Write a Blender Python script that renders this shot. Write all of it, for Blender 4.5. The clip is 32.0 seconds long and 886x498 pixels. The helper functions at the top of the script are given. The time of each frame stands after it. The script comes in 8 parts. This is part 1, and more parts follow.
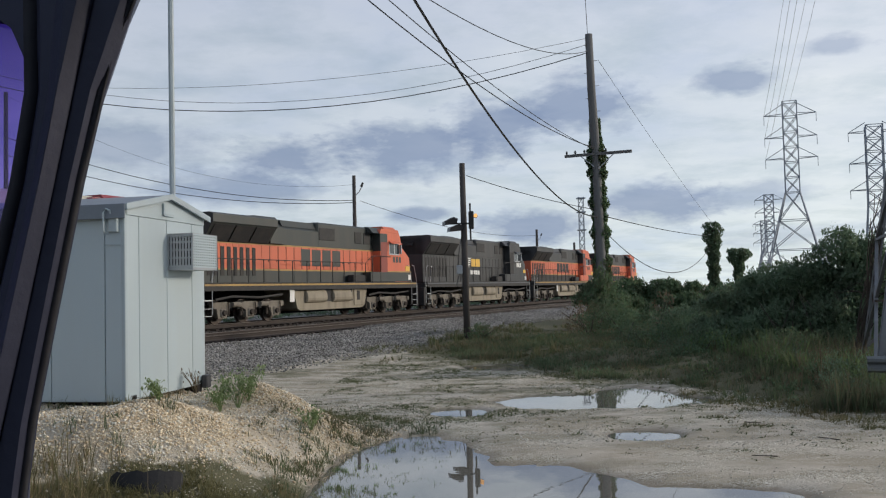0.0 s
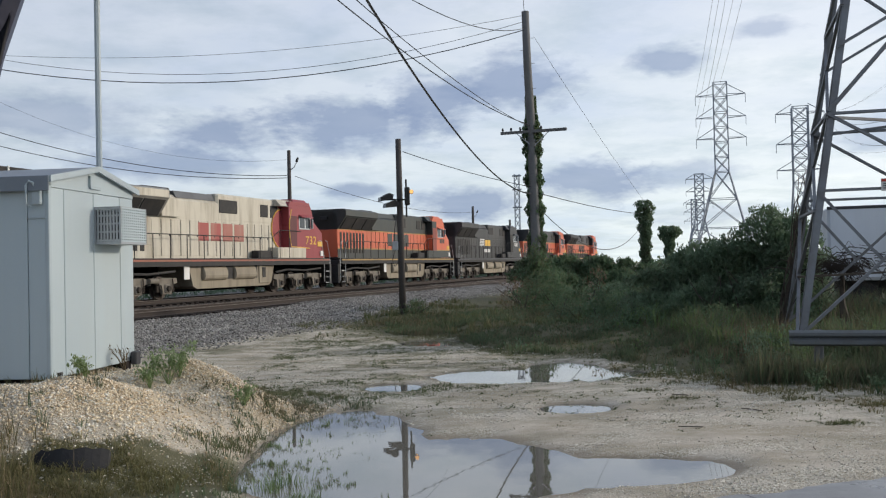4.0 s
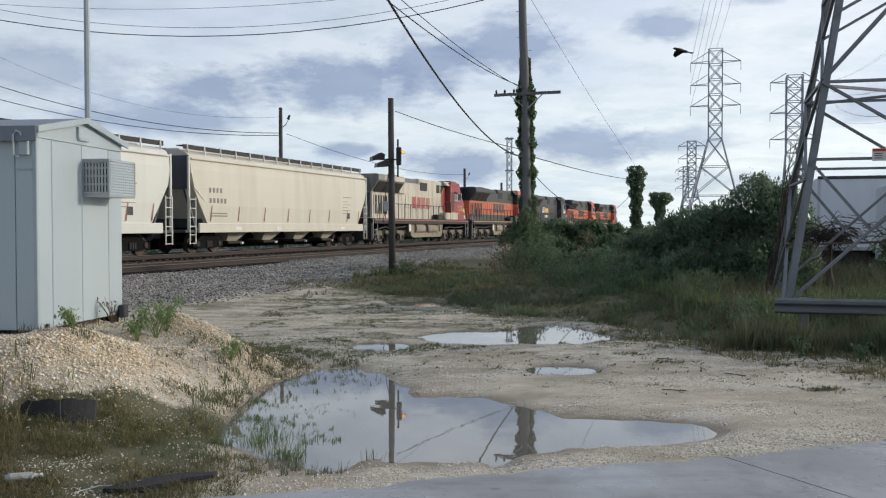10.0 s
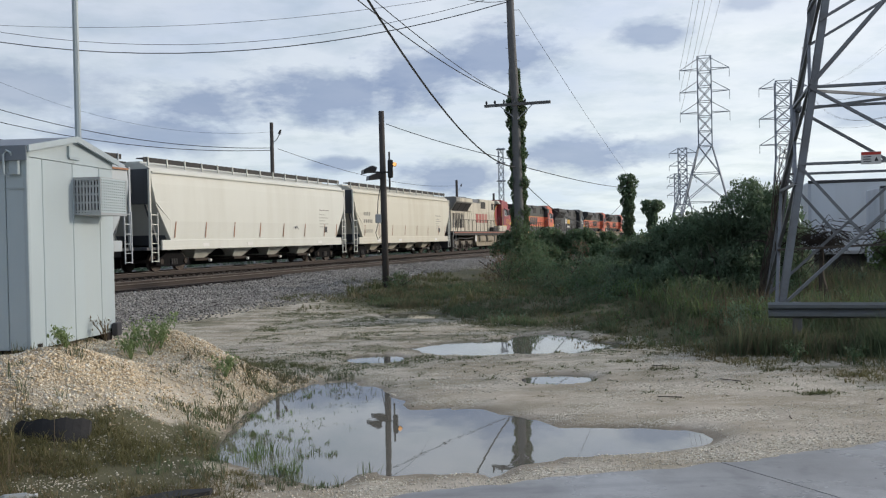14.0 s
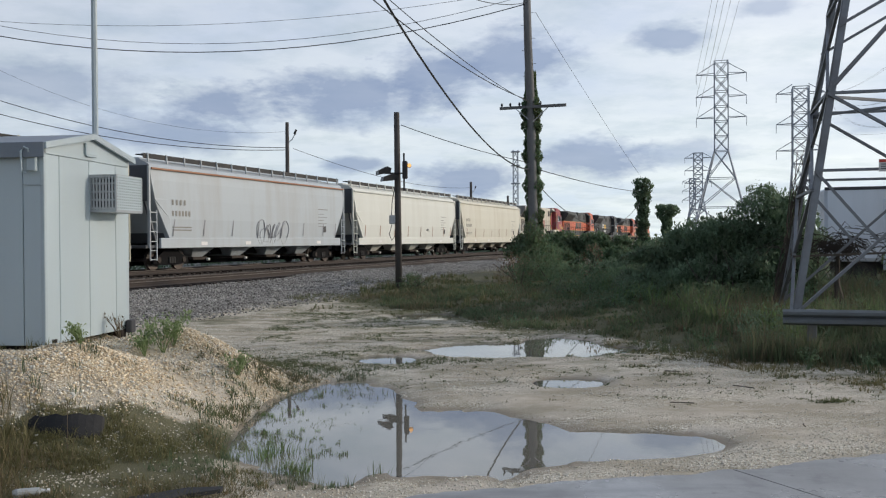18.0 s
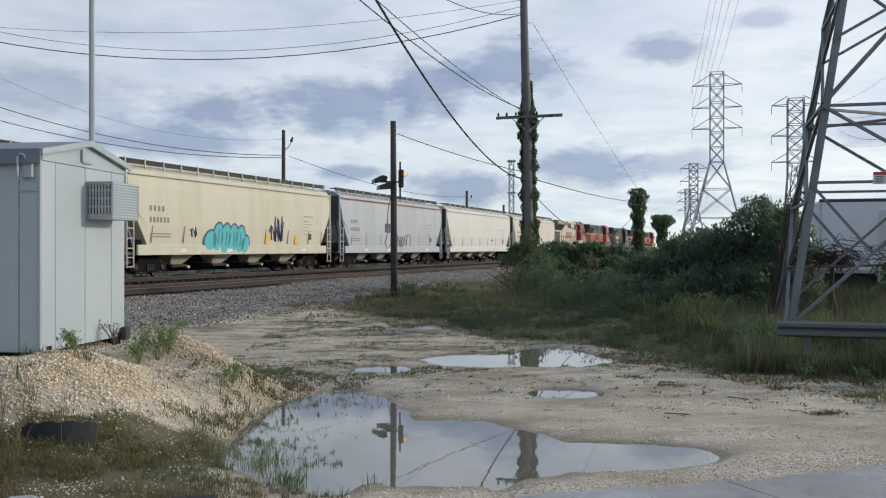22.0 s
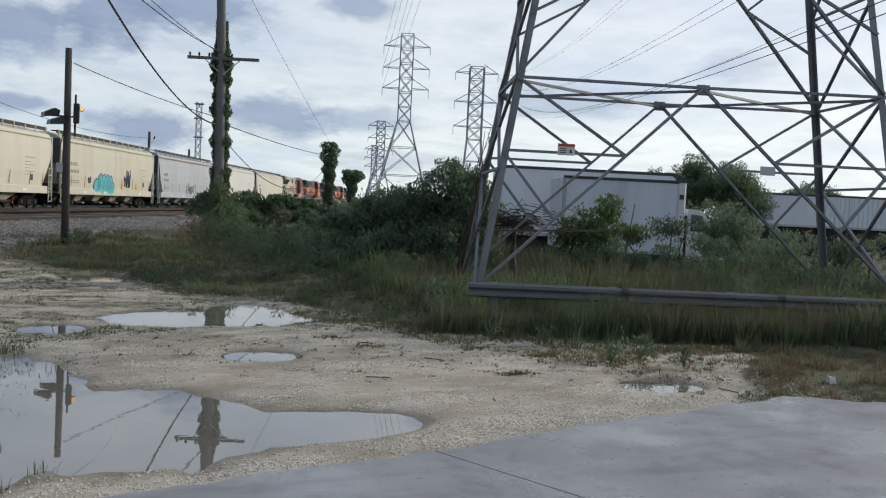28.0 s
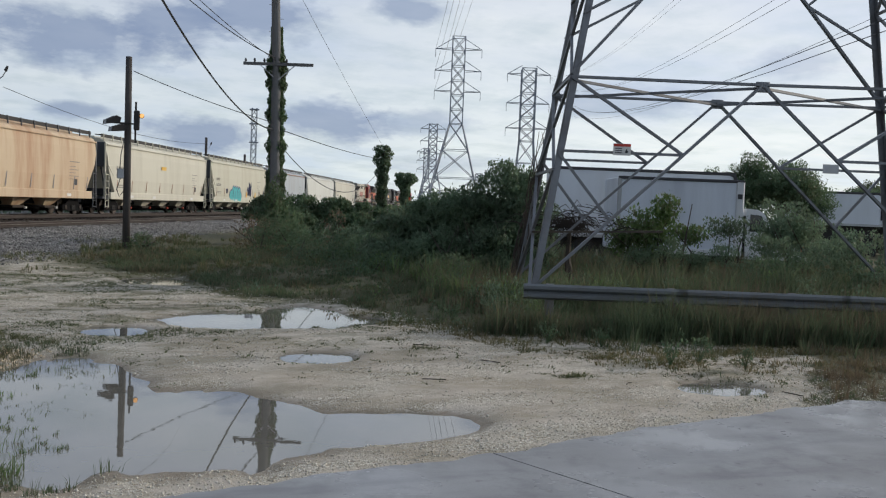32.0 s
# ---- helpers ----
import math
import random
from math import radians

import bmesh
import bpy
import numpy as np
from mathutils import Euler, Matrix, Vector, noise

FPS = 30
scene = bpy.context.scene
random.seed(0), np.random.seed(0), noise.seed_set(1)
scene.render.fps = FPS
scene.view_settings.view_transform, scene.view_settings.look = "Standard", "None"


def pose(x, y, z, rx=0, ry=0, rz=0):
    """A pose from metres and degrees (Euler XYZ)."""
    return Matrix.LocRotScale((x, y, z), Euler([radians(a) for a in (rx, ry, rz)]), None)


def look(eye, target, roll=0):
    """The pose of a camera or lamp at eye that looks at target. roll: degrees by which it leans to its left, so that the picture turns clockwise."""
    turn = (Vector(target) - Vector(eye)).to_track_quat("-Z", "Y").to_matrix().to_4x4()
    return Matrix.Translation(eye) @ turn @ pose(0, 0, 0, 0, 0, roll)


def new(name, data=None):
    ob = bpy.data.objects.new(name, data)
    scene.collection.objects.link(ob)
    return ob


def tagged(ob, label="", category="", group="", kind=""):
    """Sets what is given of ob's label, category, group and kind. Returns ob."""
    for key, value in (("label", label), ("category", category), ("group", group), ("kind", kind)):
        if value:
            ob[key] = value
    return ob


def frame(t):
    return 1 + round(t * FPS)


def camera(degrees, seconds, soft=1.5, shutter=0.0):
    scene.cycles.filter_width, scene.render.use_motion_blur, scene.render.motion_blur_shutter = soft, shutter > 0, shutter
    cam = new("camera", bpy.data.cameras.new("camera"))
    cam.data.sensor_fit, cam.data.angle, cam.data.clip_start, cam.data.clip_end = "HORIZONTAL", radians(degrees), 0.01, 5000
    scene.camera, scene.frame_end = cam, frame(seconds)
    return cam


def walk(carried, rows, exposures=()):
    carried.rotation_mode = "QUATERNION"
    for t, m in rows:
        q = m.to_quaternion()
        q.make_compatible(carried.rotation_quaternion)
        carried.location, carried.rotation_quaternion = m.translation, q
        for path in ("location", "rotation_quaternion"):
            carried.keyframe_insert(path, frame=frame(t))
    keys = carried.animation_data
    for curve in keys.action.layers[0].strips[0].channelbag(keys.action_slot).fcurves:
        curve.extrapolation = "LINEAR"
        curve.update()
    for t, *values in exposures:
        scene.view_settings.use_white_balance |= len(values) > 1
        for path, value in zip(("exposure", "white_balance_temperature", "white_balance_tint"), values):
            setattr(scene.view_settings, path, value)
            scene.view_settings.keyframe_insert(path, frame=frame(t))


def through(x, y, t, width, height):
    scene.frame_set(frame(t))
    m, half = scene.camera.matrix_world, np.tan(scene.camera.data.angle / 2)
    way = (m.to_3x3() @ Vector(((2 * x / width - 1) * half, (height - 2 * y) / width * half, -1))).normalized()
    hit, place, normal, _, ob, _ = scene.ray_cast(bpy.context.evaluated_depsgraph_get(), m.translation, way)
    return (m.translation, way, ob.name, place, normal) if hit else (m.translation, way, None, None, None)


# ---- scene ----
cam = camera(52.78, 32.0, soft=1.2)
PATH = [
    (0.0, pose(-0.030, -0.020, 2.038, 92.59, 1.38, 0.34)),
    (0.5, pose(-0.029, -0.014, 2.039, 92.98, 1.53, -2.21)),
    (1.0, pose(-0.028, -0.019, 2.040, 93.11, 1.69, -3.14)),
    (1.5, pose(-0.011, -0.019, 2.033, 92.11, 1.26, -3.87)),
    (2.0, pose(-0.016, -0.006, 2.017, 91.03, 1.04, -3.94)),
    (2.5, pose(-0.012, -0.011, 2.016, 91.09, 1.36, -4.10)),
    (3.0, pose(-0.014, -0.011, 2.017, 91.26, 1.49, -4.16)),
    (3.5, pose(-0.013, -0.011, 2.020, 91.23, 1.41, -3.78)),
    (5.5, pose(0.006, -0.013, 2.002, 89.97, 0.74, -4.15)),
    (6.0, pose(0.004, -0.009, 1.998, 89.92, 0.58, -4.37)),
    (6.5, pose(-0.004, -0.014, 2.000, 89.84, 0.41, -4.39)),
    (7.0, pose(-0.002, -0.009, 1.995, 89.50, 0.37, -4.31)),
    (7.5, pose(-0.001, -0.007, 1.999, 89.36, 0.40, -4.30)),
    (8.0, pose(0.003, -0.012, 1.998, 89.22, 0.32, -4.49)),
    (8.5, pose(0.003, -0.009, 1.999, 89.06, 0.24, -4.58)),
    (9.0, pose(0.000, -0.000, 2.000, 88.76, 0.10, -4.60)),
    (9.5, pose(0.005, -0.005, 1.993, 88.62, 0.02, -4.51)),
    (10.0, pose(0.005, -0.007, 1.994, 88.55, 0.04, -4.34)),
    (10.5, pose(0.002, -0.006, 1.994, 88.55, 0.04, -4.46)),
    (11.0, pose(0.006, -0.009, 1.990, 88.56, -0.03, -4.54)),
    (11.5, pose(0.009, -0.012, 1.996, 88.92, 0.22, -4.60)),
    (12.0, pose(0.012, -0.017, 1.998, 89.27, 0.85, -4.60)),
    (12.5, pose(0.009, -0.010, 1.993, 89.20, 1.20, -4.40)),
    (13.0, pose(0.009, -0.015, 1.996, 89.21, 1.18, -4.56)),
    (13.5, pose(0.009, -0.013, 1.995, 89.26, 1.20, -4.73)),
    (14.0, pose(0.013, -0.018, 1.992, 89.29, 1.17, -4.78)),
    (14.5, pose(0.015, -0.021, 1.994, 89.34, 1.03, -4.72)),
    (16.5, pose(0.016, -0.011, 1.992, 89.10, 1.01, -4.51)),
    (17.0, pose(0.011, -0.007, 1.991, 89.21, 0.89, -4.23)),
    (17.5, pose(0.011, -0.012, 1.997, 89.29, 0.59, -3.87)),
    (18.0, pose(0.013, -0.012, 1.993, 89.41, 0.38, -3.91)),
    (18.5, pose(0.007, -0.013, 1.993, 89.41, 0.14, -3.73)),
    (19.0, pose(0.008, -0.014, 1.994, 89.41, 0.05, -3.53)),
    (19.5, pose(0.007, -0.012, 1.999, 89.43, 0.01, -3.77)),
    (20.0, pose(0.006, -0.014, 1.997, 89.40, -0.02, -3.87)),
    (20.5, pose(0.011, -0.015, 1.999, 89.39, -0.18, -4.15)),
    (21.0, pose(0.008, -0.016, 1.996, 89.45, -0.19, -4.47)),
    (21.5, pose(0.010, -0.023, 1.997, 89.71, -0.12, -4.49)),
    (22.0, pose(0.008, -0.027, 2.004, 89.96, -0.04, -4.20)),
    (22.5, pose(0.004, -0.017, 2.000, 90.10, 0.11, -4.13)),
    (23.0, pose(0.011, -0.024, 1.999, 90.13, 0.25, -4.11)),
    (23.5, pose(0.000, -0.018, 1.999, 90.08, 0.16, -4.03)),
    (24.0, pose(0.027, -0.032, 2.001, 90.01, -0.11, -3.13)),
    (24.5, pose(0.015, -0.022, 1.994, 90.02, -0.37, -1.77)),
    (25.0, pose(-0.021, -0.030, 1.998, 90.05, 0.08, -0.13)),
    (25.5, pose(-0.068, 0.007, 1.984, 88.82, 1.72, 1.35)),
    (25.8, pose(-0.108, 0.125, 2.026, 89.24, 1.74, -0.54)),
    (26.0, pose(-0.163, 0.195, 2.070, 90.23, 0.63, -4.64)),
    (26.1, pose(-0.171, 0.246, 2.092, 90.85, 0.02, -7.36)),
    (26.2, pose(-0.163, 0.255, 2.070, 91.63, -0.71, -10.51)),
    (26.3, pose(-0.155, 0.288, 2.068, 92.24, -1.47, -13.79)),
    (26.5, pose(-0.076, 0.325, 2.121, 93.02, -2.11, -19.62)),
    (26.75, pose(-0.060, 0.400, 2.110, 92.30, -2.30, -23.60)),
    (27.3, pose(-0.060, 0.520, 2.090, 90.20, -2.40, -25.20)),
    (27.9, pose(-0.066, 0.600, 2.070, 87.60, -2.70, -24.30)),
    (28.5, pose(-0.066, 0.637, 2.056, 86.67, -3.17, -23.33)),
    (29.0, pose(-0.064, 0.652, 2.050, 87.19, -4.13, -23.85)),
    (29.5, pose(-0.054, 0.675, 2.041, 86.37, -3.92, -23.62)),
    (30.0, pose(-0.056, 0.674, 2.037, 85.44, -3.06, -23.18)),
    (30.5, pose(-0.055, 0.679, 2.035, 85.35, -2.14, -22.90)),
    (31.0, pose(-0.075, 0.658, 2.042, 85.83, -2.29, -22.73)),
    (31.5, pose(-0.076, 0.661, 2.043, 86.19, -2.49, -22.39)),
    (32.0, pose(-0.088, 0.653, 2.055, 87.30, -2.27, -20.74)),
]
walk(cam, PATH, exposures=[(0.0, -0.17), (1.0, 0.02), (2.0, 0.0), (6.0, 0.05), (9.0, 0.06), (14.0, 0.02), (23.0, 0.0), (25.0, 0.0), (26.0, 0.14), (28.5, -0.12), (30.0, -0.20), (31.0, -0.16), (32.0, -0.14)])

# ---------------------------------------------------------------- sky and sun
def math_node(nt, op, a, b=None, clamp=False):
    n = nt.nodes.new("ShaderNodeMath")
    n.operation, n.use_clamp = op, clamp
    for i, v in enumerate((a, b)):
        if v is None:
            continue
        if isinstance(v, (int, float)):
            n.inputs[i].default_value = v
        else:
            nt.links.new(v, n.inputs[i])
    return n.outputs[0]


def ramp(nt, fac, stops):
    n = nt.nodes.new("ShaderNodeValToRGB")
    el = n.color_ramp.elements
    while len(el) < len(stops):
        el.new(0.5)
    for e, (p, c) in zip(el, stops):
        e.position, e.color = p, (*c, 1) if len(c) == 3 else c
    nt.links.new(fac, n.inputs[0])
    return n.outputs[0]


def mix(nt, fac, a, b, mode="MIX"):
    n = nt.nodes.new("ShaderNodeMix")
    n.data_type, n.blend_type = "RGBA", mode
    for i, v in ((0, fac), (6, a), (7, b)):
        if isinstance(v, (int, float)):
            n.inputs[i].default_value = v
        elif isinstance(v, tuple):
            n.inputs[i].default_value = (*v, 1)
        else:
            nt.links.new(v, n.inputs[i])
    return n.outputs[2]


def noise_node(nt, vec, scale, detail=3.0, rough=0.55, out=0):
    n = nt.nodes.new("ShaderNodeTexNoise")
    n.inputs["Scale"].default_value, n.inputs["Detail"].default_value, n.inputs["Roughness"].default_value = scale, detail, rough
    if vec is not None:
        nt.links.new(vec, n.inputs["Vector"])
    return n.outputs[out]


SUN_AZ, SUN_EL = 82.0, 16.0    # degrees right of the y axis, degrees above the horizon
GLOW_AZ = 82.0                  # where the cloud deck is thinnest

world = bpy.data.worlds.new("sky")
scene.world = world
world.use_nodes = True
wt = world.node_tree
wt.nodes.clear()
wco = wt.nodes.new("ShaderNodeTexCoord").outputs["Generated"]
wsep = wt.nodes.new("ShaderNodeSeparateXYZ")
wt.links.new(wco, wsep.inputs[0])
wx, wy, wz = wsep.outputs
az = math_node(wt, "MULTIPLY", math_node(wt, "ARCTAN2", wx, wy), 180 / math.pi)
el = math_node(wt, "MULTIPLY", math_node(wt, "ARCSINE", wz), 180 / math.pi)
# broad cloud deck, seen in perspective
depth_z = math_node(wt, "ADD", math_node(wt, "MAXIMUM", wz, 0.0), 0.13)
deck = wt.nodes.new("ShaderNodeCombineXYZ")
wt.links.new(math_node(wt, "DIVIDE", wx, depth_z), deck.inputs[0])
wt.links.new(math_node(wt, "DIVIDE", wy, depth_z), deck.inputs[1])
deck_noise = noise_node(wt, deck.outputs[0], 1.15, 6.0, 0.55)
wisp_noise = noise_node(wt, deck.outputs[0], 3.1, 6.0, 0.62)
drawn = wt.nodes.new("ShaderNodeCombineXYZ")      # clouds drawn out along the horizon
wt.links.new(math_node(wt, "MULTIPLY", az, 0.17), drawn.inputs[0])
wt.links.new(math_node(wt, "MULTIPLY", el, 0.40), drawn.inputs[1])
warp = noise_node(wt, drawn.outputs[0], 1.1, 6.0, 0.58)
warp2 = noise_node(wt, drawn.outputs[0], 4.2, 5.0, 0.6)

nishita = wt.nodes.new("ShaderNodeTexSky")
nishita.sky_type, nishita.sun_disc = "NISHITA", False
nishita.sun_elevation, nishita.sun_rotation = radians(SUN_EL), radians(SUN_AZ)
blue = mix(wt, 1.0, nishita.outputs[0], (0.055, 0.060, 0.066), "MULTIPLY")
# white and lavender overcast, brighter towards the horizon
grad = ramp(wt, math_node(wt, "MULTIPLY", el, 1 / 40.0, True), [(0.0, (0.83, 0.87, 0.90)), (0.2, (0.74, 0.78, 0.87)), (0.45, (0.67, 0.70, 0.83)), (1.0, (0.44, 0.49, 0.63))])
cloud_tone = ramp(wt, deck_noise, [(0.34, (0.79, 0.84, 0.94)), (0.50, (0.91, 0.93, 0.97)), (0.68, (1.02, 1.02, 1.02))])
white = mix(wt, 1.0, grad, cloud_tone, "MULTIPLY")
cover = ramp(wt, wisp_noise, [(0.30, (0.62, 0.62, 0.62)), (0.55, (1, 1, 1))])
sky_col = mix(wt, cover, mix(wt, 0.55, blue, (0.50, 0.63, 0.78)), white)


def dark_cloud(col, a0, e0, ra, re, depth=0.8):
    """A grey-blue cloud about one direction, with a ragged outline."""
    da = math_node(wt, "DIVIDE", math_node(wt, "SUBTRACT", az, a0), ra)
    de = math_node(wt, "DIVIDE", math_node(wt, "SUBTRACT", el, e0), re)
    r = math_node(wt, "SQRT", math_node(wt, "ADD", math_node(wt, "MULTIPLY", da, da), math_node(wt, "MULTIPLY", de, de)))
    n = math_node(wt, "ADD", math_node(wt, "MULTIPLY", math_node(wt, "SUBTRACT", warp, 0.5), 2.3), math_node(wt, "MULTIPLY", math_node(wt, "SUBTRACT", warp2, 0.5), 1.0))
    m = math_node(wt, "MULTIPLY", math_node(wt, "SUBTRACT", 1.25, math_node(wt, "ADD", r, n)), 1.35, True)
    return mix(wt, math_node(wt, "MULTIPLY", m, depth), col, (0.258, 0.325, 0.51))


for c in ((-2.0, 9.0, 5.2, 1.7), (3.6, 10.4, 3.4, 1.6), (8.6, 11.4, 4.4, 1.7), (-9.5, 8.4, 3.6, 1.3), (-12.8, 6.6, 5.6, 1.1, 0.65), (-1.7, 4.8, 1.8, 0.5, 0.7),
          (5.7, 3.9, 3.3, 1.1), (13.4, 5.1, 4.0, 1.2, 0.75), (18.6, 12.2, 2.3, 0.9, 0.7), (18.5, 5.2, 3.2, 0.9, 0.45), (24.0, 13.5, 2.0, 0.6, 0.5),
          (32.4, 6.9, 5.0, 1.1, 0.45), (41.9, 9.2, 2.8, 0.9, 0.35), (-22.0, 9.0, 7.0, 1.5, 0.5), (20.5, 2.6, 4.0, 0.7, 0.3)):
    sky_col = dark_cloud(sky_col, *c)
# the deck is brighter where it is thin
toward = math_node(wt, "COSINE", math_node(wt, "MULTIPLY", math_node(wt, "SUBTRACT", az, GLOW_AZ), math.pi / 180))
veil = ramp(wt, math_node(wt, "ADD", math_node(wt, "MULTIPLY", toward, 0.5), 0.5), [(0.0, (0.36, 0.40, 0.44)), (0.26, (0.74, 0.78, 0.78)), (0.45, (0.88, 0.92, 0.89)), (0.70, (1.02, 1.05, 0.99)), (1.0, (1.30, 1.28, 1.16))])
sky_col = mix(wt, 1.0, sky_col, veil, "MULTIPLY")
bg = wt.nodes.new("ShaderNodeBackground")
bg.inputs[1].default_value = 1.08
wt.links.new(sky_col, bg.inputs[0])
wt.links.new(bg.outputs[0], wt.nodes.new("ShaderNodeOutputWorld").inputs[0])

sun = new("sun", bpy.data.lights.new("sun", "SUN"))
sun.data.energy, sun.data.angle, sun.data.color = 2.5, radians(5.0), (1.0, 0.88, 0.73)
sd = Vector((math.sin(radians(SUN_AZ)) * math.cos(radians(SUN_EL)), math.cos(radians(SUN_AZ)) * math.cos(radians(SUN_EL)), math.sin(radians(SUN_EL))))
sun.matrix_world = look(sd * 100, (0, 0, 0))

# ---------------------------------------------------------------- materials
def principled(name):
    m = bpy.data.materials.new(name)
    m.use_nodes = True
    nt = m.node_tree
    return m, nt, nt.nodes["Principled BSDF"]


def coords(nt, kind="Object"):
    return nt.nodes.new("ShaderNodeTexCoord").outputs[kind]


def bump(nt, p, height, strength, dist=0.02):
    b = nt.nodes.new("ShaderNodeBump")
    b.inputs["Strength"].default_value, b.inputs["Distance"].default_value = strength, dist
    nt.links.new(height, b.inputs["Height"])
    nt.links.new(b.outputs[0], p.inputs["Normal"])


def surface(name, col, rough=0.6, metal=0.0, var=0.12, grain=30.0, stain=None, stain_amount=0.4, stain_scale=1.2, relief=0.15, spec=0.5, streaks=False):
    """Paint, wood, metal or plastic with grain, stains and fine relief."""
    m, nt, p = principled(name)
    co = coords(nt)
    fine = noise_node(nt, co, grain, 4.0)
    c = mix(nt, fine, tuple(v * (1 - var) for v in col), tuple(min(1, v * (1 + var)) for v in col))
    if stain:
        vec = co
        if streaks:
            mp = nt.nodes.new("ShaderNodeMapping")
            mp.inputs["Scale"].default_value = (1.0, 1.0, 0.12)
            nt.links.new(co, mp.inputs[0])
            vec = mp.outputs[0]
        big = noise_node(nt, vec, stain_scale, 6.0, 0.62)
        f = ramp(nt, big, [(0.45, (0, 0, 0)), (0.75, (stain_amount,) * 3)])
        c = mix(nt, f, c, stain)
    nt.links.new(c, p.inputs["Base Color"])
    p.inputs["Roughness"].default_value, p.inputs["Metallic"].default_value = rough, metal
    p.inputs["Specular IOR Level"].default_value = spec
    if relief:
        bump(nt, p, fine, relief, 0.01)
    return m


def island(name, a, b, rough=0.8, spec=0.3, through=0.0, alt=None):
    """Many small pieces in one mesh, each with a tone of its own."""
    m, nt, p = principled(name)
    r = nt.nodes.new("ShaderNodeNewGeometry").outputs["Random Per Island"]
    big = noise_node(nt, coords(nt), 0.7, 3.0)
    c = mix(nt, r, a, b)
    c = mix(nt, ramp(nt, big, [(0.35, (0.45, 0.45, 0.45)), (0.65, (0, 0, 0))]), c, tuple(v * 0.8 for v in a))
    if alt:      # withered or paler patches
        f = math_node(nt, "ADD", noise_node(nt, coords(nt), 0.55, 5.0, 0.6), math_node(nt, "MULTIPLY", math_node(nt, "SUBTRACT", r, 0.5), 0.35))
        c = mix(nt, ramp(nt, f, [(0.50, (0, 0, 0)), (0.64, (0.9, 0.9, 0.9))]), c, mix(nt, r, tuple(v * 0.6 for v in alt), alt))
    nt.links.new(c, p.inputs["Base Color"])
    p.inputs["Roughness"].default_value, p.inputs["Specular IOR Level"].default_value = rough, spec
    if through:
        t = nt.nodes.new("ShaderNodeBsdfTranslucent")
        nt.links.new(c, t.inputs[0])
        ms = nt.nodes.new("ShaderNodeMixShader")
        ms.inputs[0].default_value = through
        nt.links.new(p.outputs[0], ms.inputs[1])
        nt.links.new(t.outputs[0], ms.inputs[2])
        nt.links.new(ms.outputs[0], nt.nodes["Material Output"].inputs[0])
    return m


def glowing(name, col, strength):
    m, nt, p = principled(name)
    p.inputs["Base Color"].default_value = (*col, 1)
    p.inputs["Emission Color"].default_value = (*col, 1)
    p.inputs["Emission Strength"].default_value = strength
    return m


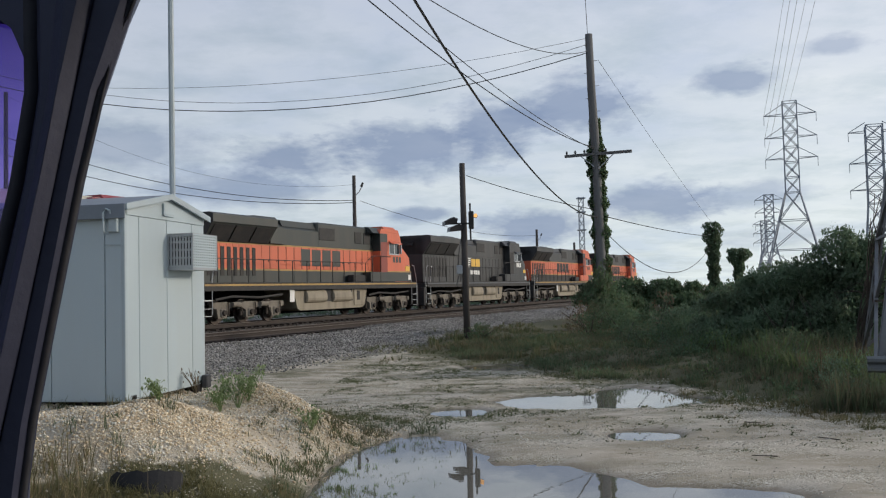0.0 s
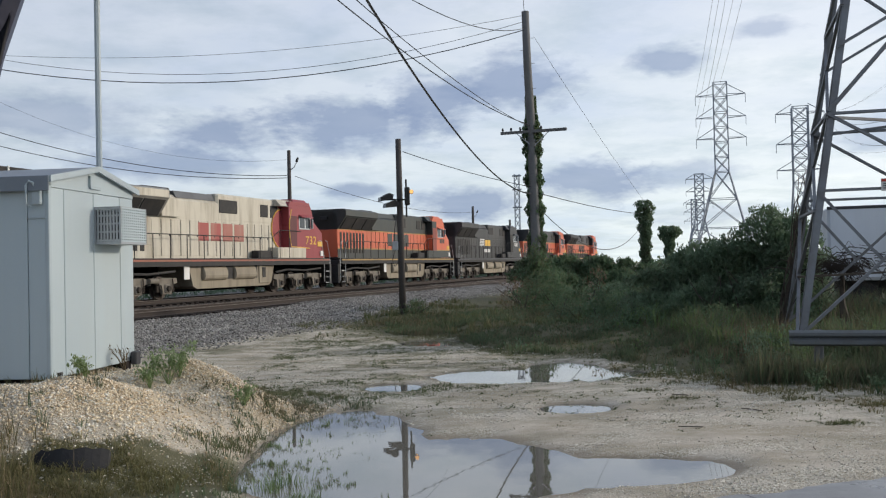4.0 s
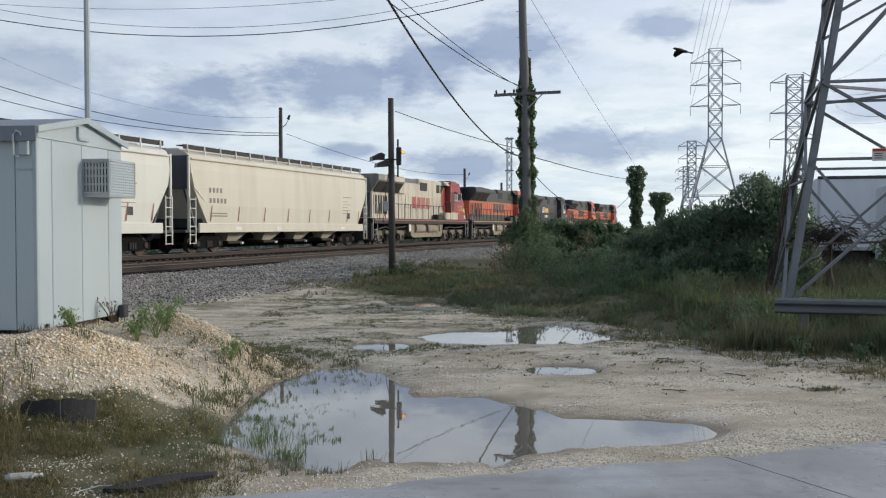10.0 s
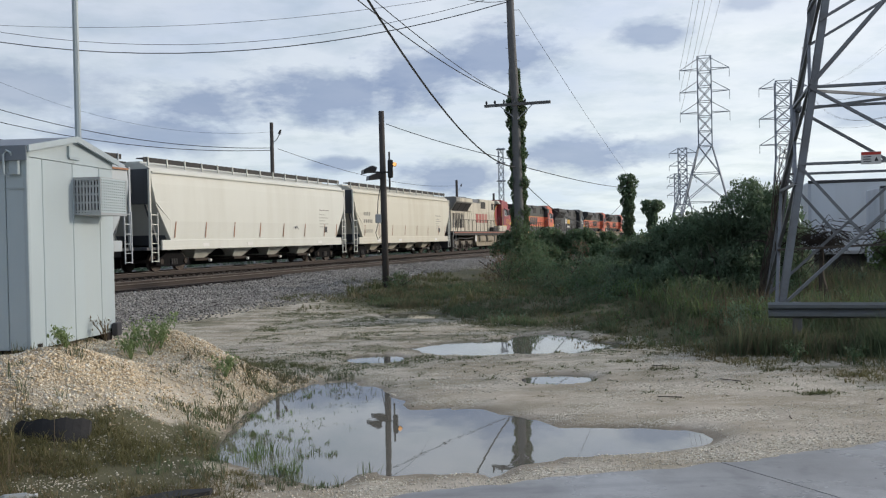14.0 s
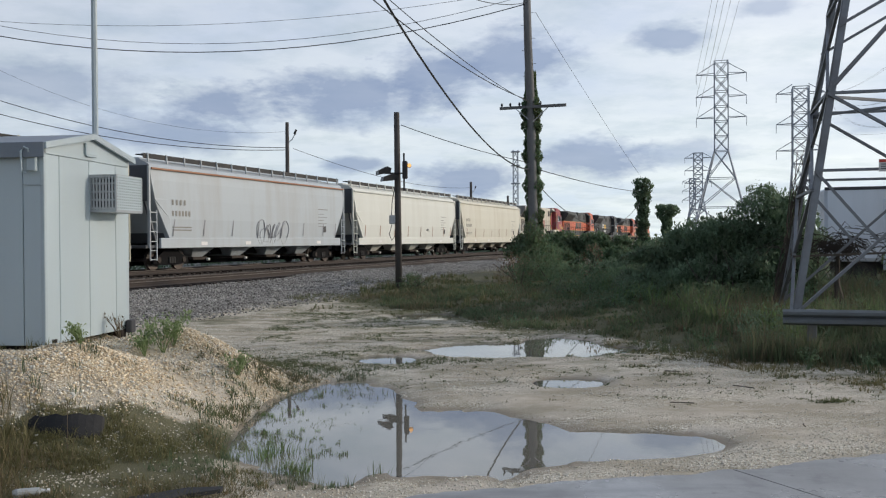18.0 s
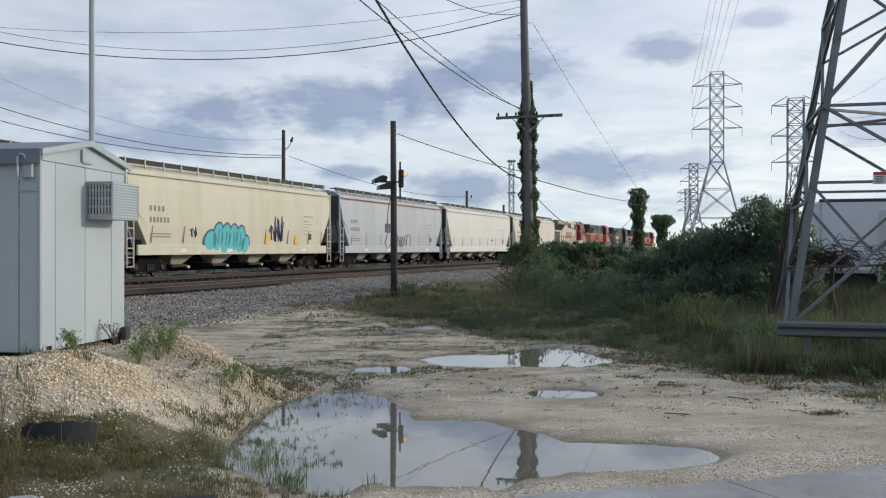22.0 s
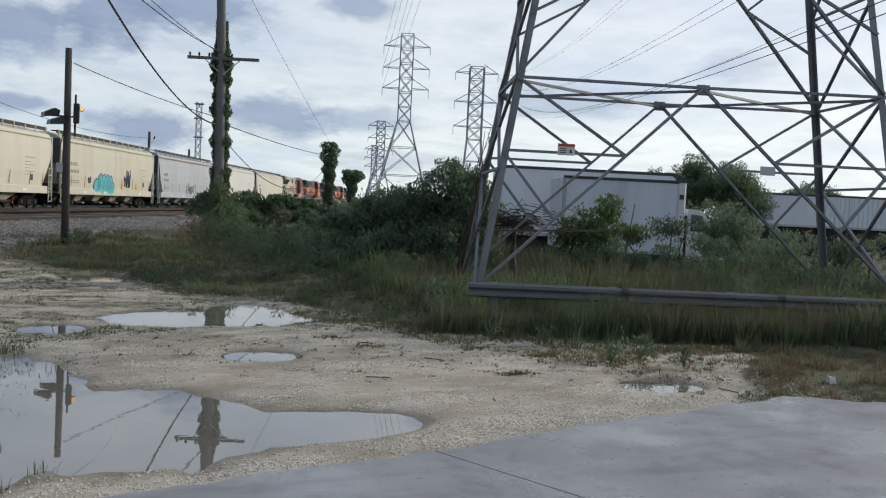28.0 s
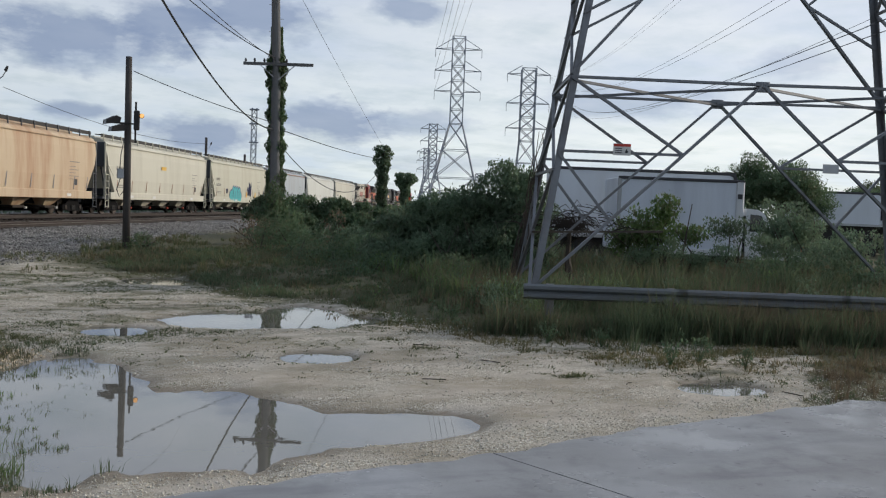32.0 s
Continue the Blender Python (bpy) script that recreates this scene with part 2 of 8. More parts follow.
def ground_material():
    """Limestone gravel, mud and soil; where it is grassy or piled up is kept in two attributes."""
    m, nt, p = principled("gravel_ground")
    co = coords(nt)
    pos = nt.nodes.new("ShaderNodeSeparateXYZ")
    nt.links.new(co, pos.inputs[0])

    def att(name):
        a = nt.nodes.new("ShaderNodeAttribute")
        a.attribute_name = name
        return a.outputs["Fac"]

    vor = nt.nodes.new("ShaderNodeTexVoronoi")
    vor.inputs["Scale"].default_value = 58
    warped = nt.nodes.new("ShaderNodeVectorMath")      # stones of uneven size and place
    warped.operation = "ADD"
    nt.links.new(co, warped.inputs[0])
    nt.links.new(mix(nt, 1.0, noise_node(nt, co, 14.0, 2.0, 0.5, 1), (0.06, 0.06, 0.0), "MULTIPLY"), warped.inputs[1])
    nt.links.new(warped.outputs[0], vor.inputs["Vector"])
    tone = nt.nodes.new("ShaderNodeSeparateColor")
    nt.links.new(vor.outputs["Color"], tone.inputs[0])
    stones = ramp(nt, tone.outputs[0], [(0.0, (0.40, 0.35, 0.27)), (0.40, (0.70, 0.645, 0.53)), (1.0, (0.96, 0.93, 0.84))])
    big = noise_node(nt, co, 0.55, 6.0, 0.6)
    mid = noise_node(nt, co, 2.3, 6.0, 0.65)
    fine = noise_node(nt, co, 90, 3.0, 0.6)

    def strip(sx, sy, turn, scale, detail=7.0, rough=0.64):
        """Noise drawn out the way the wheels run over the lot."""
        mp = nt.nodes.new("ShaderNodeMapping")
        mp.inputs["Scale"].default_value = (sx, sy, 1.0)
        mp.inputs["Rotation"].default_value = (0, 0, turn)
        nt.links.new(co, mp.inputs[0])
        return noise_node(nt, mp.outputs[0], scale, detail, rough)

    # trodden pinkish mud, with loose stones lying in long patches
    mud = mix(nt, mid, (0.475, 0.415, 0.340), (0.665, 0.60, 0.505))
    mud = mix(nt, 0.35, mud, mix(nt, fine, (0.40, 0.34, 0.265), (0.84, 0.76, 0.63)))
    stony = ramp(nt, strip(0.85, 1.3, -0.12, 1.1, 8.0, 0.7), [(0.42, (0, 0, 0)), (0.55, (1, 1, 1))])
    gaps = ramp(nt, vor.outputs["Distance"], [(0.30, (1, 1, 1)), (0.75, (0.60, 0.57, 0.51))])      # dirt between the stones, with the shading there darkened into the colour
    lot = mix(nt, stony, mud, mix(nt, 1.0, stones, gaps, "MULTIPLY"))
    lot = mix(nt, ramp(nt, strip(0.75, 1.4, -0.1, 0.8, 8.0, 0.68), [(0.45, (0, 0, 0)), (0.58, (0.8, 0.8, 0.8))]), lot, mix(nt, fine, (0.33, 0.28, 0.205), (0.52, 0.45, 0.345)))
    # weedy patches on the lot
    lot = mix(nt, math_node(nt, "MULTIPLY", ramp(nt, strip(0.7, 1.35, 0.1, 1.15, 8.0, 0.72), [(0.475, (0, 0, 0)), (0.58, (0.9, 0.9, 0.9))]), att("weedy")), lot, mix(nt, fine, (0.115, 0.12, 0.062), (0.25, 0.225, 0.14)))
    # damp dirt and thin turf, in long ragged patches
    turf = math_node(nt, "ADD", att("turf"), math_node(nt, "MULTIPLY", math_node(nt, "SUBTRACT", noise_node(nt, co, 0.9, 7.0, 0.68), 0.5), 2.2), True)
    lot = mix(nt, ramp(nt, turf, [(0.45, (0, 0, 0)), (0.75, (0.85, 0.85, 0.85))]), lot, mix(nt, noise_node(nt, co, 6.0, 5.0, 0.7), (0.090, 0.100, 0.050), (0.21, 0.19, 0.12)))
    pile = ramp(nt, tone.outputs[0], [(0.0, (0.42, 0.325, 0.21)), (0.6, (0.68, 0.565, 0.40)), (1.0, (0.86, 0.78, 0.62))])
    lot = mix(nt, att("pile"), lot, mix(nt, 1.0, pile, gaps, "MULTIPLY"))
    soil = mix(nt, mid, (0.075, 0.080, 0.040), (0.18, 0.16, 0.095))
    edge = math_node(nt, "ADD", att("soil"), math_node(nt, "MULTIPLY", math_node(nt, "SUBTRACT", mid, 0.5), 1.3), True)
    c = mix(nt, ramp(nt, edge, [(0.38, (0, 0, 0)), (0.62, (1, 1, 1))]), lot, soil)
    balst = ramp(nt, tone.outputs[1], [(0.0, (0.09, 0.085, 0.077)), (0.6, (0.25, 0.237, 0.217)), (1.0, (0.50, 0.48, 0.445))])
    c = mix(nt, att("ballast"), c, mix(nt, att("oiled"), balst, mix(nt, tone.outputs[1], (0.020, 0.017, 0.015), (0.075, 0.059, 0.049))))      # brown with oil and rust under the rails
    # damp margin of the puddles
    wet = ramp(nt, math_node(nt, "ADD", pos.outputs[2], math_node(nt, "MULTIPLY", big, 0.03)), [(0.012, (1, 1, 1)), (0.045, (0, 0, 0))])
    c = mix(nt, wet, c, mix(nt, 1.0, c, (0.50, 0.47, 0.43), "MULTIPLY"))
    nt.links.new(c, p.inputs["Base Color"])
    rr = mix(nt, wet, (0.9, 0.9, 0.9), (0.45, 0.45, 0.45))
    nt.links.new(rr, p.inputs["Roughness"])
    p.inputs["Specular IOR Level"].default_value = 0.25
    loose = math_node(nt, "ADD", math_node(nt, "MULTIPLY", stony, 0.8), math_node(nt, "MULTIPLY", math_node(nt, "ADD", att("pile"), att("ballast")), 1.0), True)
    h = math_node(nt, "ADD", math_node(nt, "MULTIPLY", math_node(nt, "MULTIPLY", vor.outputs["Distance"], -1.0), loose), math_node(nt, "ADD", math_node(nt, "MULTIPLY", fine, 0.35), math_node(nt, "MULTIPLY", mid, 1.2)))
    bump(nt, p, h, 0.8, 0.022)
    return m


def water_material():
    m, nt, p = principled("puddle_water")
    co = coords(nt)
    c = mix(nt, noise_node(nt, co, 1.5, 4.0), (0.155, 0.145, 0.120), (0.205, 0.190, 0.158))
    nt.links.new(c, p.inputs["Base Color"])
    p.inputs["Roughness"].default_value, p.inputs["IOR"].default_value = 0.012, 2.5
    bump(nt, p, noise_node(nt, co, 6.0, 2.0), 0.012, 0.02)
    return m


def concrete_material():
    m, nt, p = principled("wet_concrete")
    co = coords(nt)
    fine, big, blot = noise_node(nt, co, 60, 4.0), noise_node(nt, co, 0.9, 5.0, 0.6), noise_node(nt, co, 2.6, 5.0, 0.6)
    c = mix(nt, fine, (0.235, 0.235, 0.235), (0.345, 0.345, 0.343))
    c = mix(nt, ramp(nt, blot, [(0.52, (0, 0, 0)), (0.70, (0.6, 0.6, 0.6))]), c, (0.13, 0.13, 0.135))
    mp = nt.nodes.new("ShaderNodeMapping")
    mp.inputs["Scale"].default_value = (0.5, 1.9, 1.0)
    mp.inputs["Rotation"].default_value = (0, 0, 0.35)
    nt.links.new(co, mp.inputs[0])
    c = mix(nt, ramp(nt, noise_node(nt, mp.outputs[0], 1.3, 5.0, 0.62), [(0.50, (0, 0, 0)), (0.66, (0.75, 0.75, 0.75))]), c, (0.185, 0.185, 0.19))
    c = mix(nt, ramp(nt, noise_node(nt, co, 9.0, 3.0, 0.5), [(0.66, (0, 0, 0)), (0.74, (0.6, 0.6, 0.6))]), c, (0.12, 0.115, 0.11))
    nt.links.new(c, p.inputs["Base Color"])
    nt.links.new(ramp(nt, big, [(0.38, (0.18, 0.18, 0.18)), (0.62, (0.5, 0.5, 0.5))]), p.inputs["Roughness"])
    bump(nt, p, fine, 0.12, 0.004)
    return m


M_GROUND, M_WATER, M_CONC = ground_material(), water_material(), concrete_material()
M_SHED = surface("pale_shed_paint", (0.46, 0.535, 0.565), 0.45, 0, 0.04, 60, (0.42, 0.44, 0.42), 0.35, 0.9, 0.05, 0.45, True)
M_SHEDTRIM = surface("shed_trim", (0.42, 0.49, 0.52), 0.5, 0, 0.05, 40, (0.3, 0.3, 0.29), 0.4)
M_SHEDROOF = surface("shed_roof", (0.20, 0.23, 0.265), 0.45, 0.1, 0.06, 30, (0.2, 0.2, 0.2), 0.5)
M_RAILING = surface("dull_guardrail_steel", (0.165, 0.18, 0.185), 0.6, 0.4, 0.12, 14, (0.13, 0.12, 0.11), 0.6, 1.5, 0.1)
M_GALV = surface("galvanised_steel", (0.42, 0.44, 0.46), 0.45, 0.6, 0.10, 20, (0.25, 0.25, 0.25), 0.5, 1.5, 0.1)
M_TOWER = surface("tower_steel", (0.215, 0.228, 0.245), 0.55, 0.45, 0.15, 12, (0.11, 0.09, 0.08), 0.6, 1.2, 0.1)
# distance haze put into the colour: paler and bluer than the near tower
M_HAZEDSTEEL = surface("hazed_far_steel", (0.30, 0.33, 0.38), 0.6, 0.2, 0.05, 3, None, relief=0)
M_WOOD = surface("weathered_pole_wood", (0.092, 0.085, 0.082), 0.85, 0, 0.30, 18, (0.05, 0.042, 0.036), 0.6, 2.0, 0.5, 0.2, True)
M_WOODGREY = surface("grey_pole_wood", (0.17, 0.17, 0.17), 0.85, 0, 0.25, 18, (0.08, 0.07, 0.06), 0.6, 2.0, 0.5, 0.2, True)
M_WIRE = surface("black_cable", (0.03, 0.032, 0.036), 0.6, 0, 0.05, 10, None, relief=0)
M_RAIL = surface("rusty_rail", (0.042, 0.032, 0.028), 0.75, 0.2, 0.25, 25, (0.035, 0.024, 0.020), 0.6, 2.0, 0.2)
M_RAILTOP = surface("worn_rail_head", (0.13, 0.115, 0.108), 0.5, 0.5, 0.12, 20, (0.11, 0.08, 0.06), 0.5, 1.0, 0.05)
M_TIE = surface("creosoted_tie", (0.038, 0.032, 0.029), 0.9, 0, 0.35, 15, (0.060, 0.050, 0.044), 0.5, 2.5, 0.5, 0.15)
M_BLACK = surface("underframe_black", (0.022, 0.022, 0.023), 0.75, 0, 0.3, 12, (0.06, 0.05, 0.042), 0.5, 2.0, 0.2)
M_DUSTY = surface("dusty_truck_frame", (0.058, 0.049, 0.043), 0.85, 0, 0.3, 9, (0.05, 0.041, 0.035), 0.7, 3.0, 0.3, 0.2)
# shade under the train put into the colour, blacker than the steel
M_SHADEBLACK = surface("shaded_underside", (0.010, 0.010, 0.011), 0.9, 0, 0.3, 9, None, relief=0, spec=0.1)
M_TRUCK = surface("dusty_grey_truck_casting", (0.21, 0.19, 0.16), 0.85, 0, 0.25, 9, (0.075, 0.062, 0.052), 0.75, 2.2, 0.3, 0.2)
M_STEELWORN = surface("worn_wheel_steel", (0.13, 0.11, 0.10), 0.55, 0.6, 0.3, 9, (0.06, 0.045, 0.035), 0.6, 3.0, 0.1)
M_GLASSDARK = surface("dark_glass", (0.015, 0.018, 0.02), 0.08, 0, 0.02, 5, None, relief=0, spec=0.8)
M_WHITE = surface("white_marking", (0.70, 0.70, 0.68), 0.6, 0, 0.06, 20, (0.4, 0.38, 0.35), 0.4)
M_YELLOW = surface("yellow_marking", (0.72, 0.43, 0.05), 0.55, 0, 0.08, 20, (0.3, 0.2, 0.08), 0.4)
M_RED = surface("red_marking", (0.55, 0.05, 0.03), 0.55, 0, 0.08, 20, (0.3, 0.06, 0.04), 0.4)
M_PRINT = surface("dark_print", (0.05, 0.05, 0.055), 0.7, 0, 0.1, 20, None, relief=0)
M_RUBBER = surface("dusty_rubber", (0.022, 0.022, 0.024), 0.8, 0, 0.3, 20, (0.06, 0.055, 0.05), 0.4, 3.0, 0.4)
M_LEAF = island("bush_leaves", (0.115, 0.185, 0.105), (0.220, 0.310, 0.170), 0.6, 0.25, 0.5, (0.15, 0.17, 0.10))
M_LEAFDARK = island("hedge_leaves", (0.155, 0.230, 0.145), (0.230, 0.320, 0.200), 0.6, 0.2, 0.5, (0.15, 0.185, 0.12))
M_LEAFLIGHT = island("fresh_leaves", (0.115, 0.190, 0.070), (0.24, 0.34, 0.13), 0.6, 0.3, 0.42, (0.17, 0.17, 0.10))
M_GRASS = island("bank_grass", (0.100, 0.140, 0.078), (0.215, 0.270, 0.145), 0.7, 0.2, 0.48, (0.185, 0.160, 0.105))
M_TURF = island("low_turf", (0.105, 0.125, 0.060), (0.230, 0.245, 0.120), 0.75, 0.2, 0.35, (0.25, 0.21, 0.13))
M_WEED = island("olive_weeds", (0.130, 0.130, 0.058), (0.310, 0.285, 0.140), 0.75, 0.2, 0.35, (0.28, 0.22, 0.13))
M_DRYGRASS = island("dry_grass", (0.14, 0.108, 0.072), (0.28, 0.225, 0.150), 0.8, 0.2, 0.35)
M_STONE = island("limestone_chips", (0.47, 0.425, 0.335), (0.94, 0.90, 0.80), 0.9, 0.2)
M_TAN = island("tan_chips", (0.52, 0.40, 0.255), (0.90, 0.79, 0.60), 0.9, 0.2)
M_BALLAST = island("ballast_stones", (0.085, 0.080, 0.073), (0.54, 0.52, 0.48), 0.9, 0.2)
M_OILED = island("oiled_ballast", (0.020, 0.017, 0.015), (0.085, 0.068, 0.057), 0.9, 0.2)
M_CHIPS = island("lot_chips", (0.44, 0.40, 0.325), (0.78, 0.74, 0.65), 0.9, 0.2)
M_WEEDLEAF = island("pale_weed_leaves", (0.20, 0.28, 0.12), (0.40, 0.48, 0.24), 0.6, 0.3, 0.5)
M_TWIG = surface("dark_dead_twig", (0.050, 0.042, 0.037), 0.9, 0, 0.3, 14, None, relief=0.2, spec=0.1)
M_CREEP = island("creeping_leaves", (0.095, 0.115, 0.055), (0.20, 0.225, 0.105), 0.75, 0.2, 0.3)
M_BARK = surface("bark", (0.10, 0.085, 0.07), 0.9, 0, 0.35, 14, (0.05, 0.045, 0.04), 0.6, 2.0, 0.6, 0.15)

# ---------------------------------------------------------------- mesh building
TALL = [0.0]
LONG = [1.0]      # stretch of a hopper car along the track; its trucks keep their shape
TRUCK_PARTS = ("wheelset", "truck", "side_frame", "bearing_cap", "spring")


class Shape:
    """Collects vertices and faces of one part."""

    def __init__(self):
        self.v, self.f = [], []

    def add(self, verts, faces, m=None):
        n = len(self.v)
        self.v += [tuple(m @ Vector(v)) for v in verts] if m else [tuple(v) for v in verts]
        self.f += [tuple(i + n for i in f) for f in faces]
        return self

    def box(self, x0, x1, y0, y1, z0, z1, c=0.0, m=None):
        """A box; c cuts its upright and level edges at 45 degrees."""
        if not c:
            v = [(x, y, z) for z in (z0, z1) for x, y in ((x0, y0), (x1, y0), (x1, y1), (x0, y1))]
            return self.add(v, [(3, 2, 1, 0), (4, 5, 6, 7), (0, 1, 5, 4), (1, 2, 6, 5), (2, 3, 7, 6), (3, 0, 4, 7)], m)
        ring = lambda a, z: [(x0 + a + c, y0 + a, z), (x1 - a - c, y0 + a, z), (x1 - a, y0 + a + c, z), (x1 - a, y1 - a - c, z), (x1 - a - c, y1 - a, z), (x0 + a + c, y1 - a, z), (x0 + a, y1 - a - c, z), (x0 + a, y0 + a + c, z)]
        v = ring(c, z0) + ring(0, z0 + c) + ring(0, z1 - c) + ring(c, z1)
        f = [tuple(range(7, -1, -1)), tuple(range(24, 32))]
        for k in range(3):
            f += [(k * 8 + i, k * 8 + (i + 1) % 8, k * 8 + 8 + (i + 1) % 8, k * 8 + 8 + i) for i in range(8)]
        return self.add(v, f, m)

    def prism(self, pts, a0, a1, axis="y", m=None):
        """A flat outline drawn out along one axis; pts are (x, z) for y, (y, z) for x, (x, y) for z."""
        put = {"y": lambda p, a: (p[0], a, p[1]), "x": lambda p, a: (a, p[0], p[1]), "z": lambda p, a: (p[0], p[1], a)}[axis]
        n = len(pts)
        v = [put(p, a0) for p in pts] + [put(p, a1) for p in pts]
        return self.add(v, [tuple(range(n)), tuple(range(2 * n - 1, n - 1, -1))] + [(i, i + n, (i + 1) % n + n, (i + 1) % n) for i in range(n)], m)

    def loft(self, rings, caps=True, m=None):
        n = len(rings[0])
        v = [p for r in rings for p in r]
        f = [(k * n + i, k * n + (i + 1) % n, (k + 1) * n + (i + 1) % n, (k + 1) * n + i) for k in range(len(rings) - 1) for i in range(n)]
        if caps:
            f += [tuple(range(n - 1, -1, -1)), tuple(range((len(rings) - 1) * n, len(rings) * n))]
        return self.add(v, f, m)

    def tube(self, path, r, n=6, caps=True):
        """A round bar along a path; r is one radius or one for each point."""
        pts = [Vector(p) for p in path]
        rs = r if isinstance(r, (list, tuple)) else [r] * len(pts)
        rings = []
        for i, p in enumerate(pts):
            d = (pts[min(i + 1, len(pts) - 1)] - pts[max(i - 1, 0)]).normalized()
            s = d.cross(Vector((0, 0, 1)) if abs(d.z) < 0.95 else Vector((1, 0, 0))).normalized()
            u = s.cross(d)
            rings.append([tuple(p + (s * math.cos(2 * math.pi * k / n) + u * math.sin(2 * math.pi * k / n)) * rs[i]) for k in range(n)])
        return self.loft(rings, caps)

    def bar(self, a, b, w, t=None):
        """A straight bar of square or flat section."""
        a, b = Vector(a), Vector(b)
        d = (b - a).normalized()
        s = d.cross(Vector((0, 0, 1)) if abs(d.z) < 0.95 else Vector((0, 1, 0))).normalized()
        u = s.cross(d)
        t = t or w
        ring = lambda p: [tuple(p + s * i * w / 2 + u * j * t / 2) for i, j in ((-1, -1), (1, -1), (1, 1), (-1, 1))]
        return self.loft([ring(a), ring(b)])

    def mesh(self, name, mat, smooth=False):
        if TALL[0] == 2:      # locomotives: the deck stands high above the trucks
            self.v = [(x, y, z if z < 1.0 else z + 0.88 * (z - 1.0) if z < 1.25 else z + 0.22 + (z - 1.25) * 0.0175) for x, y, z in self.v]
        elif TALL[0]:      # hopper cars: bodies above the trucks a little taller
            self.v = [(x, y, z if z < 1.2 else 1.2 + (z - 1.2) * TALL[0]) for x, y, z in self.v]
        if LONG[0] != 1.0 and name not in TRUCK_PARTS:
            self.v = [(x * LONG[0], y, z) for x, y, z in self.v]
        me = bpy.data.meshes.new(name)
        me.from_pydata(self.v, [], self.f)
        me.materials.append(mat)
        if smooth:
            me.polygons.foreach_set("use_smooth", [True] * len(me.polygons))
        me.update()
        return me


def part(name, shape, mat, parent, label="", smooth=False, m=None):
    ob = new(name, shape.mesh(name, mat, smooth) if isinstance(shape, Shape) else shape)
    ob.parent = parent
    if m is not None:
        ob.matrix_basis = m
    return tagged(ob, label)


def thing(name, label, category, group="", m=None, kind="", shape=None, mat=None, smooth=False):
    ob = new(name, shape.mesh(name, mat, smooth) if shape else None)
    if m is not None:
        ob.matrix_basis = m
    return tagged(ob, label, category, group, kind)


def cloud_mesh(name, verts, faces, mat):
    """A mesh from arrays: verts (n, 3), faces (m, k)."""
    me = bpy.data.meshes.new(name)
    k = faces.shape[1]
    me.vertices.add(len(verts))
    me.vertices.foreach_set("co", np.ascontiguousarray(verts, dtype=np.float32).ravel())
    me.loops.add(faces.size)
    me.loops.foreach_set("vertex_index", np.ascontiguousarray(faces, dtype=np.int32).ravel())
    me.polygons.add(len(faces))
    me.polygons.foreach_set("loop_start", np.arange(0, faces.size, k, dtype=np.int32))
    me.materials.append(mat)
    me.update(calc_edges=True)
    return me


def scatter(tv, tf, at, size, rng, tilt=math.pi, stretch=None):
    """Copies of a small form (verts tv, faces tf) at many places, each turned at random."""
    n = len(at)
    a, b = rng.uniform(0, 2 * math.pi, n), rng.uniform(-tilt, tilt, n)
    ca, sa, cb, sb = np.cos(a), np.sin(a), np.cos(b), np.sin(b)
    v = np.asarray(tv, float)[None] * np.asarray(size, float).reshape(n, 1, -1)
    if stretch is not None:
        v = v * stretch[:, None, :]
    x, y, z = v[..., 0], v[..., 1] * cb[:, None] - v[..., 2] * sb[:, None], v[..., 1] * sb[:, None] + v[..., 2] * cb[:, None]
    x, y = x * ca[:, None] - y * sa[:, None], x * sa[:, None] + y * ca[:, None]
    out = np.stack([x, y, z], -1) + np.asarray(at)[:, None, :]
    f = np.asarray(tf)[None] + (np.arange(n) * len(tv))[:, None, None]
    return out.reshape(-1, 3), f.reshape(-1, np.asarray(tf).shape[1])


PEBBLE_V = [(1, 0, 0), (-0.8, 0.2, 0), (0.1, 0.9, 0.1), (0, -0.9, 0), (0.1, 0, 0.7), (0, 0.1, -0.6)]
PEBBLE_F = [(0, 2, 4), (2, 1, 4), (1, 3, 4), (3, 0, 4), (2, 0, 5), (1, 2, 5), (3, 1, 5), (0, 3, 5)]
LEAF_V = [(0, -0.5, 0), (0.28, 0, 0.06), (0, 0.55, 0), (-0.28, 0, 0.06)]
LEAF_F = [(0, 1, 2, 3)]


def lattice_noise(x, y, step, seed):
    """Smooth value noise in -1..1."""
    t = np.random.RandomState(seed).uniform(-1, 1, (128, 128))
    u, v = x / step, y / step
    i, j = np.floor(u).astype(int), np.floor(v).astype(int)
    fu, fv = u - i, v - j
    fu, fv = fu * fu * (3 - 2 * fu), fv * fv * (3 - 2 * fv)
    g = lambda a, b: t[a % 128, b % 128]
    return (g(i, j) * (1 - fu) + g(i + 1, j) * fu) * (1 - fv) + (g(i, j + 1) * (1 - fu) + g(i + 1, j + 1) * fu) * fv


def step01(v, a, b):
    t = np.clip((v - a) / (b - a), 0, 1)
    return t * t * (3 - 2 * t)

# ---------------------------------------------------------------- the lie of the land
TRACK_AZ, TRACK_D = radians(24.0), 26.55       # the train's track: its direction and its distance from the origin
TU = np.array([math.sin(TRACK_AZ), math.cos(TRACK_AZ)])
TN = np.array([math.cos(TRACK_AZ), -math.sin(TRACK_AZ)])
RAIL_Z = 0.72
TRACKS = ((0.0, 0.54), (5.0, 0.40))           # offset and height of the ties: the train's track, the empty near track


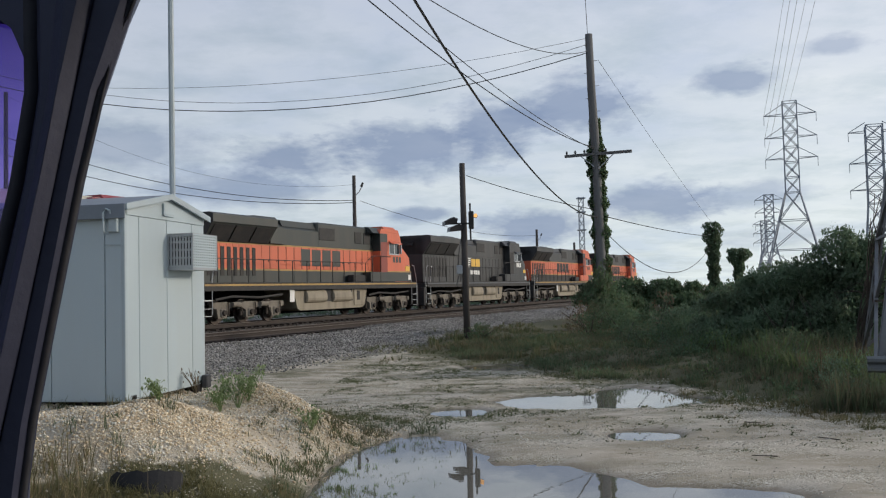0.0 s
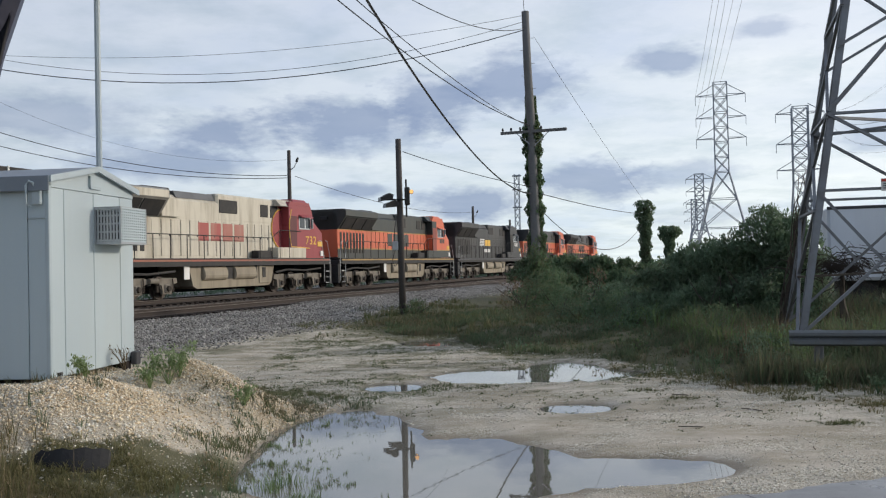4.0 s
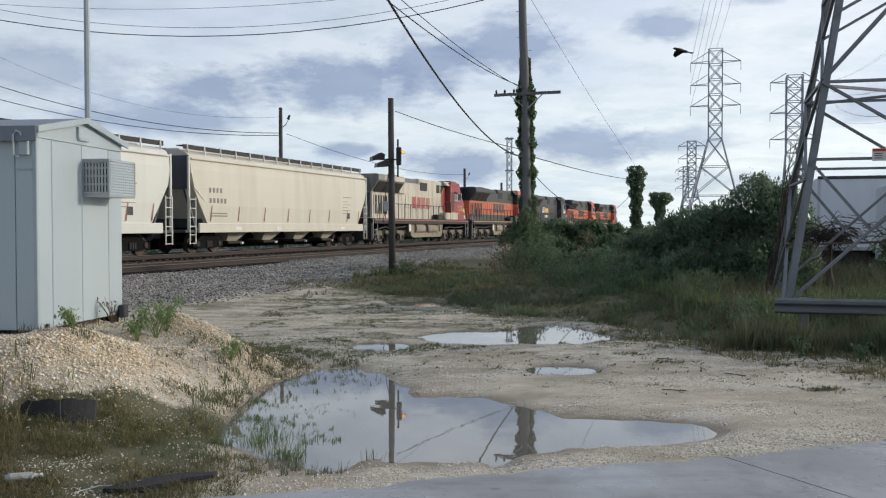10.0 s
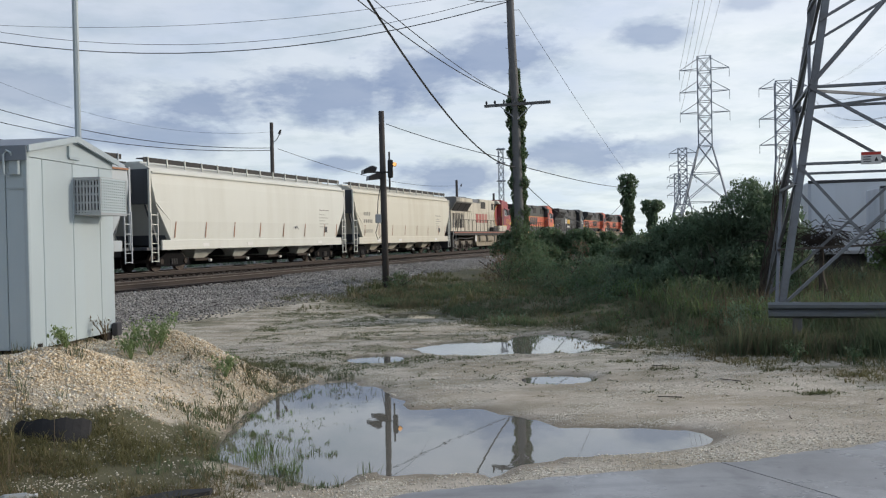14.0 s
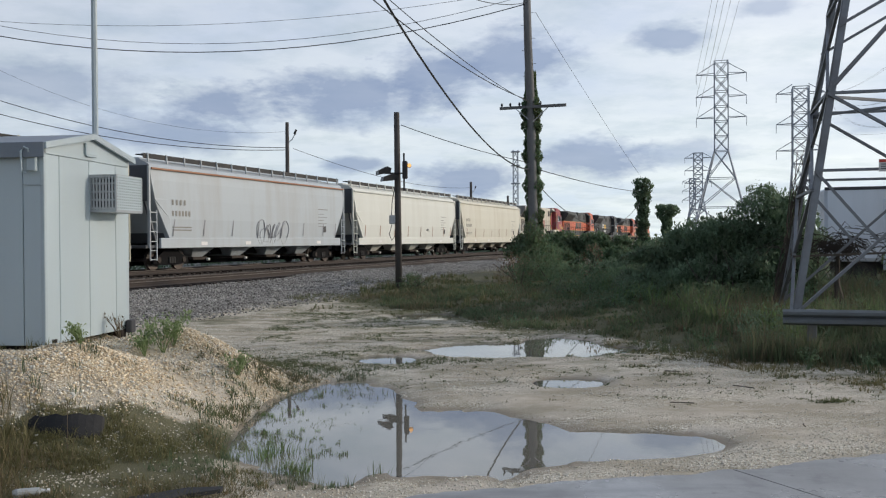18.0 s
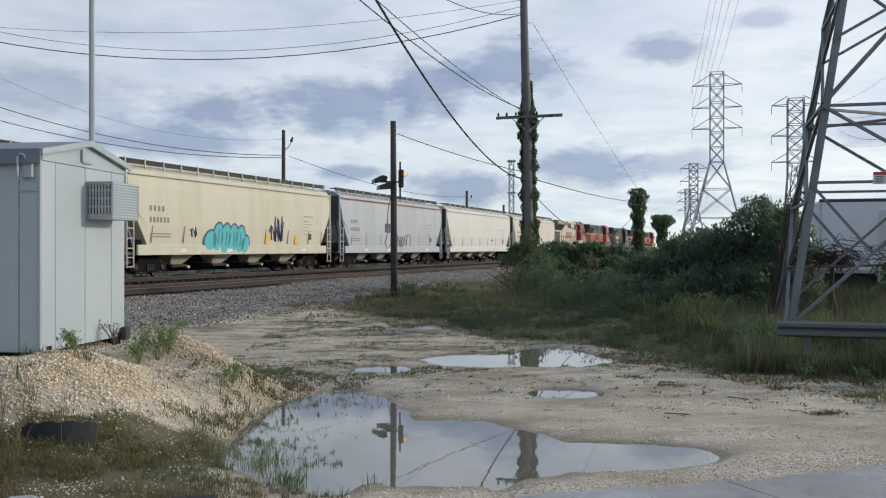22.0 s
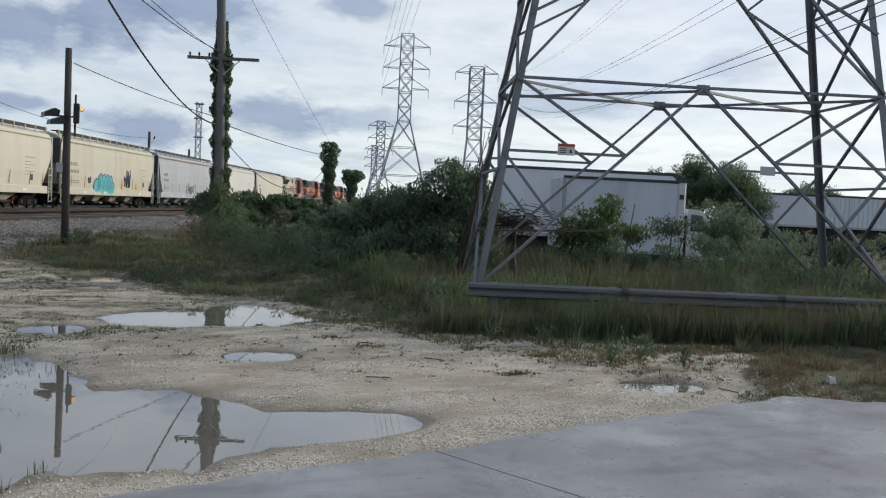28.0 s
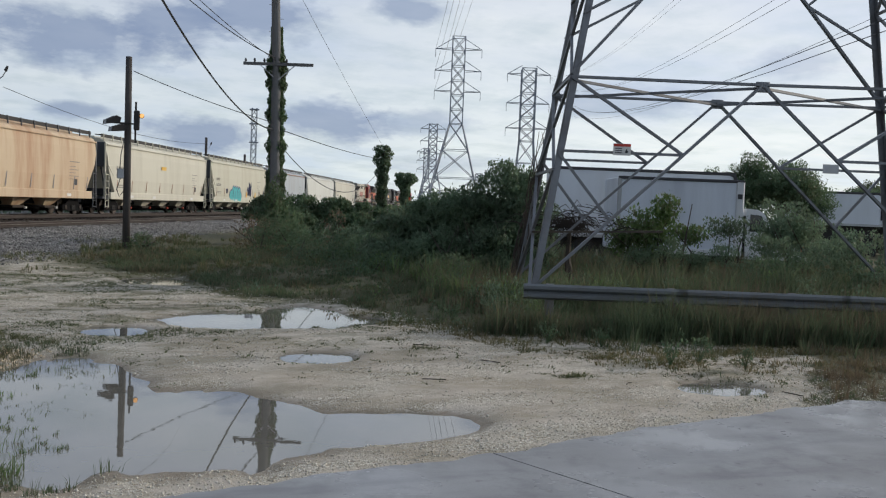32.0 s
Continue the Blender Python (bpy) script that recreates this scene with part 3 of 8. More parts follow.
def track_pose(s, off=0.0, z=RAIL_Z):
    """Local x along the track, y to its far side."""
    p = TU * s + TN * (off - TRACK_D)
    return pose(p[0], p[1], z, 0, 0, 66.0)


PUDDLES = [  # x, y, half widths, turn in degrees
    ("large", [(-0.50, 10.0, 0.95, 2.55), (-0.90, 9.05, 0.62, 1.15), (0.62, 8.85, 1.35, 1.50), (2.15, 8.45, 1.15, 0.60)]),
    ("middle", [(2.35, 15.85, 1.55, 1.05), (3.40, 16.3, 0.75, 1.45), (4.05, 15.7, 0.55, 0.55)]),
    ("small", [(0.10, 14.75, 0.50, 0.55)]),
    ("small", [(2.55, 12.12, 0.50, 0.46)]),
    ("far", [(1.15, 22.9, 0.85, 0.95)]),
    ("right", [(6.85, 9.36, 0.54, 0.40)]),
]
GRASS_X = [-60, -14, -2.1, -0.3, 0.4, 1.0, 1.8, 2.2, 2.6, 3.6, 4.5, 4.95, 5.5, 6.0, 7.4, 8.6, 9.6, 10.3, 11.2, 14.0]
GRASS_Y = [90, 50, 31.7, 26.5, 25.0, 24.6, 24.0, 21.6, 20.0, 19.0, 17.6, 15.8, 14.2, 13.5, 13.0, 12.75, 12.5, 11.9, 10.6, 6.5]


def puddle_r(x, y, ell):
    r = np.full(np.shape(x), 9.0)
    for cx, cy, a, b in ell:
        r = np.minimum(r, np.hypot((x - cx) / a, (y - cy) / b))
    return r


def grassy(x, y):
    """Metres inside the overgrown bank (negative on the gravel)."""
    return (y - np.interp(x, GRASS_X, GRASS_Y)) * 0.6 + 0.45 * lattice_noise(x, y, 1.3, 5) + 0.35 * lattice_noise(x, y, 0.45, 6)


def brown(x, y):
    """Strip of bare soil and withered tufts between the slab and the bank."""
    return step01(x - 7.7 - 0.85 * (y - 9.0) + 0.4 * lattice_noise(x, y, 0.6, 18), -0.2, 0.7)


def matted(x, y):
    """Weedy ground in front of the gravel heaps."""
    return step01(-x, 0.9, 2.0) * (1 - step01(y - 0.6 * (x + 2.65) + 0.25 * lattice_noise(x, y, 0.5, 19), 8.35, 9.15))


def pad(x, y):
    d = np.hypot((x + 5.0) / 4.0, (y - 11.2) / np.where(y < 11.2, 4.3, 4.2)) + 0.06 * lattice_noise(x, y, 0.9, 8)
    return 1 - step01(d, 0.40, 1.10)


def mounds(x, y):
    g = lambda cx, cy, a, b: np.exp(-((x - cx) / a) ** 2 - ((y - cy) / b) ** 2)
    return (0.29 * g(-2.55, 12.0, 0.50, 0.65) + 0.09 * g(-1.95, 11.8, 0.5, 0.8) + 0.12 * g(-1.25, 11.9, 0.55, 0.8) + 0.17 * g(-3.0, 9.8, 0.75, 0.65) + 0.07 * g(-3.5, 9.2, 0.7, 0.6)
            - 0.10 * g(-2.75, 11.05, 0.38, 0.38) + (0.04 * lattice_noise(x, y, 0.4, 51) + 0.02 * lattice_noise(x, y, 0.15, 53)) * g(-2.6, 10.6, 1.2, 1.6))


def height(x, y):
    x, y = np.asarray(x, float), np.asarray(y, float)
    off = x * TN[0] + y * TN[1] + TRACK_D
    z = 0.050 + 0.012 * lattice_noise(x, y, 1.7, 1) + 0.006 * lattice_noise(x, y, 0.45, 2)
    z = z + 0.08 * (1 - step01(off, 12.0, 17.0))
    gr = grassy(x, y)
    z = z + 0.28 * step01(gr, 0.0, 5.0) + 0.04 * step01(gr, 0, 0.6)
    z = z + (0.66 + 0.03 * lattice_noise(x, y, 0.3, 16)) * pad(x, y) + mounds(x, y) * step01(pad(x, y), 0.0, 0.35)
    left = step01(-x, 1.2, 3.2) * (1 - step01(y, 7.5, 12.0))
    z = z + left * (0.10 + 0.02 * lattice_noise(x, y, 0.8, 3))
    for _, ell in PUDDLES:
        r = puddle_r(x, y, ell) + 0.07 * lattice_noise(x, y, 0.35, 9) + 0.07 * lattice_noise(x, y, 0.16, 10)
        basin = 0.10 * (r - 1.0)
        w = step01(r, 1.0, 1.5)
        z = np.where(r < 1.5, (1 - w) * np.maximum(basin, -0.06) + w * np.maximum(z, np.minimum(basin, 0.02)), z)
    bal = np.interp(off, [-9, -5, -2.4, 2.2, 3.5, 6.5, 8.5, 13.4], [0.05, 0.30, 0.47, 0.47, 0.34, 0.33, 0.26, 0.10]) + 0.02 * lattice_noise(x, y, 0.5, 14)
    z = np.where((off < 13.6) & (off > -9), np.maximum(z, bal), z)
    return z


def sheet_axis(a, b, fine, far):
    core = np.arange(a, b + 1e-6, fine)
    out = np.cumsum(np.geomspace(fine * 2, far / 5, 26))
    return np.concatenate([(a - out)[::-1], core, b + out])


def build_ground():
    xs, ys = sheet_axis(-13, 15, 0.11, 900), sheet_axis(3, 36, 0.13, 900)
    X, Y = np.meshgrid(xs, ys)
    Z = height(X, Y)
    nx, ny = len(xs), len(ys)
    i = np.arange((nx - 1) * (ny - 1))
    a = (i // (nx - 1)) * nx + i % (nx - 1)
    faces = np.stack([a, a + 1, a + nx + 1, a + nx], 1)
    me = cloud_mesh("ground", np.stack([X, Y, Z], -1).reshape(-1, 3), faces, M_GROUND)
    off = X * TN[0] + Y * TN[1] + TRACK_D
    gr = grassy(X, Y)
    pd = pad(X, Y)
    left = matted(X, Y)
    layers = {
        "soil": np.clip(np.maximum(np.maximum(step01(gr, -0.4, 0.8), 0.9 * brown(X, Y)), 0.95 * left) * np.where(off < 11.8, 0, 1), 0, 1),
        "ballast": step01(13.3 - off + 0.7 * lattice_noise(X, Y, 0.6, 12), 0, 0.6) * (off > -12),
        "pile": np.clip(step01(mounds(X, Y) + 0.05 * lattice_noise(X, Y, 0.35, 55), 0.05, 0.17) + 0.20 * pd, 0, 1) * (1 - left * 0.6),
        "oiled": np.clip(step01(1.9 - np.abs(off), 0, 0.5) + step01(2.0 - np.abs(off - 5.0), 0, 0.6) + 0.6 * step01(2.6 - np.abs(off - 2.5), 0, 0.4), 0, 1),
        "weedy": np.clip(0.22 + 0.25 * step01(Y, 10, 13) + 0.55 * step01(Y, 13, 18) - 0.35 * step01(off, 20, 15) + 0.6 * step01(X, 5.5, 7.0) * step01(Y, 9.2, 10.2), 0, 1),
        "turf": np.clip(step01(gr, -1.6, 0.6) * step01(Y, 9, 15) + 0.5 * step01(Y, 15, 22) + 0.9 * left, 0, 1) * (off > 12.6),
    }
    for name, val in layers.items():
        at = me.attributes.new(name, "FLOAT", "POINT")
        at.data.foreach_set("value", np.ascontiguousarray(val, dtype=np.float32).ravel())
    me.polygons.foreach_set("use_smooth", [True] * len(me.polygons))
    tagged(new("ground", me), "pale limestone gravel lot with mud, weeds and puddles", "ground", kind="structure")


build_ground()

for kind, ell in PUDDLES:
    s = Shape()
    for k, (cx, cy, a, b) in enumerate(ell):
        s.add([(cx + a * 1.22 * math.cos(t * math.pi / 16), cy + b * 1.22 * math.sin(t * math.pi / 16), -0.0008 * k) for t in range(32)], [tuple(range(32))])
    thing("water_" + kind, "shallow rain puddle mirroring the cloudy sky", "puddle", kind="structure", shape=s, mat=M_WATER)

# concrete apron beside the lot, its edge broken by gravel
SLAB_X = [-3.0, -0.3, 0.4, 1.1, 2.0, 3.2, 4.6, 6.3, 7.7, 8.05, 8.5, 10.0, 16.0]
SLAB_Y = [6.1, 6.48, 6.66, 6.82, 7.0, 7.2, 7.6, 7.95, 8.22, 8.15, 7.78, 7.3, 6.2]


def build_slab():
    xs = np.linspace(-6, 16, 300)
    edge = np.interp(xs, SLAB_X, SLAB_Y) + 0.05 * lattice_noise(xs, xs * 0, 0.35, 21) + 0.03 * lattice_noise(xs, xs * 0, 0.1, 22)
    joint = lambda y, x0: x0 + (7.2 - y) * 0.40        # the joints run a little askew
    for x0, x1 in ((-9.0, 2.87), (2.87, 9.8), (9.8, 17.0)):
        up = [(x, y) for x, y in zip(xs, edge) if joint(y, x0) < x < joint(y, x1)]
        pts = [(joint(-6, x0) + 0.008, -6.0), (joint(-6, x1) - 0.008, -6.0), (joint(up[-1][1], x1) - 0.008, up[-1][1])] + up[::-1] + [(joint(up[0][1], x0) + 0.008, up[0][1])]
        thing("pavement", "damp grey concrete apron slab with dark wet blotches", "pavement", "concrete slabs", kind="structure", shape=Shape().prism(pts[::-1], -0.10, 0.083, "z"), mat=M_CONC)


build_slab()


def build_track(off, TIE_TOP):
    t = thing("railway_track", "rusty steel rails on dark wooden ties in grey ballast", "railway track", "railway tracks", m=track_pose(0, off, 0), kind="structure")
    s0, s1 = -70.0, 300.0
    prof = [(-0.075, 0), (0.075, 0), (0.07, 0.02), (0.012, 0.04), (0.012, 0.13), (0.036, 0.145), (0.036, 0.165), (-0.036, 0.165), (-0.036, 0.145), (-0.012, 0.13), (-0.012, 0.04), (-0.07, 0.02)]
    for y in (-0.755, 0.755):
        part("rail", Shape().prism([(y + a, TIE_TOP + b) for a, b in prof], s0, s1, "x"), M_RAIL, t)
        part("rail_head", Shape().box(s0, s1, y - 0.034, y + 0.034, TIE_TOP + 0.165, TIE_TOP + 0.18), M_RAILTOP, t)
    tie = Shape().box(-0.115, 0.115, -1.30, 1.30, -0.12, 0, 0.015).mesh("tie", M_TIE)
    rng = random.Random(7 + int(off))
    for k in range(150):
        part("tie", tie, M_TIE, t, m=pose(2 + k * 0.52 + rng.uniform(-0.03, 0.03), rng.uniform(-0.05, 0.05), TIE_TOP - 0.003 + rng.uniform(-0.02, 0.0), 0, 0, rng.uniform(-1, 1)))
    far = Shape()
    for k in range(330):
        x = 80 + k * 0.52
        far.box(x - 0.115, x + 0.115, -1.3, 1.3, TIE_TOP - 0.12, TIE_TOP)
    tagged(part("far_ties", far, M_TIE, t), kind="stuff")


for o, z in TRACKS:
    build_track(o, z)

# ---------------------------------------------------------------- shed beside the lot
def build_shed():
    t = thing("equipment_shed", "pale grey-green metal shed with shallow gable roof on gravel", "shed", m=pose(-3.95, 10.8, 0.74, 0, 0, -10.5))
    L, W, H, R = 3.0, 2.14, 2.40, 0.21
    core = Shape().prism([(0.03, 0.10), (W - 0.03, 0.10), (W - 0.03, H - 0.01), (W / 2, H + R - 0.03), (0.03, H - 0.01)], -L + 0.03, -0.03, "x")
    part("frame", core, M_SHEDTRIM, t)
    seams = [0.0, 0.33, 1.04, 1.75, W]
    for a, b in zip(seams, seams[1:]):
        part("wall_panel", Shape().box(-0.034, 0.0, a + 0.006, b - 0.006, 0.03, H - 0.10, 0.006), M_SHED, t)
    part("gable_panel", Shape().prism([(0.0, H - 0.094), (W, H - 0.094), (W, H), (W / 2, H + R), (0.0, H)], -0.036, 0.004, "x"), M_SHED, t)
    side = [0.0, 0.27, 1.0, 1.75, 2.46, L]
    for a, b in zip(side, side[1:]):
        part("wall_panel", Shape().box(-b + 0.006, -a - 0.006 - (0.03 if a == 0 else 0), 0.0, 0.034, 0.03, H - 0.02, 0.006), M_SHED, t)
        part("wall_panel", Shape().box(-b + 0.006, -a - 0.006, W - 0.034, W, 0.03, H - 0.02, 0.006), M_SHED, t)
    part("wall_panel", Shape().box(-L - 0.004, -L + 0.03, 0.02, W - 0.02, 0.03, H, 0.006), M_SHED, t)
    part("corner_post", Shape().box(-0.05, 0.004, -0.006, 0.05, 0.0, H, 0.008), M_SHEDTRIM, t)
    o = 0.07
    for y0, y1 in ((-o, W / 2), (W + o, W / 2)):
        z0 = H - o * R / (W / 2)
        part("roof_sheet", Shape().prism([(y0, z0), (y1, H + R), (y1, H + R + 0.035), (y0, z0 + 0.035)], -L - 0.05, 0.05, "x"), M_SHEDROOF, t)
        part("roof_trim", Shape().prism([(y0, z0 - 0.03), (y1, H + R - 0.03), (y1, H + R + 0.045), (y0, z0 + 0.045)], 0.05, 0.075, "x"), M_SHEDTRIM, t)
    part("eave_trim", Shape().box(-L - 0.05, 0.05, -o - 0.02, -o, H - 0.15, H + 0.03, 0.005), M_SHEDROOF, t)
    part("gable_bracket", Shape().bar((0.02, 0.93, H + 0.12), (0.02, 0.93, H - 0.03), 0.035).bar((0.02, 0.93, H - 0.03), (0.02, 1.18, H - 0.03), 0.035), M_SHEDTRIM, t)
    part("conduit", Shape().tube([(-0.20, -0.05, H - 0.33), (-0.22, -0.10, H - 0.30), (-0.22, -0.11, H - 0.08), (-0.18, -0.11, H - 0.03), (-0.14, -0.10, H - 0.05), (-0.13, -0.06, H - 0.12)], 0.014, 7), M_SHED, t)
    part("meter_box", Shape().box(-0.19, -0.07, -0.06, -0.002, H - 0.31, H - 0.12, 0.01), M_SHEDTRIM, t)
    part("hinge_strap", Shape().box(-0.26, -0.03, -0.016, -0.004, H - 0.47, H - 0.455), M_SHEDTRIM, t)
    for y in (0.12, W - 0.25):
        part("skid", Shape().box(-L, 0.0, y, y + 0.14, -0.16, 0.10, 0.01), M_TIE, t)
    part("corner_block", Shape().box(-0.10, 0.02, 0.0, 0.12, -0.10, 0.03, 0.01), M_SHEDTRIM, t)
    part("outlet_box", Shape().box(0.01, 0.10, W - 0.16, W - 0.02, -0.02, 0.16, 0.012), M_PRINT, t)
    # painted notice on the side wall: its lines cannot be read
    part("sign_board", Shape().box(-1.72, -1.08, -0.012, -0.002, 1.62, 2.26, 0.003), M_WHITE, t, "white notice board with dark lines of print")
    for k, (z, a, b) in enumerate(((2.16, 0.06, 0.58), (2.04, 0.15, 0.50), (1.92, 0.06, 0.58), (1.82, 0.06, 0.58), (1.71, 0.10, 0.55))):
        part("print_bar", Shape().box(-1.72 + a, -1.72 + b, -0.016, -0.0125, z - 0.03, z + 0.025), M_PRINT, t)
    # caged air conditioner in the gable
    c = thing("air_conditioner", "grey perforated steel cage over a window air conditioner", "air conditioner", m=pose(-3.95, 10.8, 0.74, 0, 0, -10.5) @ pose(0, 1.06, 1.67))
    D, Wc, Hc = 0.36, 0.74, 0.45
    part("unit", Shape().box(0.01, D - 0.09, 0.05, Wc - 0.05, 0.04, Hc - 0.05, 0.015), M_PRINT, c, "dark air conditioner body")
    for y in (0.0, Wc - 0.025):
        for x in (0.0, D - 0.025):
            part("cage_post", Shape().box(x, x + 0.025, y, y + 0.025, 0, Hc), M_GALV, c)
    part("cage_top", Shape().box(0, D, 0, Wc, Hc, Hc + 0.008), M_GALV, c)
    part("cage_floor", Shape().box(0, D, 0, Wc, -0.03, 0.002), M_GALV, c)
    front = Shape()
    for k in range(13):
        y = 0.025 + k * (Wc - 0.05) / 12
        front.box(D - 0.012, D - 0.004, y - 0.016, y + 0.016, 0.0, Hc)
    for k in range(13):
        z = 0.01 + k * (Hc - 0.02) / 12
        front.box(D - 0.008, D, 0.0, Wc, z - 0.010, z + 0.010)
    part("front_grille", front, M_SHED, c)
    for y in (0.0, Wc):
        sidep = Shape()
        for k in range(9):
            x = 0.01 + k * (D - 0.02) / 8
            sidep.box(x - 0.013, x + 0.013, y - 0.004, y + 0.004, 0, Hc)
        for z in (0.02, 0.13, 0.235, 0.34, Hc - 0.02):
            sidep.box(0, D, y - 0.006, y + 0.002, z - 0.011, z + 0.011)
        part("side_grille", sidep, M_GALV, c)
    m = thing("antenna_mast", "slender pale metal mast rising behind the shed roof", "mast")
    part("tube", Shape().tube([(-3.86, 12.42, 0.5), (-3.86, 12.42, 6.0), (-3.84, 12.43, 14.0)], [0.045, 0.04, 0.03], 8), M_SHEDTRIM, m)
    part("roof_flange", Shape().tube([(-3.86, 12.42, 3.2), (-3.86, 12.42, 3.3)], 0.09, 8), M_GALV, m)


build_shed()

# ---------------------------------------------------------------- poles and wires
def wire(name, a, b, sag, r=0.014, label="black overhead cable hung between poles", n=18):
    a, b = Vector(a), Vector(b)
    pts = [a.lerp(b, k / n) - Vector((0, 0, sag * 4 * (k / n) * (1 - k / n))) for k in range(n + 1)]
    return thing(name, label, "cable", "overhead wires", shape=Shape().tube(pts, r, 4), mat=M_WIRE)


def leaf_cloud(rng, blobs, per, size, droop=0.0, shell=0.55):
    """Leaf places inside lumpy blobs (x, y, z, rx, ry, rz)."""
    out = []
    for bx, by, bz, rx, ry, rz in blobs:
        n = int(per * rx * ry * rz * 4)
        d = rng.normal(size=(n, 3))
        d /= np.linalg.norm(d, axis=1)[:, None]
        r = shell + (1 - shell) * rng.uniform(0, 1, n) ** 0.7
        lump = 1 + 0.22 * np.sin(d[:, 0] * 7 + bx * 3) * np.cos(d[:, 1] * 6 + by) + 0.16 * np.sin(d[:, 2] * 9 + bx)
        out.append(np.array([bx, by, bz]) + d * np.array([rx, ry, rz]) * (r * lump)[:, None])
    return np.concatenate(out)


def leaves(name, at, size, mat, rng, parent=None, label="", kind="stuff"):
    sz = rng.uniform(0.6, 1.35, len(at)) * size
    v, f = scatter(LEAF_V, LEAF_F, at, sz, rng)
    ob = new(name, cloud_mesh(name, v, f, mat))
    ob.parent = parent
    return tagged(ob, label, kind=kind)


def build_signal_pole():
    x, y = 0.57, 31.0
    z0 = float(height(x, y)) - 0.2
    t = thing("utility_pole", "dark weathered wooden pole with floodlights and an amber lamp", "utility pole", "wooden poles")
    part("shaft", Shape().tube([(x + 0.02, y, z0), (x, y, 3.5), (x - 0.02, y, 6.42)], [0.125, 0.115, 0.10], 10), M_WOOD, t, smooth=True)
    part("bracket", Shape().bar((x - 0.75, y - 0.2, 4.30), (x + 0.30, y - 0.1, 4.30), 0.05).bar((x + 0.22, y - 0.1, 3.7), (x + 0.22, y - 0.1, 5.0), 0.06), M_BLACK, t)
    for dx, z, a in ((-0.62, 4.36, -18), (-0.45, 4.12, -12)):
        f = part("floodlight", Shape().prism([(-0.26, -0.05), (0.16, -0.10), (0.24, 0.03), (0.12, 0.13), (-0.2, 0.08)], -0.16, 0.16, "y"), M_BLACK, t, m=pose(x + dx + 0.15, y - 0.22, z, 0, a, 20))
        part("lens", Shape().prism([(-0.29, -0.055), (-0.262, -0.05), (-0.202, 0.08), (-0.23, 0.085)], -0.14, 0.14, "y"), M_GLASSDARK, f)
    part("signal_head", Shape().box(x + 0.16, x + 0.34, y - 0.3, y - 0.08, 4.10, 4.72, 0.03), M_BLACK, t)
    lamp = Shape().tube([(x + 0.40, y - 0.32, 4.56), (x + 0.40, y - 0.22, 4.56)], 0.065, 12)
    part("amber_lamp", lamp, M_AMBER, t, "glowing amber signal lamp")
    part("lamp_hood", Shape().tube([(x + 0.40, y - 0.22, 4.56), (x + 0.40, y - 0.10, 4.56)], 0.075, 12), M_BLACK, t)
    part("lamp_arm", Shape().bar((x + 0.28, y - 0.15, 4.56), (x + 0.44, y - 0.15, 4.56), 0.04), M_BLACK, t)
    part("junction_box", Shape().box(x - 0.30, x - 0.09, y - 0.12, y + 0.08, 2.55, 2.86, 0.02), M_GALV, t, "grey junction box")
    part("conduit", Shape().tube([(x - 0.09, y - 0.12, 3.9), (x - 0.2, y - 0.13, 3.3), (x - 0.22, y - 0.12, 2.86)], 0.015, 6), M_WIRE, t)
    part("hanging_cable", Shape().tube([(x - 0.2, y - 0.05, 2.56), (x - 0.30, y - 0.1, 2.2), (x - 0.22, y - 0.1, 1.98), (x - 0.1, y - 0.12, 2.15)], 0.014, 6), M_WIRE, t)


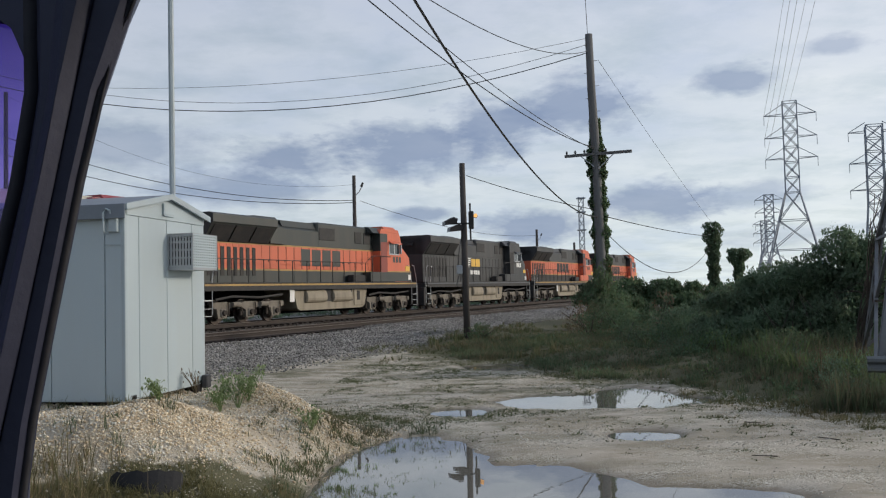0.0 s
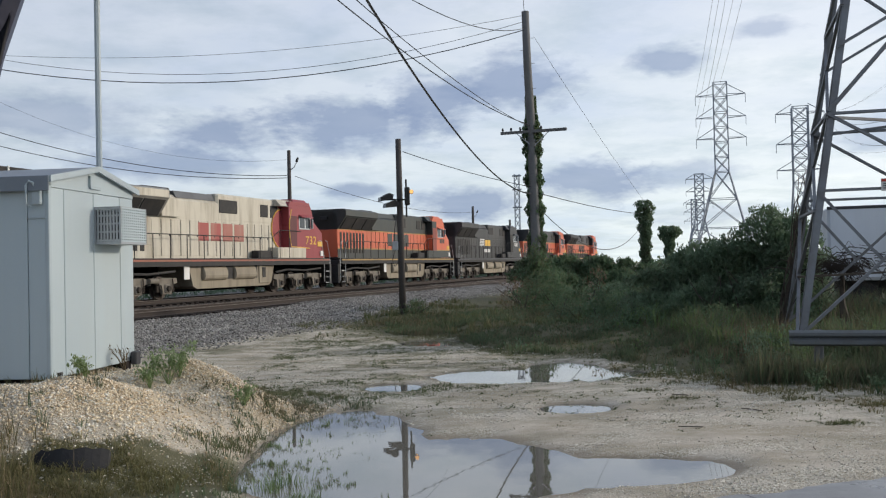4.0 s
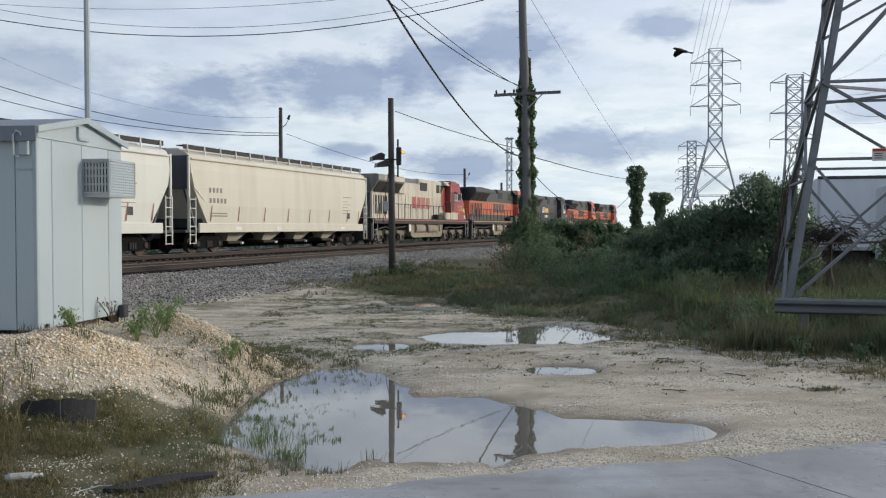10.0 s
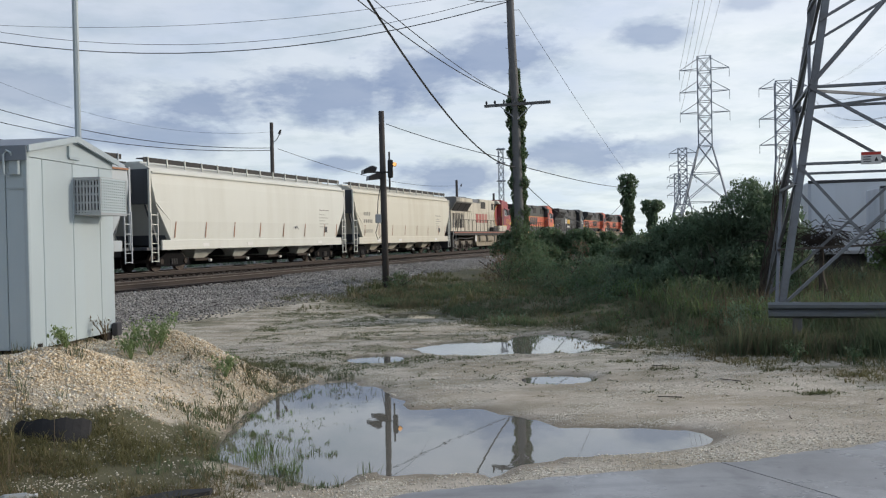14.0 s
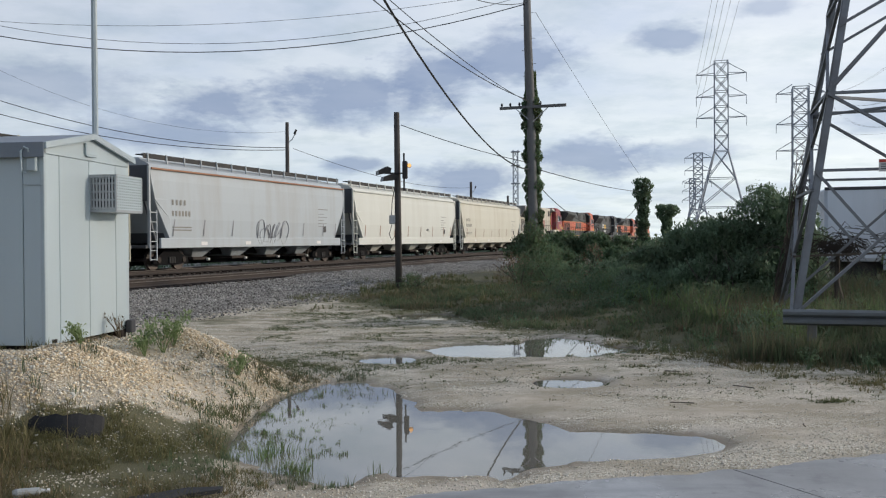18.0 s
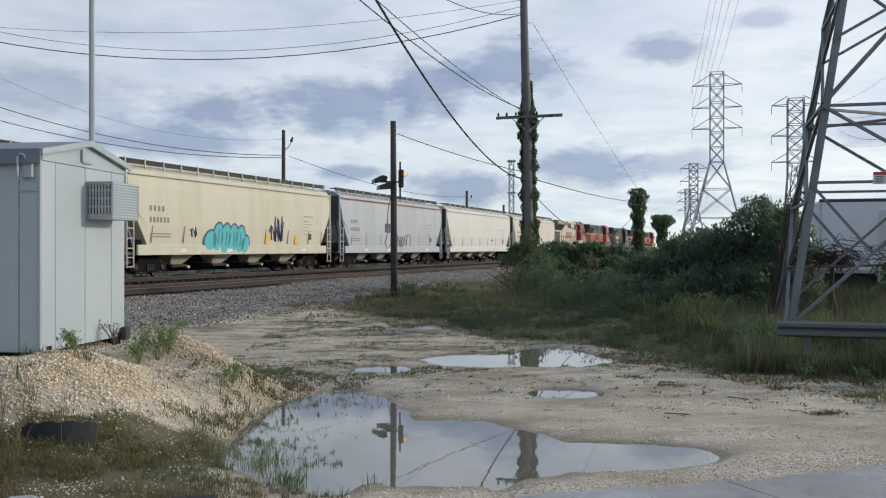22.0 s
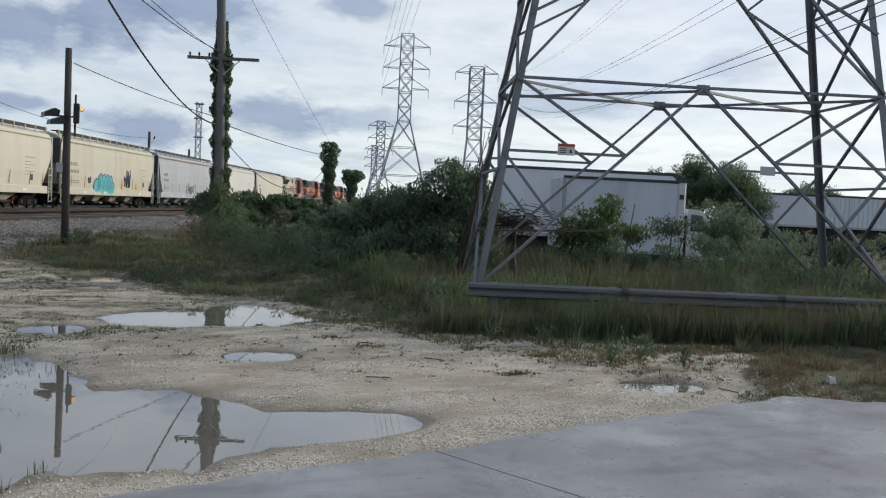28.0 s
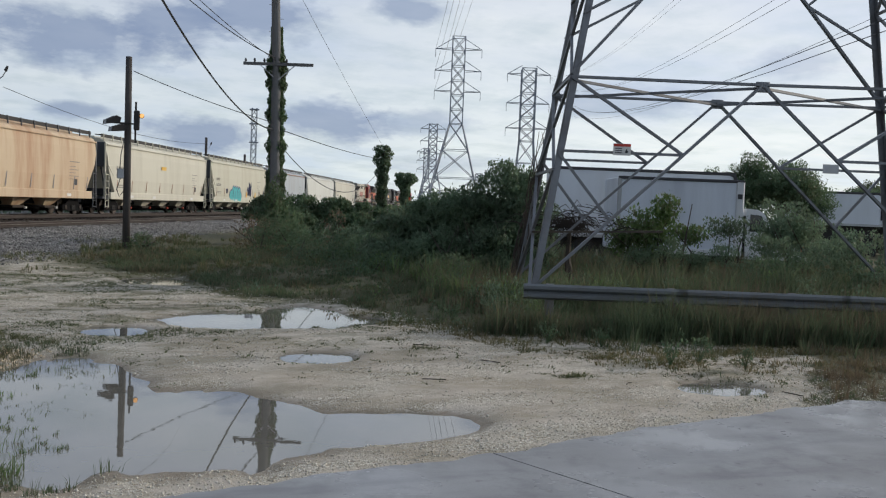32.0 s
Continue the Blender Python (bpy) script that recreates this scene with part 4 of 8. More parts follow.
def build_tall_pole():
    rng = np.random.RandomState(31)
    t = thing("utility_pole", "tall grey wooden utility pole wrapped in ivy, with crossarm", "utility pole", "wooden poles")
    path = [(5.98, 34.9, 0.1), (5.97, 34.9, 2.5), (5.93, 34.9, 5.0), (5.90, 34.9, 7.2), (5.80, 34.9, 9.8), (5.76, 34.9, 11.97)]
    part("shaft", Shape().tube(path, [0.21, 0.20, 0.185, 0.175, 0.16, 0.145], 10), M_WOODGREY, t, smooth=True)
    part("crossarm", Shape().bar((4.74, 35.35, 7.20), (7.14, 34.1, 7.17), 0.09, 0.11), M_WOODGREY, t)
    for k in (0.03, 0.16, 0.30, 0.62):
        p = Vector((4.74, 35.35, 7.2)).lerp(Vector((7.14, 34.1, 7.17)), k)
        part("insulator", Shape().tube([p + Vector((0, 0, 0.05)), p + Vector((0, 0, 0.12)), p + Vector((0, 0, 0.2))], [0.02, 0.05, 0.025], 7), M_PRINT, t)
    part("brace", Shape().bar((5.3, 35.0, 7.15), (5.9, 34.75, 6.6), 0.03).bar((6.5, 34.4, 7.13), (5.95, 34.7, 6.6), 0.03), M_GALV, t)
    part("lightning_rod", Shape().tube([(5.72, 34.9, 11.9), (5.66, 34.9, 13.8)], 0.012, 5), M_WIRE, t)
    for k in range(7):
        z = 7.9 + k * 0.5
        part("step_peg", Shape().bar((5.9 - (z - 7) * 0.03 - 0.28 * (k % 2), 34.85, z), (5.9 - (z - 7) * 0.03 + 0.28 * (1 - k % 2), 34.85, z), 0.018), M_GALV, t)
    # ivy: denser and wider low down, on the right-hand side of the shaft
    n = 15000
    z = 1.0 + 7.6 * rng.uniform(0, 1, n) ** 0.95
    w = np.where(z > 7.3, 0.36 - (z - 7.3) * 0.22, 0.345 + 0.05 * np.sin(z * 5) + 0.05 * np.sin(z * 11)) + 0.10 * np.exp(-((z - 7.1) / 0.25) ** 2)
    a = rng.uniform(0, 2 * math.pi, n)
    r = np.maximum(0.2, w * rng.uniform(0.35, 1.0, n) ** 0.7)
    at = np.stack([5.94 + 0.05 - (z - 5) * 0.02 + r * np.cos(a), 34.9 + r * np.sin(a) * 0.9 + 0.16, z], 1)
    bare = (np.abs(at[:, 0] - 5.86) < 0.12) & (at[:, 1] < 34.85)
    leaves("ivy", at[~bare], 0.12, M_LEAF, rng, t, "dark green climbing ivy")
    base = leaf_cloud(rng, [(6.0, 34.4, 1.4, 0.75, 0.6, 0.9), (6.3, 34.2, 0.9, 0.9, 0.7, 0.7), (5.8, 34.0, 2.0, 0.4, 0.4, 0.7)], 1300, 0.12)
    leaves("ivy_foot", base, 0.13, M_LEAF, rng, t)


def build_far_pole(x, y, top, r, lamp):
    z0 = float(height(x, y)) - 0.2
    t = thing("utility_pole", "distant dark wooden utility pole beyond the tracks", "utility pole", "wooden poles")
    part("shaft", Shape().tube([(x, y, z0), (x, y, top)], [r * 1.25, r * 0.9], 8), M_WOOD, t, smooth=True)
    if lamp:
        part("lamp_arm", Shape().tube([(x, y, top - 1.4), (x + 0.35, y - 0.1, top - 1.15), (x + 0.55, y - 0.1, top - 0.75)], 0.03, 6), M_GALV, t)
        part("lamp_head", Shape().tube([(x + 0.5, y - 0.1, top - 0.8), (x + 0.62, y - 0.1, top - 0.5)], [0.10, 0.06], 8), M_BLACK, t)


M_AMBER = glowing("amber_glow", (1.0, 0.50, 0.16), 1.0)
build_signal_pole()
build_tall_pole()
build_far_pole(-6.3, 60.7, 9.96, 0.13, True)
build_far_pole(10.98, 109.4, 9.1, 0.16, True)
build_far_pole(21.1, 148.5, 9.3, 0.2, False)
build_far_pole(-26.95, 54.26, 14.8, 0.14, False)
build_far_pole(-20.4, 38.1, 12.4, 0.13, False)

wire("overhead_cable", (-4.27, 1.51, 11.12), (5.80, 34.75, 4.73), 2.15, 0.026, "thick black service cable sagging to the pole", 40)
wire("overhead_cable", (-5.71, 3.02, 8.31), (5.80, 34.75, 7.45), 0.97, 0.016, n=40)
wire("overhead_cable", (-5.26, 3.06, 8.12), (5.80, 34.75, 7.38), 0.74, 0.013, n=40)
wire("overhead_cable", (-20.21, 38.15, 12.02), (5.74, 34.80, 11.56), 1.87, 0.010)
wire("overhead_cable", (-20.47, 38.05, 11.59), (5.74, 34.80, 11.23), 1.84, 0.018)
wire("overhead_cable", (-3.43, 6.57, 6.90), (5.74, 34.80, 11.29), 1.10, 0.012)
wire("overhead_cable", (-16.97, 39.26, 11.46), (5.74, 34.80, 11.80), 0.72, 0.008)
wire("overhead_cable", (-26.95, 54.26, 12.02), (-6.30, 60.70, 8.26), 1.15, 0.022)
wire("overhead_cable", (-26.96, 54.26, 10.93), (-6.30, 60.70, 8.11), 1.01, 0.022)
wire("overhead_cable", (-26.92, 54.27, 14.61), (-6.30, 60.70, 9.34), 1.91, 0.007)
wire("overhead_cable", (0.70, 30.99, 5.98), (5.80, 34.75, 5.00), 0.10, 0.013)
wire("overhead_cable", (6.20, 34.62, 4.70), (18.20, 62.20, 5.31), 0.12, 0.018)
wire("overhead_cable", (6.15, 34.66, 4.09), (18.30, 62.20, 4.60), 1.70, 0.020)
wire("overhead_cable", (-5.91, 60.71, 8.21), (11.00, 109.40, 8.40), 0.87, 0.018)
wire("guy_wire", (6.1, 34.92, 10.95), (18.60, 62.60, 6.20), 0.14, 0.009, "thin steel wire strung from the tall pole")

# ---------------------------------------------------------------- transmission towers
TA, TB = Vector((0.354, 0.935, 0)), Vector((0.935, -0.354, 0))


def tw(lat, dep, z):
    p = Vector((-0.09, 0.65, 0)) + TA * dep + TB * lat
    return Vector((p.x, p.y, z))


def build_near_tower():
    t = thing("transmission_tower", "weathered steel lattice transmission tower standing in tall grass", "transmission tower", "transmission towers")
    C, D0, ZN = 5.95, 18.4, 4.61                 # centre, depth of the axis, height of the first level ties
    half = lambda z: 3.62 - (z - ZN) * 0.155
    dep = lambda z: 1.40 - (z - ZN) * 0.06
    P = lambda i, j, z: tw(C + i * half(z), D0 + j * dep(z), z)
    Z0, Z2, Z3 = 0.0, 8.8, 14.5
    for i in (-1, 1):
        for j in (-1, 1):
            a, b = P(i, j, Z0), P(i, j, Z3)
            s = Shape()
            d = (b - a).normalized()
            u = TB * -i
            w = TA * -j
            for p in (u, w):       # an angle section: two flanges
                q = w if p is u else u
                ring = lambda c: [tuple(c), tuple(c + p * 0.135), tuple(c + p * 0.135 + q * 0.018), tuple(c + q * 0.018)]
                s.loft([ring(a), ring(b)])
            part("leg", s, M_TOWER, t)
            part("footing", Shape().box(-0.3, 0.3, -0.3, 0.3, -0.4, 0.16, 0.03), M_CONC, t, m=Matrix.Translation(a))
    ba = lambda a, b, w=0.09: part("brace", Shape().bar(a, b, w, 0.05), M_TOWER, t)
    ZM = 2.85
    for j in (-1, 1):
        mid = tw(C, D0 + j * dep(ZN), ZN - 0.02)
        ba(P(-1, j, ZN), mid, 0.085), ba(mid, P(1, j, ZN), 0.085)
        for i in (-1, 1):
            ba(P(i, -j, ZN - 0.06), mid + Vector((0, 0, -0.06)), 0.055)        # level bracing between the faces
        for i in (-1, 1):
            foot = P(i, j, 0.55)
            ba(mid, foot, 0.085)                                        # inverted V of the face
            k = mid.lerp(foot, 0.343)
            ba(P(i, j, k.z), k, 0.07)                                  # level tie to the leg
            ba(P(i, j, ZN), k, 0.09)                                   # diagonals of the bay
            k2 = mid.lerp(foot, 0.66)
            ba(P(i, j, k.z), k2, 0.06)
        part("gusset", Shape().box(-0.13, 0.13, -0.02, 0.02, -0.14, 0.06, 0.01), M_TOWER, t, m=Matrix.Translation(mid) @ pose(0, 0, 0, 0, 0, -20.7))
    for i in (-1, 1):
        for za, zb in ((0.4, ZM), (ZM, ZN), (ZN, 6.6), (6.6, Z2)):
            ba(P(i, -1, za), P(i, 1, zb), 0.06), ba(P(i, 1, za), P(i, -1, zb), 0.06)
            ba(P(i, -1, zb), P(i, 1, zb), 0.06)
    for j in (-1, 1):
        top = tw(C, D0 + j * dep(Z2), Z2)
        for i in (-1, 1):
            ba(P(i, j, ZN + 0.05), top, 0.10)                          # long diagonals of the upper panel
            k5, k7 = P(i, j, ZN + 0.05).lerp(top, 0.50), P(i, j, ZN + 0.05).lerp(top, 0.74)
            ba(P(i, j, k7.z + 0.15), k7, 0.06), ba(P(i, j, k5.z - 0.9), k5, 0.06), ba(P(i, j, k7.z + 0.1), k5, 0.06)
            ba(top, P(i, j, Z2), 0.08)
            ba(P(i, j, Z2), P(-i, j, Z3), 0.08)
        ba(P(-1, j, Z3), P(1, j, Z3), 0.08)
    for z in (Z2, Z3):
        ba(P(-1, -1, z), P(1, 1, z), 0.06)
    # cap and arms, above the view
    for k, z in enumerate((18.0, 22.0, 26.0)):
        ba(tw(C - 5.5, D0, z), tw(C + 5.5, D0, z), 0.12)
    for i in (-1, 1):
        for j in (-1, 1):
            ba(P(i, j, Z3), tw(C + i * 0.9, D0 + j * 0.5, 28), 0.14)
    # signs on the front face: one warning, one blank from behind
    s = part("warning_sign", Shape().box(-0.165, 0.165, -0.012, 0.0, -0.11, 0.11, 0.003), M_WHITE, t, "white and red warning sign", m=Matrix.Translation(tw(3.31, D0 - dep(3) - 0.10, 3.26)) @ pose(0, 0, 0, 0, 0, -20.7))
    part("red_band", Shape().box(-0.16, 0.16, -0.016, -0.0125, 0.055, 0.105), M_RED, s)
    for zz in (0.02, -0.02, -0.06):
        part("print_bar", Shape().box(-0.13, 0.0, -0.0155, -0.0125, zz - 0.008, zz + 0.008), M_PRINT, s)
    part("pictogram", Shape().prism([(0.05, -0.06), (0.12, -0.06), (0.085, 0.02)], -0.0155, -0.0125, "y"), M_PRINT, s)
    part("blank_sign", Shape().box(-0.15, 0.15, -0.012, 0.0, -0.085, 0.085, 0.003), M_GALV, t, "plain grey metal sign", m=Matrix.Translation(tw(7.24, D0 - dep(3) - 0.10, 3.05)) @ pose(0, 0, 0, 0, 0, -20.7))


def build_far_tower(x, y, top, w, yaw, arms, arm_w, thin, body=0.30, label="distant steel lattice transmission tower under cloudy sky"):
    """Four tapered legs to a waist, then a slim body with level arms."""
    t = thing("transmission_tower", label, "transmission tower", "transmission towers", m=pose(x, y, 0, 0, 0, yaw))
    z0 = 0.2
    waist = z0 + (top - z0) * 0.52
    bw = w * body
    half = lambda z: w / 2 + (bw / 2 - w / 2) * min(1, (z - z0) / (waist - z0))
    zs = [z0, z0 + (waist - z0) * 0.42, z0 + (waist - z0) * 0.72, waist]
    n = 6
    zs += [waist + (top - waist) * (k + 1) / n for k in range(n)]
    for i in (-1, 1):
        for j in (-1, 1):
            leg = Shape()
            for a, b in ((z0, waist), (waist, top)):
                leg.bar((i * half(a), j * half(a), a), (i * half(b), j * half(b), b), thin * 1.7)
            part("leg", leg, M_HAZEDSTEEL, t)
    bar_ = lambda p, q: part("brace", Shape().bar(p, q, thin), M_HAZEDSTEEL, t)
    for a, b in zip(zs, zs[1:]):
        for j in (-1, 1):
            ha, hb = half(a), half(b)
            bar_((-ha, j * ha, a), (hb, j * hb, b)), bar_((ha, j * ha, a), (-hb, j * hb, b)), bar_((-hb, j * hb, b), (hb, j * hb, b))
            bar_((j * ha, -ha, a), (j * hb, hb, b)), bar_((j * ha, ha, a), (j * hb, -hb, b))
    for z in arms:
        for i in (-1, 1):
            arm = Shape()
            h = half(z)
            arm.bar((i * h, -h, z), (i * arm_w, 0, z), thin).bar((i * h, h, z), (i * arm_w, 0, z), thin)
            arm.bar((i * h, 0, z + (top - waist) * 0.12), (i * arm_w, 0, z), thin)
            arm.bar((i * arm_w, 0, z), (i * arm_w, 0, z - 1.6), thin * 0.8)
            part("crossarm", arm, M_HAZEDSTEEL, t)
    return t


build_near_tower()
build_far_tower(60.9, 156.6, 33.6, 11.2, -22, (23.6, 27.4, 31.4), 4.3, 0.11, 0.21)
build_far_tower(79.2, 164.2, 30.4, 5.2, -22, (18.5, 23.5, 29.3), 4.3, 0.13, 0.55)
build_far_tower(112.2, 310.4, 32.2, 10.0, -22, (21.5, 26.0, 30.5), 4.6, 0.17, 0.3)
build_far_tower(187.3, 527.8, 38.0, 11.0, -22, (25.0, 30.5, 36.0), 6.0, 0.28, 0.3)
build_far_tower(117.0, 277.0, 13.6, 4.5, -22, (8.0, 10.0, 12.5), 3.0, 0.16, 0.5)


def build_radio_mast():
    t = thing("radio_mast", "slim distant lattice mast with antennas beyond the train", "mast")
    x, y, w = 19.4, 128.5, 0.34
    for i in (-1, 1):
        for j in (-1, 1):
            part("leg", Shape().bar((x + i * w, y + j * w, 0.3), (x + i * w, y + j * w, 14.9), 0.07), M_HAZEDSTEEL, t)
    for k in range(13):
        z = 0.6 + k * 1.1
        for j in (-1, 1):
            part("brace", Shape().bar((x - w, y + j * w, z), (x + w, y + j * w, z + 1.1), 0.05), M_HAZEDSTEEL, t)
            part("brace", Shape().bar((x + w, y + j * w, z), (x - w, y + j * w, z + 1.1), 0.05), M_HAZEDSTEEL, t)
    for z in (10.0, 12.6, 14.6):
        part("platform", Shape().box(x - 0.6, x + 0.6, y - 0.6, y + 0.6, z, z + 0.16, 0.03), M_HAZEDSTEEL, t)


build_radio_mast()
# conductors between the towers: one circuit and the earth wires of the tall tower, and those beyond the near one
for lat, zb in ((-4.3, 31.4), (-4.3, 27.4), (-4.3, 23.6), (0.0, 33.4), (-1.2, 33.4)):
    b = Vector((60.9, 156.6, zb)) + Vector((0.927, -0.375, 0)) * lat
    a = b + Vector((-0.284, -0.959, 0)) * 150
    a.z = zb + 28
    wire("power_line", a, b, 4.0, 0.020, "high-voltage conductor strung between lattice towers", 24)
for lat, z, zb, side in ((14.5, 20.0, 29.3, 4.3), (15.2, 20.0, 29.3, 4.3), (11.0, 12.0, 29.3, 4.3), (11.6, 12.0, 29.3, 4.3), (8.0, 8.2, 29.3, 4.3), (8.5, 8.2, 29.3, 4.3), (15.0, 12.0, 23.5, 4.3)):
    a = tw(lat, 18.4, z)
    b = Vector((79.2, 164.2, zb)) + TB * side
    wire("power_line", a + (a - b) * 0.15, b, 4.0 * 1.3, 0.010, "high-voltage conductor strung between lattice towers", 24)
# ---------------------------------------------------------------- the train
def paint(name, col, dirt, amount=0.5, rough=0.5, scale=0.9):
    return surface(name, col, rough, 0, 0.06, 25, dirt, amount, scale, 0.06, 0.4, True)


P_ORANGE = paint("orange_paint", (0.60, 0.140, 0.068), (0.36, 0.10, 0.06), 0.45)
P_GREEN = paint("dark_green_paint", (0.036, 0.043, 0.041), (0.07, 0.06, 0.05), 0.5)
P_BLACKLOCO = paint("black_paint", (0.032, 0.034, 0.037), (0.075, 0.07, 0.065), 0.6)
P_SILVER = paint("dirty_silver_paint", (0.55, 0.515, 0.43), (0.22, 0.18, 0.125), 0.75, 0.6, 2.4)
P_CRIMSON = paint("faded_red_paint", (0.28, 0.050, 0.058), (0.20, 0.05, 0.05), 0.5)
P_FADED = paint("faded_red_lettering", (0.34, 0.075, 0.065), (0.40, 0.28, 0.21), 0.7)
P_INK = paint("faded_stencil_ink", (0.20, 0.195, 0.175), (0.3, 0.28, 0.22), 0.5)
P_TANK = paint("dusty_tank_paint", (0.29, 0.255, 0.195), (0.10, 0.08, 0.06), 0.7, 0.8, 1.6)
P_DULLYELLOW = paint("dull_yellow_stripe", (0.40, 0.25, 0.07), (0.14, 0.10, 0.06), 0.8)
P_DULLRED = paint("dull_red_stripe", (0.30, 0.09, 0.06), (0.20, 0.14, 0.08), 0.8)
P_SOOTYSILVER = paint("sooty_silver_paint", (0.26, 0.255, 0.235), (0.10, 0.09, 0.08), 0.6)
P_MAROON = paint("dark_maroon_paint", (0.10, 0.018, 0.022), (0.05, 0.02, 0.02), 0.5)
P_DOOR = paint("shaded_orange_paint", (0.24, 0.05, 0.035), (0.15, 0.05, 0.04), 0.5)
P_GREYROOF = paint("sooty_grey_paint", (0.115, 0.12, 0.125), (0.04, 0.04, 0.04), 0.6)
P_CREAM1 = paint("cream_hopper_paint", (0.58, 0.56, 0.475), (0.42, 0.37, 0.27), 0.45)
P_WHITE2 = paint("white_hopper_paint", (0.60, 0.61, 0.565), (0.45, 0.44, 0.38), 0.35)
P_GREY3 = paint("grey_hopper_paint", (0.395, 0.438, 0.469), (0.30, 0.27, 0.25), 0.5)
P_CREAM4 = paint("buff_hopper_paint", (0.536, 0.524, 0.422), (0.36, 0.31, 0.21), 0.45)
P_CREAM5 = paint("pale_yellow_hopper_paint", (0.58, 0.56, 0.465), (0.40, 0.38, 0.30), 0.5)
P_RUST6 = paint("rust_stained_paint", (0.56, 0.44, 0.30), (0.33, 0.14, 0.06), 0.85, 0.6, 0.8)
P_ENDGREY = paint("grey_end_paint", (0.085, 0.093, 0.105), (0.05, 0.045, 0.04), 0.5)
P_RUSTTRIM = paint("rusty_trim", (0.30, 0.14, 0.07), (0.20, 0.09, 0.05), 0.7)

P_TEAL = paint("teal_spray", (0.06, 0.42, 0.44), (0.03, 0.25, 0.28), 0.4)
P_NAVY = paint("navy_spray", (0.06, 0.07, 0.16), (0.2, 0.2, 0.25), 0.3)
P_PALEGREY = paint("faint_spray", (0.22, 0.225, 0.24), (0.4, 0.4, 0.4), 0.4)

WHEELS = []      # wheelset, radius: all roll with the train


def build_wheelset(parent, x, r):
    s = Shape()
    for y in (-0.80, 0.66):
        ring = lambda yy, rad: [(rad * math.cos(k * math.pi / 12), yy, rad * math.sin(k * math.pi / 12)) for k in range(24)]
        s.loft([ring(y, r), ring(y + 0.03, r), ring(y + 0.03, r * 0.83), ring(y + 0.06, r * 0.80), ring(y + 0.06, r * 0.36), ring(y + 0.02, r * 0.30)])
        s.loft([ring(y + 0.14, r * 1.05), ring(y + 0.11, r * 1.05), ring(y + 0.11, r), ring(y, r)])
    s.tube([(0, -0.95, 0), (0, 0.95, 0)], 0.085, 10)
    w = part("wheelset", s, M_STEELWORN, parent, m=pose(x, 0, r))
    WHEELS.append((w, x, r))


def build_loco_truck(parent, xc):
    tr = part("truck", Shape().box(-2.3, 2.3, -0.7, 0.7, 0.55, 0.85, 0.04), M_BLACK, parent, "dust-caked three-axle truck", m=pose(xc, 0, 0))
    for x in (-2.0, 0.0, 2.0):
        build_wheelset(tr, x, 0.53)
    for y in (-1.12, 1.12):
        out = [(-2.72, 0.74), (-2.42, 0.68), (-2.32, 0.26), (-1.72, 0.26), (-1.62, 0.66), (-1.25, 0.74), (-0.55, 0.72), (-0.32, 0.60), (-0.30, 0.26), (0.30, 0.26), (0.32, 0.60), (0.55, 0.72), (1.25, 0.74), (1.62, 0.66), (1.72, 0.26), (2.32, 0.26), (2.42, 0.68), (2.72, 0.74), (2.70, 0.96), (1.7, 0.99), (1.35, 0.92), (0.7, 0.92), (0.4, 0.99), (-0.4, 0.99), (-0.7, 0.92), (-1.35, 0.92), (-1.7, 0.99), (-2.70, 0.96)]
        part("side_frame", Shape().prism(out, y - 0.09, y + 0.09, "y"), M_TRUCK, tr)
        yo = y + (-0.16 if y < 0 else 0.16)
        for x in (-2.0, 0.0, 2.0):
            part("journal_box", Shape().box(x - 0.19, x + 0.19, min(y, yo), max(y, yo), 0.30, 0.70, 0.05), M_TRUCK, tr)
            part("bearing_cap", Shape().tube([(x, yo, 0.50), (x, yo + (-0.09 if y < 0 else 0.09), 0.50)], [0.14, 0.11], 10), M_DUSTY, tr)
            part("damper", Shape().tube([(x + 0.36, yo, 0.42), (x + 0.30, yo, 0.96)], 0.035, 6), M_DUSTY, tr)
        for x in (-1.15, 0.95):
            part("brake_cylinder", Shape().tube([(x - 0.28, yo, 0.86), (x + 0.28, yo, 0.86)], 0.12, 10), M_TRUCK, tr)
            part("brake_lever", Shape().bar((x + 0.3, yo, 0.86), (x + 0.52, yo, 0.46), 0.05), M_DUSTY, tr)
        for x in (-2.58, -1.45, -0.5, 0.55, 1.5, 2.58):
            part("brake_shoe", Shape().box(x - 0.07, x + 0.07, y - 0.2 if y > 0 else y + 0.02, y - 0.02 if y > 0 else y + 0.2, 0.34, 0.66, 0.02), M_DUSTY, tr)
        for x in (-0.85, 0.8):
            part("spring", Shape().tube([(x, y, 0.66), (x, y, 0.92)], 0.12, 8), M_BLACK, tr)
        part("brake_pipe", Shape().tube([(-2.6, yo, 1.05), (-1.4, yo, 1.12), (0.6, yo, 1.08), (2.5, yo, 1.14)], 0.03, 6), M_BLACK, tr)


def blocks(parent, name, x0, x1, z0, z1, n, y, mat, gap=0.25):
    """Solid blocks in a row, where a marking stands."""
    w = (x1 - x0) / (n + (n - 1) * gap)
    for k in range(n):
        a = x0 + k * w * (1 + gap)
        part(name, Shape().box(a, a + w, y - 0.006, y, z0, z1), mat, parent)


